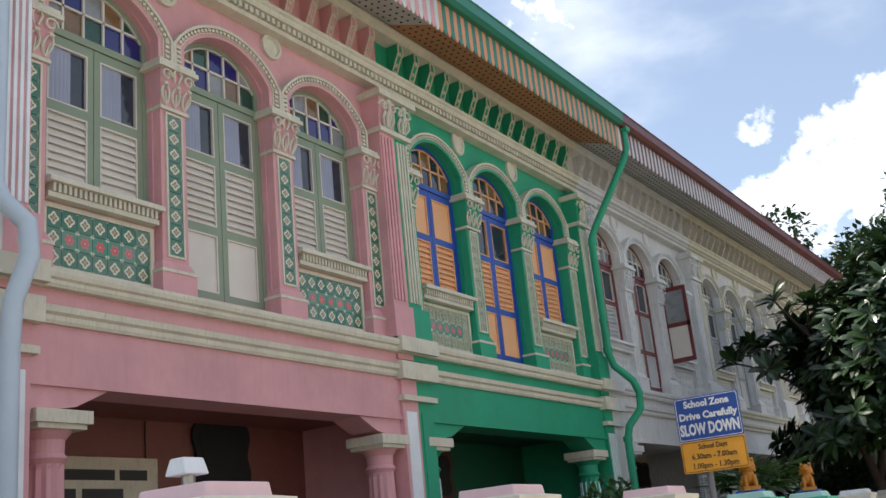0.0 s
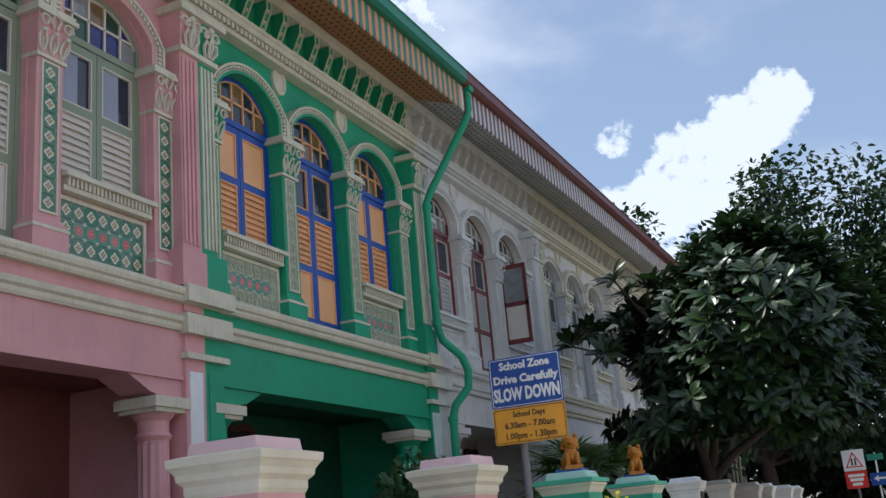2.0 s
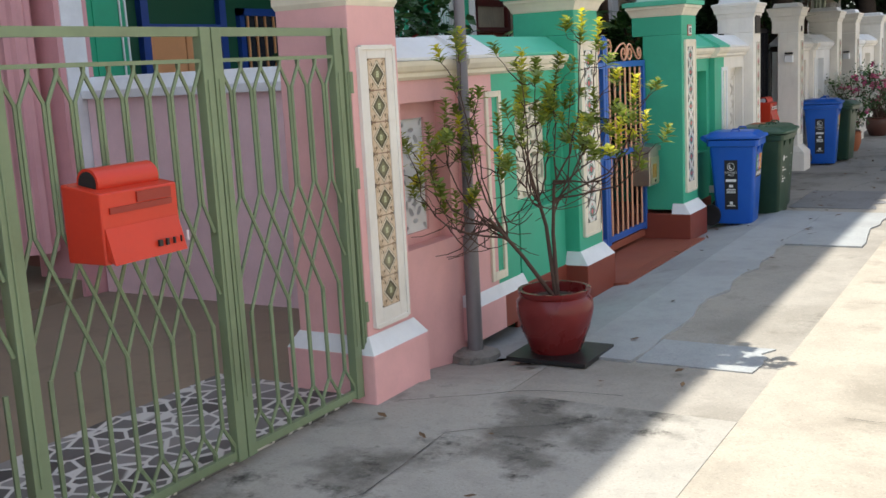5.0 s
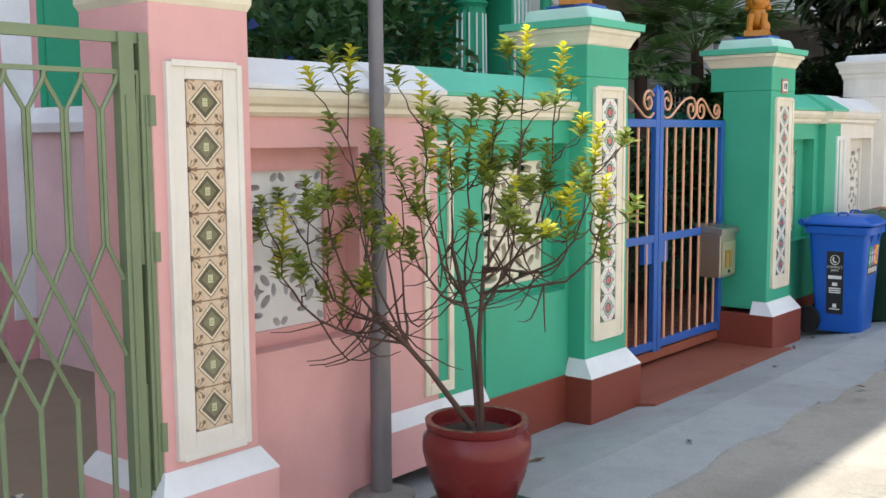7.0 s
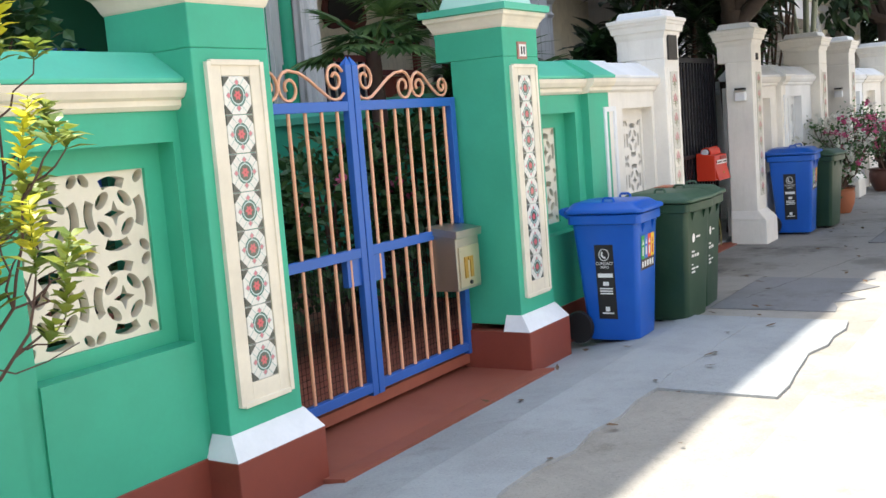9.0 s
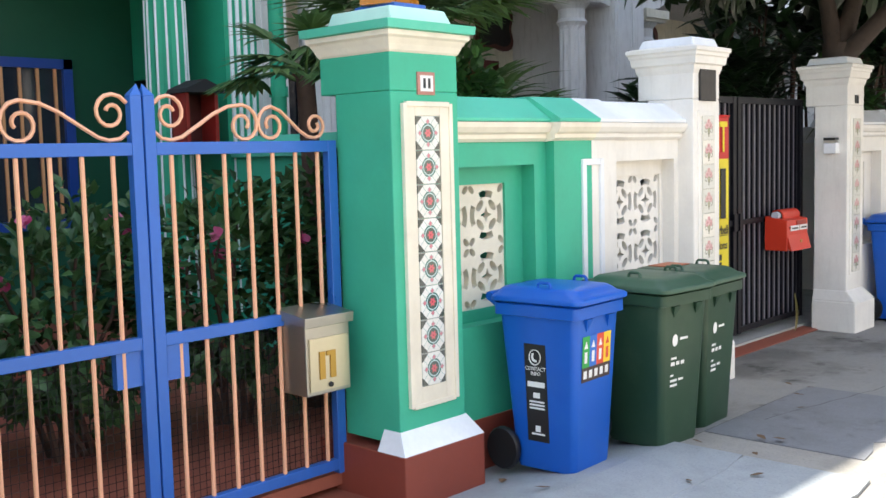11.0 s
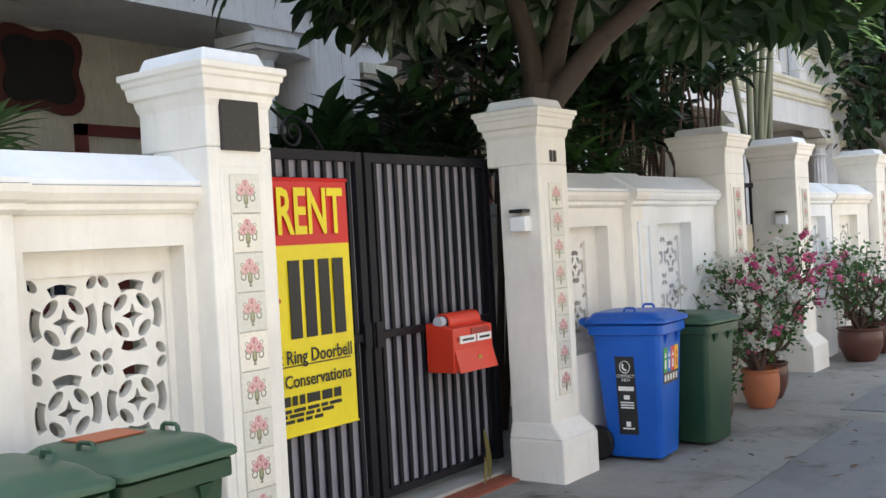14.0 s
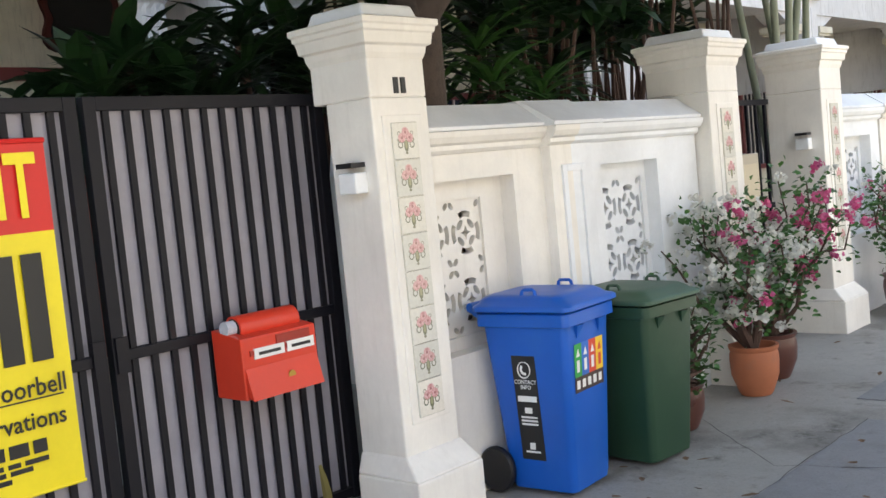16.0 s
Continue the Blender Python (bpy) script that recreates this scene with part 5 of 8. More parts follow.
MESH_QUAT_S2 = tile_mesh("tile", 1.08 / 7, 0.49 / 3, TILE_QUAT)
MESH_RED_S = tile_mesh("tile", 1.08 / 7, 0.49 / 3, TILE_RED)
MESH_CARVED_G2, MESH_CARVED_W2 = MESH_CARVED_GREEN.copy(), MESH_CARVED_WHITE.copy()
for m_ in (MESH_CARVED_G2, MESH_CARVED_W2):
    m_.transform(Matrix.Diagonal((1, 0.92, 1.06, 1)))
HOUSES = [shophouse(4.98, 10.35, 7.63, "pink", "two-storey pink shophouse with sage shutters and floral tiles"),
          shophouse(10.35, 15.80, 13.03, "green", "two-storey green shophouse with blue windows and orange shutters"),
          shophouse(15.80, 21.10, 18.38, "white", "two-storey weathered white shophouse with maroon windows"),
          shophouse(21.10, 26.50, 23.90, "grey", "two-storey grey-white shophouse with louvred windows")]
for k, y in ((0, -0.42), (1, 26.50), (2, 31.9), (3, 37.3)):
    nh = copy_thing(HOUSES[3], pose(HX, y + 2.80, 0))
    tagged(nh, "two-storey pale grey shophouse with louvred windows along the terrace")

# a small red wooden shrine box on the green house's pilaster
rb = thing("shrine_box", (HX - .055, 15.20, 1.58), "small red wooden shrine box with a dark roof", "shrine box")
part("back", Geo().box(0, .02, -.14, .14, 0, .40), BOARD_RED, rb)
part("floor", Geo().box(.02, .20, -.14, .14, 0, .03), BOARD_RED, rb)
for sy_ in (-.125, .125):
    part("side", Geo().box(.02, .20, sy_ - .015, sy_ + .015, .03, .40), plain("red_lacquer", (.28, .02, .015), .4), rb)
part("roof", Geo().prism([(-.18, .40), (.18, .40), (.16, .43), (0, .50), (-.16, .43)], "x", 0, .26), DARK, rb)

# a second small carved board in the white house's footway
cb = thing("wall_board", (HX - 1.59, 20.58, 3.0), "small dark carved board on the footway wall", "board")
wl_ = [(0.38 * math.cos(q) * (1 - .17 * math.cos(4 * q)), 0.29 * math.sin(q) * (1 - .17 * math.cos(4 * q))) for q in (2 * math.pi * i / 40 for i in range(40))]
part("carved_frame", Geo().prism(wl_, "x", 0, .04), BOARD_RED, cb)
part("board_field", Geo().prism([(p * .82, q * .8) for p, q in wl_], "x", .04, .05), DARK, cb)


# ---------------------------------------------------------------- yards behind the front walls
for y0, y1, mat, label in ((4.98, 10.3, COURT, "pale stone forecourt floor behind the pink wall"), (10.4, 15.6, RED_TILE, "red cement forecourt floor behind the green gate"),
                           (15.7, 20.9, CONCRETE, "grey concrete forecourt floor behind the dark gate"), (21.0, 26.4, CONCRETE, "grey concrete forecourt floor of the white house")):
    strip("forecourt_floor", mat, -6.8, -3.66, y0, y1, 0.03, label, "floor")
solid("threshold", Geo().prism([(-3.75, -.2), (-3.12, -.2), (-3.12, -.04), (-3.25, -.055), (-3.75, -.06)], "y", 11.95, 13.93), RED_TILE, "red cement threshold before the blue gate", "threshold", kind="structure")
MOSAIC, nt_, bs_m = nodes_of("marble_crazy_paving")
v_edge, v_cell = nt_.nodes.new("ShaderNodeTexVoronoi"), nt_.nodes.new("ShaderNodeTexVoronoi")
v_edge.feature = "DISTANCE_TO_EDGE"
for v_ in (v_edge, v_cell):
    v_.inputs["Scale"].default_value = 8.0
    nt_.links.new(place_of(nt_), v_.inputs["Vector"])
stone = mixc(nt_, remap(nt_, v_cell.outputs["Color"], 0.2, 0.9), (0.07, 0.068, 0.065), (0.26, 0.25, 0.24))
nt_.links.new(mixc(nt_, remap(nt_, v_edge.outputs["Distance"], 0.05, 0.09), (0.62, 0.61, 0.58), stone), bs_m.inputs["Base Color"])
bs_m.inputs["Roughness"].default_value = 0.55
bump_of(nt_, bs_m, v_edge.outputs["Distance"], 0.3, 0.01)
strip("threshold_mosaic", MOSAIC, -4.3, -3.40, 6.7, 8.85, 0.036, "grey and white marble chip paving behind gate", "floor")
for y, mat, cop in ((10.35, PINK_PALE, WHITE_COOL), (15.65, GREEN_WALL, MINT), (20.95, WHITE, WHITE_COOL)):
    w = thing("garden_wall", (-5.2, y, 0), "low party wall with sloped coping between two forecourts", "garden wall", "garden walls")
    part("wall", Geo().box(-1.5, 1.45, -.1, .1, 0, 1.5), mat, w)
    part("coping", Geo().prism([(-.15, 1.5), (.15, 1.5), (.15, 1.56), (.05, 1.66), (-.05, 1.66), (-.15, 1.56)], "x", -1.5, 1.45), cop, w, bevel=0.004)

# the opposite side of the street, unseen: a sunlit wall added to bounce warm light
FILL_WALL_MAT = surface("sunlit_opposite_plaster", (0.66, 0.61, 0.54), 0.8, (0.4, 0.36, 0.31), 0.5, blotch=0.4)
fill_wall = thing("wall_opposite", (10.2, 30, 0), "plain unseen cream wall that bounces sunlight across the street", "wall", kind="structure")
part("wall", Geo().box(0, 0.3, -48, 50, -0.1, 7.0), FILL_WALL_MAT, fill_wall)
strip("pavement_opposite", ROAD_MAT, 6.0, 10.2, -14, 75, 0.1, "pale concrete pavement across the street", "pavement", 0.3)

# ---------------------------------------------------------------- gates
OLIVE = surface("olive_green_gate_paint", (0.20, 0.26, 0.15), 0.45, (0.10, 0.11, 0.07), 0.4, relief=0.1)
GATE_BLUE = plain("blue_gate_paint", (0.028, 0.125, 0.47), 0.35)
GATE_ORANGE = plain("peach_gate_paint", (0.80, 0.42, 0.26), 0.4)
GATE_DARK = plain("dark_gate_paint", (0.008, 0.008, 0.012), 0.5, 0.0, 0.25)
SHEET = surface("grey_translucent_sheet", (0.31, 0.30, 0.345), 0.4, (0.23, 0.225, 0.26), 0.5, blotch=5)
RED_BOX = surface("red_letterbox_paint", (0.62, 0.045, 0.02), 0.35, (0.4, 0.03, 0.02), 0.3)
STEEL = plain("brushed_steel", (0.42, 0.40, 0.35), 0.35, 0.9)
GOLD = plain("gold_numerals", (0.45, 0.28, 0.06), 0.35, 0.7)
BLACK = plain("black_plastic", (0.012, 0.012, 0.013), 0.4)
WHITE_INK = plain("white_print", (0.78, 0.78, 0.76), 0.5)
BLACK_INK = plain("black_print", (0.015, 0.015, 0.015), 0.5)


def lattice_gate(y0, y1, x):
    gt = thing("metal_gate", (x, (y0 + y1) / 2, 0), "olive green steel gate with diamond lattice bars", "gate")
    o = (y0 + y1) / 2
    a, b = y0 - o, y1 - o
    posts = [(a, a + .035), (a + .23, a + .30), (a + 1.20, a + 1.255), (a + 1.262, a + 1.315), (b - .12, b - .065), (b - .045, b)]
    for p, q in posts:
        wide = q - p
        part("post", Geo().box(-.022, .022, p, q, 0.04, 1.80).box(.022, .027, p + wide * .3, p + wide * .45, .3, 1.6), OLIVE, gt, bevel=0.003)
    spans = [(posts[i][1], posts[i + 1][0]) for i in (0, 1, 3, 4)]
    for p, q in spans:
        for z0, z1 in ((1.765, 1.80), (1.665, 1.68), (0.05, 0.085)):
            part("rail", Geo().box(-.012, .012, p, q, z0, z1), OLIVE, gt)
        n = max(1, round((q - p) / .115))
        d = (q - p) / n
        t = 0.0082
        zt, zb = 1.12, 0.62
        for i in range(n):
            yc = p + d * (i + .5)
            for s in (-1, 1):
                e = yc + s * d * .5
                gx = s * .005
                far = yc + s * d * 2
                cut = 1.0
                if far < p + .004:
                    cut = (yc - p - .004) / (2 * d)
                if far > q - .004:
                    cut = (q - .004 - yc) / (2 * d)
                part("bar", Geo().tube([(gx, e, 1.67), (gx, e - s * d * .05, 1.64), (gx, yc + s * .004, 1.55), (gx, yc + s * .004, zt), (gx, yc + s * 2 * d * cut, zt + (zb - zt) * cut)], t, 5), OLIVE, gt)
            part("bar", Geo().tube([(0, yc, zb + .02), (0, yc, .2)], t * 1.25, 5), OLIVE, gt)
            for s in (-1, 1):
                part("bar", Geo().tube([(s * .004, yc, .2), (s * .004, yc + s * d * .5, .11), (s * .004, yc + s * d * .5, .08)], t, 5), OLIVE, gt)
    for z in (.45, 1.1, 1.55):
        part("hinge", Geo().lathe([(.014, z - .05), (.014, z + .05)], 0.02, b - .005, 8), OLIVE, gt)
    return gt


lattice_gate(6.685, 8.865, -3.34)


def letter_box(x, y, z, label, w=0.46, bars=True, style=0):
    bx = thing("letter_box", (x, y, z), label, "letter box")
    h = w / 2
    part("body", Geo().prism([(-.09, 0), (.09, 0), (.09, .235), (-.09, .265)], "y", -h, h), RED_BOX, bx, bevel=0.006)
    part("roll_top", Geo().tube([(-.01, -h * .74, .262), (-.01, h * .82, .262)], .052, 16), RED_BOX, bx, smooth=40)
    part("opening", Geo().tube([(-.01, -h * .75, .262), (-.01, -h * .72, .262)], .042, 16), DARK, bx)
    part("flap", Geo().add([(.092, -h * .95, .02), (.092, h * .95, .02), (.092, h * .95, .12), (.092, -h * .95, .12), (.125, -h * .95, .0), (.125, h * .95, .0)], [(0, 1, 2, 3), (3, 2, 5, 4), (0, 3, 4), (1, 5, 2), (0, 4, 5, 1)]), RED_BOX, bx)
    part("slot", Geo().box(.088, .096, -h * .8, h * .8, .165, .185).box(.088, .096, -h * .1, h * .8, .19, .225), plain("dark_red_slot", (0.3, 0.02, 0.01), 0.4), bx)
    if style == 0:
        for k in range(5):
            part("character_bar", Geo().box(.118, .127, h * .2 + k * .035, h * .2 + k * .03 + .016, .03, .052 if k < 4 else .064), BLACK_INK if k < 4 else WHITE_INK, bx)
    else:
        for p, q in ((-.13, .015), (.03, .165)):
            lb = part("paper_label", Geo().box(.088, .098, p, q, .15, .19), WHITE_INK, bx)
            part("character_bar", Geo().box(.098, .1, p + .02, q - .02, .163, .175), BLACK_INK, lb)
        part("newspaper", Geo().tube([(-.01, -h * .98, .27), (-.01, -h * .5, .268)], .03, 10), surface("newsprint", (.5, .52, .58), .7, (.1, .12, .3), .6, blotch=30), bx)
        part("latch", Geo().lathe([(.018, 0), (.018, .012)], 0, 0, 10), GOLD, bx).matrix_basis = pose(.098, .03, .06, 0, 90, 0)
    return bx


letter_box(-3.22, 7.32, 1.02, "bright red metal letter box hung on the olive gate", 0.345)
letter_box(-3.62, 18.48, 0.68, "red metal letter box with newspaper on dark gate", 0.37, style=1)


def scroll(g, cy, cz, r, turns, start, sgn, tube_r=0.009):
    pts = []
    n = int(14 * turns)
    for i in range(n + 1):
        q = i / n
        an = start + sgn * 2 * math.pi * turns * q
        rr = r * (1 - .72 * q)
        pts.append((0, cy + rr * math.cos(an), cz + rr * math.sin(an)))
    g.tube(pts, tube_r, 6)
    return pts[0]


def blue_gate(y0, y1, x):
    o = (y0 + y1) / 2
    gt = thing("metal_gate", (x, o, 0), "royal blue double gate with peach bars and scrolled top", "gate")
    h = (y1 - y0) / 2
    for s in (-1, 1):
        lf = part("leaf_frame", Geo().box(-.02, .02, min(s * .004, s * .052), max(s * .004, s * .052), .03, 1.74).box(-.02, .02, min(s * (h - .05), s * h), max(s * (h - .05), s * h), .03, 1.56)
                  .box(-.018, .018, min(s * .052, s * (h - .05)), max(s * .052, s * (h - .05)), 1.51, 1.56).box(-.018, .018, min(s * .052, s * (h - .05)), max(s * .052, s * (h - .05)), .76, .81)
                  .box(-.018, .018, min(s * .052, s * (h - .05)), max(s * .052, s * (h - .05)), .05, .10), GATE_BLUE, gt, bevel=0.003)
        part("finial", Geo().add([(-.02, s * .004, 1.74), (.02, s * .004, 1.74), (.02, s * .052, 1.74), (-.02, s * .052, 1.74), (0, s * .012, 1.785)], [(0, 1, 4), (1, 2, 4), (2, 3, 4), (3, 0, 4), (0, 3, 2, 1)]), GATE_BLUE, gt)
        n = 7
        for i in range(n):
            yy = s * (.052 + (h - .102) * (i + .6) / n)
            part("bar", Geo().tube([(0, yy, .1), (0, yy, 1.51)], .0095, 8), GATE_ORANGE, gt)
        g = Geo()
        def curl(cy, cz, r, start, way):
            scroll(g, s * cy, cz, r, 1.35, start if s > 0 else math.pi - start, way * s, .0085)
        curl(.124, 1.672, .076, radians(150), -1)
        g.tube([(0, s * p, z) for p, z in ((.056, 1.60), (.09, 1.574), (.135, 1.568), (.18, 1.58), (.25, 1.622), (.33, 1.672), (.40, 1.702), (.475, 1.712))], .0085, 6)
        curl(.475, 1.629, .083, math.pi / 2, -1)
        curl(.622, 1.629, .078, math.pi / 2, 1)
        g.tube([(0, s * p, z) for p, z in ((.622, 1.707), (.67, 1.69), (.72, 1.65), (.77, 1.607), (.82, 1.578), (.863, 1.572))], .0085, 6)
        curl(.863, 1.628, .056, -math.pi / 2, 1)
        part("scroll", g, GATE_ORANGE, gt, "peach wrought-iron scrollwork", smooth=60)
        part("lock_plate", Geo().box(-.03, .005, min(s * .05, s * .16), max(s * .05, s * .16), .62, .76), GATE_BLUE, gt)
    mesh = Geo()
    for k in range(60):
        yy = -h + .05 + (2 * h - .1) * k / 59
        mesh.box(-.026, -.024, yy - .001, yy + .001, .1, .76)
    for k in range(22):
        zz = .1 + .66 * k / 21
        mesh.box(-.026, -.024, -h + .05, h - .05, zz - .001, zz + .001)
    part("wire_mesh", mesh, GATE_DARK, gt, "fine dark wire mesh", kind="stuff")
    return gt


blue_gate(11.96, 13.90, -3.66)
bx = thing("letter_box", (-3.55, 13.69, 0.46), "brushed steel letter box beside the blue gate", "letter box")
part("body", Geo().box(-.13, .05, -.125, .125, 0, .34), STEEL, bx, bevel=0.006)
part("lid", Geo().prism([(-.135, .33), (.065, .30), (.07, .345), (-.135, .375)], "y", -.138, .138), STEEL, bx, bevel=0.003)
part("door", Geo().box(.05, .058, -.11, .11, .02, .25), plain("champagne_steel", (.55, .50, .36), .3, .8), bx)
part("character_bar", Geo().box(.058, .064, -.06, -.03, .07, .19), GOLD, bx)
part("character_bar", Geo().box(.058, .064, .0, .03, .07, .19).box(.058, .064, -.02, .0, .17, .19), GOLD, bx)
part("lock", Geo().lathe([(.012, 0), (.012, .008)], 0, 0, 8), BLACK, bx).matrix_basis = pose(.058, .0, .04, 0, 90, 0)


def dark_gate(y0, y1, x):
    o = (y0 + y1) / 2
    gt = thing("metal_gate", (x, o, 0), "dark painted double gate with grey sheet backing", "gate")
    h = (y1 - y0) / 2
    for s in (-1, 1):
        p, q = sorted((s * .012, s * h))
        part("leaf_frame", Geo().box(-.022, .022, p, p + .05, .08, 1.85).box(-.022, .022, q - .05, q, .08, 1.85).box(-.02, .02, p + .05, q - .05, 1.80, 1.85).box(-.02, .02, p + .05, q - .05, .90, .94).box(-.02, .02, p + .05, q - .05, .09, .13), GATE_DARK, gt, bevel=0.003)
        part("backing_sheet", Geo().box(-.020, -.013, p + .045, q - .045, .12, 1.82), SHEET, gt, "dusty grey backing sheet")
        n = 12
        for i in range(n):
            yy = p + .05 + (q - p - .1) * (i + .5) / n
            part("bar", Geo().box(-.006, .010, yy - .0125, yy + .0125, .13, 1.80), GATE_DARK, gt)
        part("latch", Geo().box(.02, .035, min(s * .02, s * .07), max(s * .02, s * .07), .86, .99), GATE_DARK, gt)
    return gt


dark_gate(16.74, 19.0, -3.74)
solid("threshold", Geo().prism([(-3.95, -.2), (-3.52, -.2), (-3.52, .004), (-3.58, .012), (-3.95, .012)], "y", 16.86, 18.88), RED_TILE, "worn red cement threshold under the dark gate", "threshold", kind="structure")
RENT_RED = surface("red_banner_vinyl", (0.62, 0.025, 0.02), 0.4, relief=0.1)
RENT_YELLOW = surface("yellow_banner_vinyl", (0.85, 0.70, 0.02), 0.4, relief=0.1)
sg = thing("rent_banner", (-3.705, 17.19, 0.0), "yellow and red vinyl rental banner tied to gate", "banner")
HB = 0.525


def sheet_wave(z0, z1, mat, name):
    n = 10
    g = Geo()
    ring = []
    for i in range(n + 1):
        y = -HB + 2 * HB * i / n
        w = 0.004 * math.sin(i * 1.1)
        ring.append((y, w))
    g.rings([[(w, y, z0) for y, w in ring] + [(w - .003, y, z0) for y, w in ring[::-1]], [(w, y, z1) for y, w in ring] + [(w - .003, y, z1) for y, w in ring[::-1]]])
    return part(name, g, mat, sg)


sheet_wave(0.53, 1.40, RENT_YELLOW, "yellow_panel")
sheet_wave(1.40, 1.705, RENT_RED, "red_panel")
part("hem_rod", Geo().tube([(0, -HB, 1.705), (0, HB, 1.705)], .009, 8), RENT_RED, sg)
part("hem_rod", Geo().tube([(0, -HB, .53), (0, HB, .53)], .006, 8), RENT_YELLOW, sg)
part("lettering", shifted(lettering("FOR RENT", 0.215, bold=.006, wide=.84), .010, 0.055, 1.545), RENT_YELLOW, sg, "yellow capital letters")
for k, y in enumerate((0.125, 0.225, 0.325, 0.425)):
    part("numeral_bar", Geo().box(.006, .009, y - .036, y + .036, .97, 1.33), BLACK_INK, sg)
for k, y in enumerate((-0.46, -0.36, -0.26, -0.16)):
    part("numeral_bar", Geo().box(.006, .009, y - .036, y + .036, .97, 1.33), BLACK_INK, sg)
rose = Geo().prism([(-.01 + .036 * (1 + .22 * math.cos(5 * q)) * math.cos(q), 1.15 + .032 * (1 + .22 * math.cos(5 * q)) * math.sin(q)) for q in (2 * math.pi * i / 40 for i in range(40))], "x", .005, .009)
part("rose_motif", rose, plain("red_print", (.55, .06, .02), .5), sg)
part("lettering", shifted(lettering("Do Not Ring Doorbell", 0.064, bold=.0008, wide=.72), .010, 0.13, .885), BLACK_INK, sg)
part("underline", Geo().box(.007, .009, -.24, .48, .845, .85), BLACK_INK, sg)
part("lettering", shifted(lettering("Array of Conservations", 0.060, bold=.0008, wide=.74), .010, 0.11, .775), BLACK_INK, sg)
for z, hh, a, b in ((.69, .022, -.2, .40), (.645, .008, -.25, .40), (.622, .008, -.25, .36), (.597, .008, -.25, .30)):
    y = a
    rnd = random.Random(int(z * 1000))
    while y < b - .03:
        w = rnd.uniform(.025, .09)
        part("text_bar", Geo().box(.006, .0085, y, min(y + w, b), z - hh, z + hh), BLACK_INK, sg)
        y += w + .016

# plates, bells and numerals on the pillars
bp = solid("name_plate", Geo().box(-3.314, -3.296, 16.572, 16.765, 1.772, 1.965), surface("black_stone_plate", (.02, .018, .018), .35, (.06, .05, .05), .6, blotch=20), "black polished stone plate on white gate pillar", "plate", bevel=0.003)
for y, hw in ((19.06, .03),):
    for dy in (-.022, .02):
        solid("numeral_bar", Geo().box(-3.314, -3.304, y + dy - .012, y + dy + .012, 1.80, 1.865), BLACK_INK, "small dark house numeral bar on white pillar", "numeral")
np_ = thing("number_plate", (-3.312, 14.147, 1.80), "small white enamel plate with coloured tile border", "plate")
part("tile_border", Geo().box(0, .008, -.055, .055, -.05, .05), surface("mosaic_border", (.45, .2, .16), .4, (.1, .25, .2), .9, blotch=60), np_)
part("field", Geo().box(.008, .012, -.04, .04, -.035, .035), WHITE_INK, np_)
for dy in (-.016, .014):
    part("numeral_bar", Geo().box(.012, .014, dy - .007, dy + .007, -.022, .022), BLACK_INK, np_)
for y, x, z in ((18.872, -3.425, 1.41), (23.44, -3.45, 1.36)):
    bl = thing("door_bell", (x, y, z), "small white door bell box under a dark visor", "door bell", "door bells")
    part("box", Geo().box(-.05, .05, -.05, .02, 0, .085), WHITE_COOL, bl, bevel=0.006)
    part("visor", Geo().box(-.045, .045, -.06, .02, .105, .125), BLACK, bl)

# ---------------------------------------------------------------- school zone sign on its pole
POLE = surface("weathered_grey_pole", (0.20, 0.19, 0.20), 0.5, (0.10, 0.09, 0.08), 0.5, metal=0.3)
SIGN_BLUE, SIGN_YELLOW = plain("sign_blue", (0.012, 0.07, 0.33), 0.35), plain("sign_amber", (0.80, 0.36, 0.02), 0.35)
ss = thing("road_sign", (-3.31, 9.92, 0), "blue and amber school zone sign on grey pole", "road sign")
part("pole", Geo().lathe([(.044, -.12), (.043, .62), (.042, .64), (.031, .66), (.03, 2.98)], 0, 0, 16), POLE, ss, smooth=40)
part("footing", Geo().lathe([(.15, -.12), (.14, -.04), (.07, -.02)], 0, 0, 14), OLD_MAT, ss)


def rounded(w, h, r, n=5):
    out = []
    for cx, cy, a in ((w / 2 - r, h / 2 - r, 0), (-w / 2 + r, h / 2 - r, 90), (-w / 2 + r, -h / 2 + r, 180), (w / 2 - r, -h / 2 + r, 270)):
        out += [(cx + r * math.cos(radians(a + 90 * i / n)), cy + r * math.sin(radians(a + 90 * i / n))) for i in range(n + 1)]
    return out


SX = 0.095
for zc, hh, mat, edge in ((2.785, .40, SIGN_BLUE, WHITE_INK), (2.44, .285, SIGN_YELLOW, BLACK_INK)):
    bd = part("plate", Geo().prism([(SX + p, zc + q) for p, q in rounded(.61, hh, .02)], "y", -.066, -.062), mat, ss)
    o, i_ = rounded(.59, hh - .02, .018), rounded(.58, hh - .03, .016)
    g = Geo()
    for k in range(len(o)):
        k2 = (k + 1) % len(o)
        g.prism([(SX + o[k][0], zc + o[k][1]), (SX + o[k2][0], zc + o[k2][1]), (SX + i_[k2][0], zc + i_[k2][1]), (SX + i_[k][0], zc + i_[k][1])], "y", -.0685, -.0655)
    part("border", g, edge, bd)
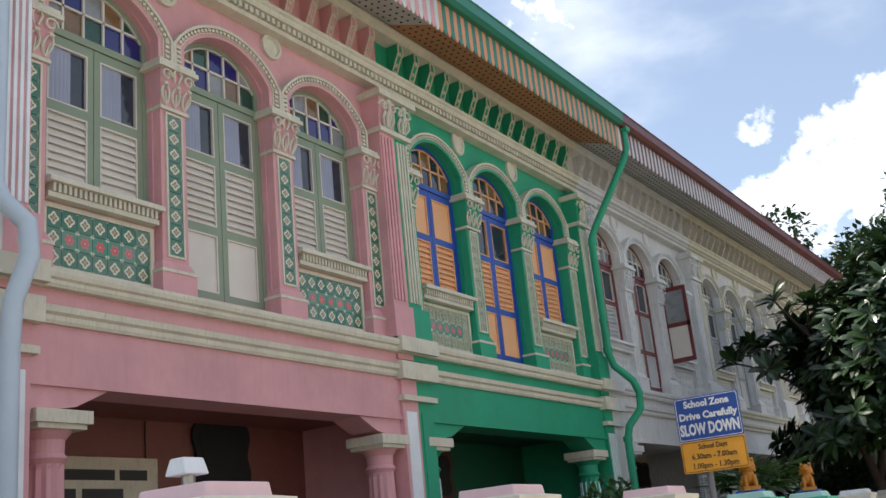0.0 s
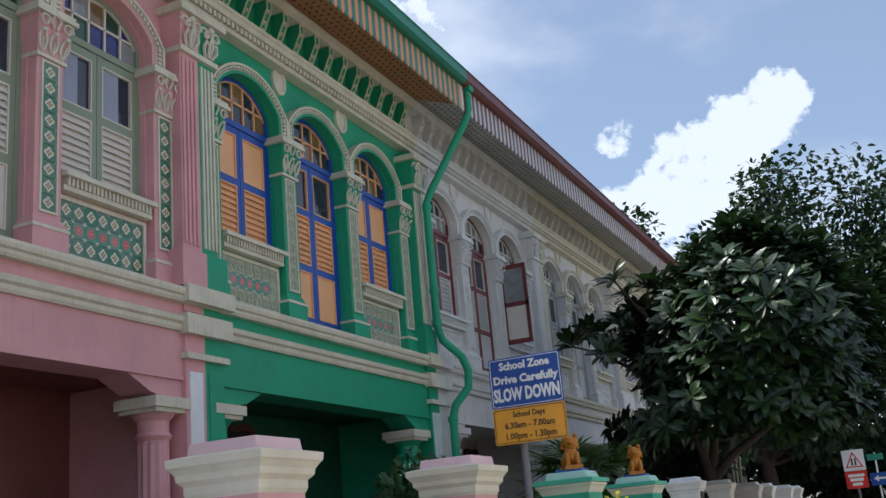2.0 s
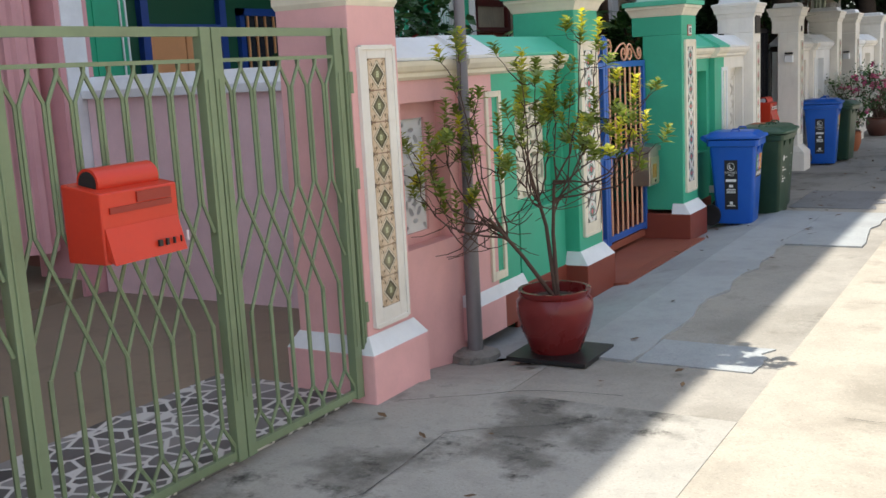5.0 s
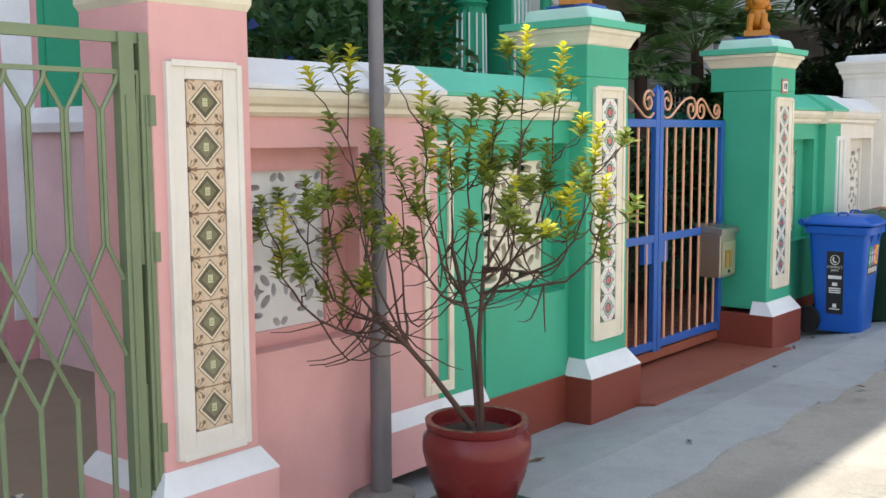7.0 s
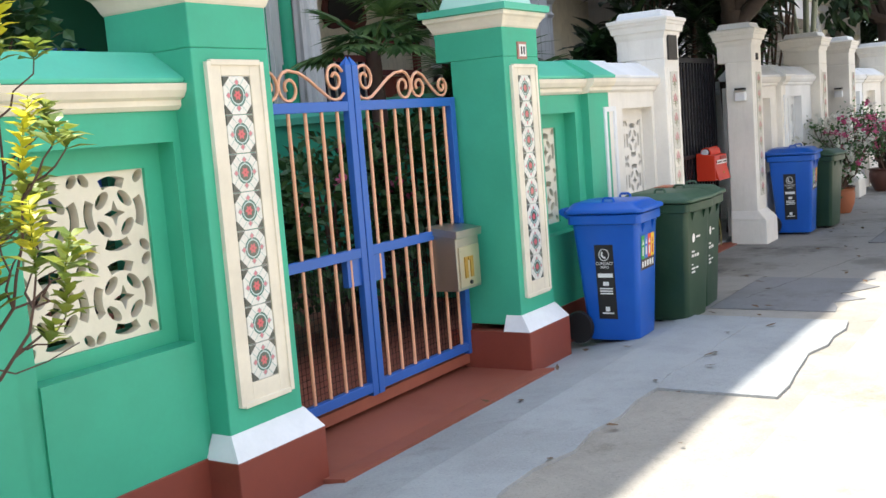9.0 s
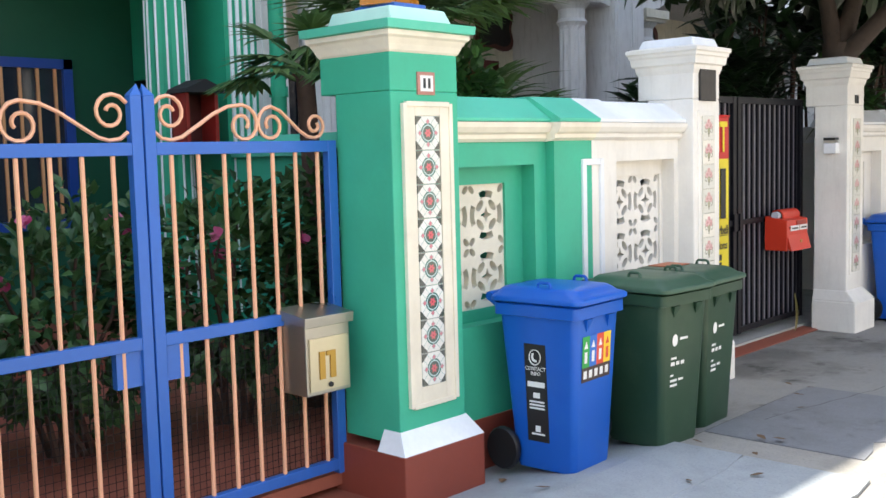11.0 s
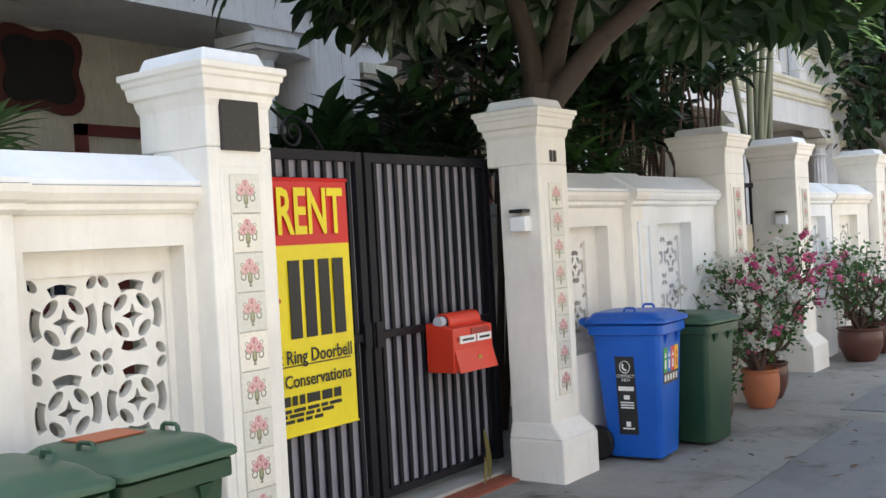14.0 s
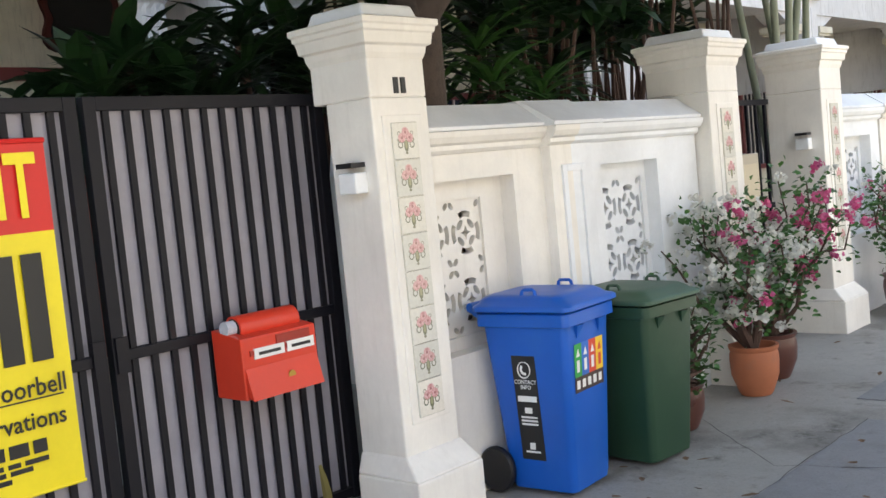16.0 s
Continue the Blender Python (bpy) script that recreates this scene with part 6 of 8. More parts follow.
for txt, z, hgt, mat, wd in (("School Zone", 2.915, .062, WHITE_INK, .43), ("Drive Carefully", 2.805, .062, WHITE_INK, .55), ("SLOW DOWN", 2.682, .10, WHITE_INK, .56),
                             ("School Days", 2.525, .046, BLACK_INK, .27), ("6.30am - 7.00am", 2.44, .05, BLACK_INK, .42), ("1.00pm - 1.30pm", 2.355, .05, BLACK_INK, .42)):
    part("lettering", shifted(lettering(txt, hgt, axis="y", bold=.0035 * hgt / .06 if mat is WHITE_INK else .001, wide=wd), SX, -.069, z), mat, ss)
for z in (2.9, 2.66, 2.5, 2.38):
    part("clamp", Geo().box(-.06, .06, -.062, -.03, z - .015, z + .015), POLE, ss)

# ---------------------------------------------------------------- wheelie bins
BIN_BLUE = surface("blue_bin_plastic", (0.010, 0.10, 0.48), 0.36, (0.03, 0.15, 0.50), 0.4, relief=0.06, grain=200)
BIN_GREEN = surface("dark_green_bin_plastic", (0.022, 0.058, 0.032), 0.42, (0.06, 0.10, 0.06), 0.5, relief=0.06, grain=200)
LID_GREEN = surface("faded_green_lid_plastic", (0.045, 0.095, 0.058), 0.45, (0.09, 0.14, 0.09), 0.5, relief=0.06, grain=200)
ORANGE_PATCH = plain("orange_lid_label", (.42, .10, .03), .5)
LABELS = [plain("green_label", (.03, .33, .06), .4), plain("blue_label", (.03, .15, .55), .4), plain("red_label", (.65, .07, .03), .4), plain("yellow_label", (.85, .55, .03), .4), plain("brown_label", (.06, .035, .03), .4)]


def wheelie_bin(colour, labels):
    """Local: front faces +x, origin at the footprint's centre."""
    blue = colour == "blue"
    body_m, lid_m = (BIN_BLUE, BIN_BLUE) if blue else (BIN_GREEN, LID_GREEN)
    b = thing("wheelie_bin", (0, 0, 0), "blue plastic recycling wheelie bin with stickers on pavement" if blue else "dark green plastic wheelie bin with closed lid", "wheelie bin", "blue wheelie bins" if blue else "green wheelie bins")

    def rr(x0, x1, hw, z, r=.035):
        return [(p + (x0 + x1) / 2, q, z) for p, q in rounded(x1 - x0, 2 * hw, r, 4)]
    part("body", Geo().rings([rr(-.15, .195, .165, 0.02), rr(-.16, .20, .17, .05), rr(-.215, .235, .205, .66), rr(-.22, .24, .208, .72), rr(-.245, .265, .228, .725), rr(-.245, .265, .228, .775), rr(-.235, .255, .22, .78)]), body_m, b, smooth=30)
    for s in (-.1, .1):
        part("rib", Geo().add([(.23, s - .03, .72), (.23, s + .03, .72), (.262, s + .03, .72), (.262, s - .03, .72), (.236, s, .66)], [(0, 3, 2, 1), (3, 4, 2), (0, 4, 3), (1, 2, 4), (0, 1, 4)]), body_m, b)
    lid = part("lid", Geo().rings([rr(-.255, .28, .234, .786, .04), rr(-.262, .288, .24, .79, .045), rr(-.262, .288, .24, .806, .045), rr(-.255, .28, .232, .814, .05), rr(-.245, .25, .215, .82, .05), rr(-.235, .225, .20, .838, .055), rr(-.22, .205, .185, .848, .055), rr(-.19, .165, .155, .853, .05)]), lid_m, b, smooth=45)
    for s in (-.165, .165):
        part("lid_handle", Geo().tube([(-.005, s, .84), (0, s, .866), (.008, s, .873), (.062, s, .873), (.07, s, .866), (.075, s, .84)], [.010, .008, .007, .007, .008, .010], 6), lid_m, lid, smooth=50)
    part("hinge_tab", Geo().tube([(-.285, -.20, .80), (-.285, -.10, .80)], .022, 8), body_m, b, smooth=50)
    part("hinge_tab", Geo().tube([(-.285, .10, .80), (-.285, .20, .80)], .022, 8), body_m, b, smooth=50)
    part("handle_bar", Geo().tube([(-.23, -.19, .76), (-.295, -.19, .80), (-.295, .19, .80), (-.23, .19, .76)], .017, 8), body_m, b, smooth=50)
    part("axle", Geo().tube([(-.205, -.2, .095), (-.205, .2, .095)], .012, 8), BLACK, b)
    for s in (-1, 1):
        wh = part("wheel", Geo().lathe([(.06, -.02), (.093, -.022), (.1, -.01), (.1, .01), (.093, .022), (.06, .02)], 0, 0, 20), BLACK, b, smooth=30)
        wh.matrix_basis = pose(-.205, s * .205, .1, 90, 0, 0)
        part("hub", Geo().lathe([(.058, -.012), (.03, -.018), (.03, .018), (.058, .012)], 0, 0, 14), plain("grey_hub", (.05, .05, .05), .6), wh)
    fx = lambda z: .200 + .037 * (z - .05) / .61 + .0015     # front face
    sy = lambda z: -(.170 + .035 * (z - .05) / .61) - .0015   # side face towards -y
    if blue:
        for k in range(4):
            y0 = -.135 + .066 * k
            st = part("sticker", Geo().add([(fx(.50), y0, .50), (fx(.50), y0 + .066, .50), (fx(.64), y0 + .066, .64), (fx(.64), y0, .64)], [(0, 1, 2, 3)]), LABELS[k], b)
            part("arrow_mark", Geo().add([(fx(.585) + .001, y0 + .015, .585), (fx(.585) + .001, y0 + .05, .585), (fx(.62) + .001, y0 + .033, .62)], [(0, 1, 2)]).add([(fx(.52) + .001, y0 + .02, .52), (fx(.52) + .001, y0 + .045, .52), (fx(.57) + .001, y0 + .045, .57), (fx(.57) + .001, y0 + .02, .57)], [(0, 1, 2, 3)]), WHITE_INK if k != 3 else LABELS[2], st)
        st = part("sticker", Geo().add([(fx(.435), -.135, .435), (fx(.435), .129, .435), (fx(.50), .129, .50), (fx(.50), -.135, .50)], [(0, 1, 2, 3)]), LABELS[4], b)
        for k in range(5):
            part("print_mark", Geo().add([(fx(.45) + .001, -.12 + .05 * k, .45), (fx(.45) + .001, -.09 + .05 * k, .45), (fx(.485) + .001, -.09 + .05 * k, .485), (fx(.485) + .001, -.12 + .05 * k, .485)], [(0, 1, 2, 3)]), WHITE_INK, st)
        st = part("sticker", Geo().add([(-.07, sy(.15), .15), (.06, sy(.15), .15), (.06, sy(.60), .60), (-.07, sy(.60), .60)], [(0, 1, 2, 3)]), BLACK_INK, b, "black contact information sticker")
        lean = pose(0, 0, 0, -3.3, 0, 0)

        def on_side(me, x, z):
            me.transform(Matrix.Translation((x, sy(z) - .002, z)) @ lean)
            return me
        ring = Geo()
        ring.tube([(.034 * math.cos(2 * math.pi * i / 18), 0, .034 * math.sin(2 * math.pi * i / 18)) for i in range(19)], .003, 4)
        ring.tube([(-.012, 0, .018), (-.016, 0, 0), (-.008, 0, -.014), (.010, 0, -.018)], .006, 5)
        part("telephone_mark", on_side(ring.mesh("telephone_mark"), -.005, .54), WHITE_INK, st)
        part("lettering", on_side(lettering("CONTACT", .018, axis="y"), -.005, .487), WHITE_INK, st)
        part("lettering", on_side(lettering("INFO", .018, axis="y"), -.005, .464), WHITE_INK, st)
        for z, w, hh in ((.415, .052, .012), (.365, .02, .012), (.335, .045, .004), (.32, .045, .004), (.305, .045, .004), (.21, .015, .014), (.185, .04, .004)):
            part("text_bar", on_side(Geo().box(-w, w, 0, .001, -hh, hh).mesh("text_bar"), -.005, z), WHITE_INK, st)
    else:
        if not labels:
            return b
        ring = [(.024 * math.cos(2 * math.pi * i / 16) - .085, .55 + .03 * math.sin(2 * math.pi * i / 16)) for i in range(16)]
        part("print_mark", Geo().add([(fx(z), y, z) for y, z in ring], [tuple(range(16))]), WHITE_INK, b, "round white printed mark")
        for z, hh, words in ((.553, .006, (.07,)), (.462, .0055, (.05,)), (.435, .009, (.035, .03, .032)), (.378, .005, (.028,)), (.352, .006, (.06, .045)), (.328, .006, (.062,))):
            y = -.04 if z > .5 else -.115
            for wd in words:
                part("print_mark", Geo().add([(fx(z - hh), y, z - hh), (fx(z - hh), y + wd, z - hh), (fx(z + hh), y + wd, z + hh), (fx(z + hh), y, z + hh)], [(0, 1, 2, 3)]), WHITE_INK, b)
                y += wd + .012
    return b


bin_blue = wheelie_bin("blue", True)
bin_blue.matrix_basis = pose(-3.06, 14.76, -0.042, 0, 0, 3) @ Matrix.Diagonal((.94, .94, 1.05, 1))
bin_green = wheelie_bin("green", True)
bin_green.matrix_basis = pose(-2.93, 15.36, -0.03, 0, 0, -4) @ Matrix.Diagonal((.95, .95, 1.03, 1))
bin_plain = wheelie_bin("green", False)
bin_plain.matrix_basis = pose(-2.80, 5.48, 0, 0, 0, 3) @ Matrix.Diagonal((.95, .95, .98, 1))
for src, x, y, r in ((bin_green, -2.99, 15.83, 3), (bin_blue, -3.16, 19.69, 4), (bin_plain, -3.05, 20.24, -5), (bin_blue, -2.86, 6.06, -4), (bin_blue, -3.0, 27.6, 5)):
    cp_ = copy_thing(src, pose(x, y, fall(x - .1, y), 0, 0, r))
    if y < 8:
        cp_.matrix_basis = pose(x, y, 0, 0, 0, r) @ Matrix.Diagonal((.92, .92, .98, 1))
ob = solid("lid_sticker", Geo().box(-2.985 - .17, -2.99 - .02, 15.73, 15.93, .838, .842), ORANGE_PATCH, "orange warning label on green bin lid", "label")

# ---------------------------------------------------------------- lion statues on the green pillars
LION = surface("ochre_glazed_pottery", (0.50, 0.19, 0.02), 0.3, (0.2, 0.06, 0.01), 0.5, blotch=25)


def lion(y, turn):
    b = Geo()
    b.box(-.10, .10, -.06, .06, 0, .03)
    body = Geo()
    body.ball((-.035, 0, .085), (.055, .05, .055)).ball((.025, 0, .115), (.045, .045, .07)).ball((.05, 0, .20), (.045, .045, .045)).ball((.04, 0, .195), (.05, .056, .055), 9, 6).ball((.09, 0, .19), (.022, .025, .02), 8, 5)
    for s in (-1, 1):
        body.tube([(.05, s * .03, .12), (.068, s * .034, .06), (.07, s * .034, .03), (.092, s * .034, .028)], [.02, .016, .016, .014], 7)
        body.ball((-.04, s * .04, .06), (.045, .02, .035), 8, 5).ball((.02, s * .035, .235), (.012, .01, .018), 6, 4)
        for k in range(5):
            body.ball((.015 + .012 * k, s * (.05 - .004 * k), .16 + .022 * k), .016, 6, 4)
    body.tube([(-.085, 0, .08), (-.11, 0, .13), (-.09, 0, .18), (-.075, 0, .2)], [.012, .014, .02, .012], 7)
    g = Geo()
    g.v, g.f = body.v[:], body.f[:]
    st = solid("lion_statue", g.box(-.10, .10, -.06, .06, 0, .03), LION, "small ochre glazed lion statue on green pillar cap", "statue", "lion statues", smooth=60)
    st.matrix_basis = pose(FACE - .22, y, 2.158, 0, 0, turn) @ Matrix.Diagonal((1.3, 1.45, 1.28, 1))
    return st


for y, t in ((11.73, -60), (14.147, -70)):
    lion(y, t)
    solid("statue_plinth", Geo().box(FACE - .35, FACE - .09, y - .10, y + .10, 2.13, 2.160), GATE_BLUE, "thin dark blue plinth under lion statue", "plinth", bevel=0.003)

# ---------------------------------------------------------------- far garden pillars and walls
for y, half in ((21.93, .20), (23.66, .20), (26.6, .2), (28.4, .2)):
    gate_pillar(y, "white", 7, "far white gate pillars", half)
front_wall(23.87, 24.9, WHITE_COOL, "white front wall with pierced grille and potted plants", (24.1, 24.7), (24.15, 24.65), mould=WHITE_COOL)
front_wall(24.95, 26.38, WHITE, "cream front wall with pierced grille", (25.2, 25.9), (25.25, 25.85), mould=WHITE)
front_wall(28.62, 31.0, WHITE_COOL, "white front wall beside the street corner", (29.2, 29.9), (29.25, 29.85), mould=WHITE_COOL)
gx = thing("metal_gate", (-3.72, 22.79, 0), "narrow dark iron garden gate", "gate")
for k in range(9):
    part("bar", Geo().box(-.01, .01, -.6 + .15 * k - .01, -.6 + .15 * k + .01, .08, 1.75), GATE_DARK, gx)
for z in (.1, .95, 1.72):
    part("rail", Geo().box(-.015, .015, -.65, .65, z, z + .04), GATE_DARK, gx)
bx = thing("letter_box", (-3.55, 22.5, 1.05), "grey steel letter box on the garden gate", "letter box")
part("body", Geo().box(-.1, .1, -.15, .15, 0, .33), STEEL, bx, bevel=0.005)
part("door", Geo().box(.1, .107, -.13, .13, .03, .26), plain("champagne_panel", (.5, .46, .36), .35, .6), bx)

# ---------------------------------------------------------------- down pipes and wires
PIPE_BLUE = plain("pale_blue_pipe_paint", (0.50, 0.58, 0.66), 0.4)
pg = thing("drain_pipe", (-6.6, 15.9, 0), "green painted cast rain pipe with swan neck", "drain pipe")
part("pipe", Geo().tube([(.72, .12, 8.5), (.72, .12, 8.05), (.66, .08, 7.85), (.1, -.2, 6.75), (.02, -.24, 6.55), (.02, -.22, 4.65), (.06, -.16, 4.45), (.25, .05, 4.2), (.30, .12, 4.0), (.28, .12, 3.75), (.1, .0, 3.5), (.06, -.04, 3.3), (.06, -.04, 0)], .06, 12), GREEN_HOUSE, pg, smooth=50)
for z in (6.5, 5.2, 4.7, 3.3, 2.0):
    part("collar", Geo().lathe([(.075, z - .04), (.075, z + .04)], .02 if z > 4 else .06, -.22 if z > 4 else -.04, 12), GREEN_HOUSE, pg)
part("hopper", Geo().taper((.64, .80, .04, .20), 8.35, (.60, .84, .0, .24), 8.6), GREEN_HOUSE, pg)
pb = thing("drain_pipe", (-6.4, 4.86, 0), "pale blue painted rain pipe at the house corner", "drain pipe")
part("pipe", Geo().tube([(-.2, .0, 8.3), (-.2, .0, 4.75), (-.14, .03, 4.6), (.02, .13, 4.4), (.04, .14, 4.15), (0, .04, 3.8), (0, .02, 3.5), (0, .02, 0)], .075, 12), PIPE_BLUE, pb, smooth=50)
lamp = thing("wall_lamp", (-3.52, 3.78, 2.172), "white box flood lamp on top of pink gate pillar", "lamp")
part("bracket", Geo().tube([(0, 0, 0), (0, 0, .07)], .03, 8), STEEL, lamp)
part("housing", Geo().taper((-.075, .06, -.07, .07), .05, (-.05, .035, -.06, .06), .125), WHITE_COOL, lamp, bevel=0.008)

# ---------------------------------------------------------------- hanging street-name board under the pink footway
sb = thing("name_sign", (-8.325, 7.27, 2.78), "old white road name board with unreadable dark lettering", "sign")
part("board", Geo().box(-.02, .02, -.64, .64, -.25, .25), CREAM_OLD, sb, bevel=0.004)
for a, b, z in ((-.55, .1, .08), (.16, .5, .08), (-.55, -.35, -.1), (-.28, .2, -.1)):
    part("text_bar", Geo().box(.02, .024, a, b, z - .05, z + .05), BLACK_INK, sb)
for y in (-.5, .5):
    part("chain", Geo().tube([(0, y, .24), (0, y, .63)], .008, 5), BLACK, sb)
fl = thing("hanging_lantern", (-7.6, 6.1, 2.55), "dark hanging lantern under the footway ceiling", "lantern")
part("cage", Geo().lathe([(.03, .3), (.12, .22), (.13, .05), (.05, 0)], 0, 0, 8), BLACK, fl)
part("chain", Geo().tube([(0, 0, .3), (0, 0, .87)], .006, 5), BLACK, fl)

# ---------------------------------------------------------------- far end of the street: taxi and traffic signs
car = thing("taxi", (-2.3, 45.6, -0.012), "yellow, white and green taxi parked across the street end", "taxi", turn=8)
TAXI_Y, TAXI_W = plain("taxi_yellow_paint", (.75, .55, .03), .25), surface("taxi_white_pattern", (.65, .68, .66), .25, (.1, .35, .25), .6, blotch=6)
prof = [(-2.2, .35), (-2.25, .75), (-2.1, .92), (-1.4, .98), (-.75, 1.42), (.75, 1.45), (1.35, 1.0), (2.1, .88), (2.25, .7), (2.2, .35)]
part("body", Geo().rings([[(p, -.85, q) for p, q in prof], [(p, -.88, q) for p, q in prof], [(p, .88, q) for p, q in prof], [(p, .85, q) for p, q in prof]]), TAXI_W, car, bevel=0.04)
part("roof", Geo().prism([(-1.36, 1.0), (-.78, 1.44), (-.7, 1.475), (.7, 1.495), (.78, 1.46), (1.34, 1.02)], "y", -.884, .884), TAXI_Y, car, bevel=0.02)
part("boot", Geo().prism([(1.3, 1.0), (2.13, .9), (2.27, .7), (2.22, .4), (1.9, .4)], "y", -.885, .885), TAXI_Y, car, bevel=0.02)
for s in (-1, 1):
    part("side_window", Geo().prism([(-1.15, 1.0), (-.7, 1.36), (.65, 1.38), (1.1, 1.03)], "y", s * .875, s * .893), GLASS_DARK, car)
    for x in (-1.4, 1.4):
        wh = part("wheel", Geo().lathe([(.2, -.1), (.31, -.1), (.33, -.06), (.33, .06), (.31, .1), (.2, .1)], 0, 0, 20), BLACK, car, smooth=30)
        wh.matrix_basis = pose(x, s * .82, .33, 90, 0, 0)
        part("rim", Geo().lathe([(.2, -.08), (.06, -.1), (.06, .1), (.2, .08)], 0, 0, 14), STEEL, wh)
    part("tail_light", Geo().box(2.18, 2.27, s * .65 - .15, s * .65 + .15, .68, .8), LABELS[2], car)
part("roof_sign", Geo().box(-.15, .15, -.5, .5, 1.5, 1.66), WHITE_COOL, car, bevel=0.02)
part("windscreen", Geo().add([(-1.36, -.75, 1.03), (-1.36, .75, 1.03), (-.84, .66, 1.42), (-.84, -.66, 1.42)], [(0, 1, 2, 3)]), GLASS_DARK, car)
rs = thing("road_sign", (-2.6, 38.0, 0.45), "white and red school crossing warning sign on pole", "road sign")
part("pole", Geo().lathe([(.04, -.46), (.04, 2.9)], 0, 0, 10), POLE, rs)
part("plate", Geo().box(-.33, .33, -.06, -.05, 2.2, 2.85), WHITE_INK, rs)
part("plate", Geo().box(-.33, .33, -.06, -.05, 1.65, 2.19), RENT_RED, rs)
tri = [(0, 2.79), (-.27, 2.3), (.27, 2.3)]
g = Geo()
for i in range(3):
    (a, b), (c, d) = tri[i], tri[(i + 1) % 3]
    k = lambda p, q: (p * .78, 2.46 + (q - 2.46) * .78)
    g.prism([(a, b), (c, d), k(c, d), k(a, b)], "y", -.07, -.06)
part("border", g, RENT_RED, rs)
for z, w in ((2.05, .24), (1.92, .2), (1.78, .15)):
    part("text_bar", Geo().box(-w, w, -.066, -.06, z - .045, z + .045), WHITE_INK, rs)
part("symbol", Geo().box(-.08, -.03, -.066, -.06, 2.36, 2.58).box(.02, .07, -.066, -.06, 2.36, 2.58), BLACK_INK, rs)
rn = thing("street_sign", (-2.0, 39.0, 0.4), "green street plate and blue arrow sign on slim pole", "street sign")
part("pole", Geo().lathe([(.03, -.41), (.03, 2.8)], 0, 0, 10), WHITE_COOL, rn)
part("plate", Geo().box(-.25, .25, -.05, -.04, 2.55, 2.75), plain("green_plate", (.02, .25, .16), .4), rn)
part("plate", Geo().box(-.25, .4, -.05, -.04, 1.75, 2.15), SIGN_BLUE, rn)
part("arrow", Geo().prism([(-.15, 1.97), (0, 2.07), (0, 2.0), (.3, 2.0), (.3, 1.94), (0, 1.94), (0, 1.87)], "y", -.056, -.05), WHITE_INK, rn)
solid("far_wall", Geo().box(-14, 14, 66, 66.4, -.2, 2.2), surface("far_cream_wall", (.75, .74, .70), .8), "pale wall closing the far end of the street", "wall", kind="structure")


# ---------------------------------------------------------------- planting
def leaf_material(name, colour, tip, rough=0.45, trans=0.25):
    m, nt, bs = nodes_of(name)
    geo = nt.nodes.new("ShaderNodeNewGeometry")
    n = noise_of(nt, geo.outputs["Position"], 3.0)
    c = mixc(nt, geo.outputs["Random Per Island"], colour, tip)
    c = mixc(nt, remap(nt, n, 0.35, 0.7, 0.0, 0.5), c, tuple(x * .5 for x in colour))
    nt.links.new(c, bs.inputs["Base Color"])
    bs.inputs["Roughness"].default_value = rough
    bs.inputs["Specular IOR Level"].default_value = 0.5
    tr = nt.nodes.new("ShaderNodeBsdfTranslucent")
    nt.links.new(c, tr.inputs["Color"])
    mx = nt.nodes.new("ShaderNodeMixShader")
    mx.inputs[0].default_value = trans
    nt.links.new(bs.outputs[0], mx.inputs[1])
    nt.links.new(tr.outputs[0], mx.inputs[2])
    nt.links.new(mx.outputs[0], nt.nodes["Material Output"].inputs["Surface"])
    return m


LEAF_DARK = leaf_material("glossy_dark_leaf", (0.010, 0.026, 0.010), (0.042, 0.088, 0.022), 0.32, 0.14)
LEAF_DEEP = leaf_material("deep_green_garden_leaf", (0.010, 0.030, 0.011), (0.035, 0.085, 0.026), 0.35, 0.15)
LEAF_TREE = leaf_material("broad_tree_leaf", (0.014, 0.036, 0.012), (0.036, 0.08, 0.02), 0.55, 0.2)
LEAF_SHRUB = leaf_material("shrub_leaf", (0.035, 0.10, 0.025), (0.09, 0.22, 0.05), 0.45, 0.3)
LEAF_HEDGE = leaf_material("dark_hedge_leaf", (0.03, 0.085, 0.028), (0.075, 0.17, 0.05), 0.45, 0.25)
LEAF_POT = leaf_material("potted_tree_leaf", (0.15, 0.23, 0.04), (0.40, 0.45, 0.07), 0.4, 0.4)
LEAF_NEW = leaf_material("young_yellow_leaf", (0.60, 0.62, 0.05), (0.85, 0.75, 0.06), 0.45, 0.4)
LEAF_PALM = leaf_material("palm_leaf", (0.07, 0.15, 0.045), (0.20, 0.32, 0.11), 0.38, 0.3)
PETAL_PINK = leaf_material("magenta_bract", (0.62, 0.07, 0.24), (0.78, 0.22, 0.40), 0.5, 0.4)
PETAL_WHITE = leaf_material("white_bract", (0.72, 0.72, 0.68), (0.80, 0.80, 0.74), 0.5, 0.4)
BARK = surface("grey_brown_bark", (0.066, 0.049, 0.04), 0.85, (0.022, 0.019, 0.017), 0.85, blotch=9, grain=40, relief=0.8, depth=0.01)
TWIG = surface("dark_twig_bark", (0.085, 0.05, 0.038), 0.8, (0.03, 0.02, 0.02), 0.5, blotch=20)
SOIL = surface("dark_potting_soil", (0.04, 0.03, 0.022), 0.95, (0.1, 0.08, 0.06), 0.5, blotch=40)


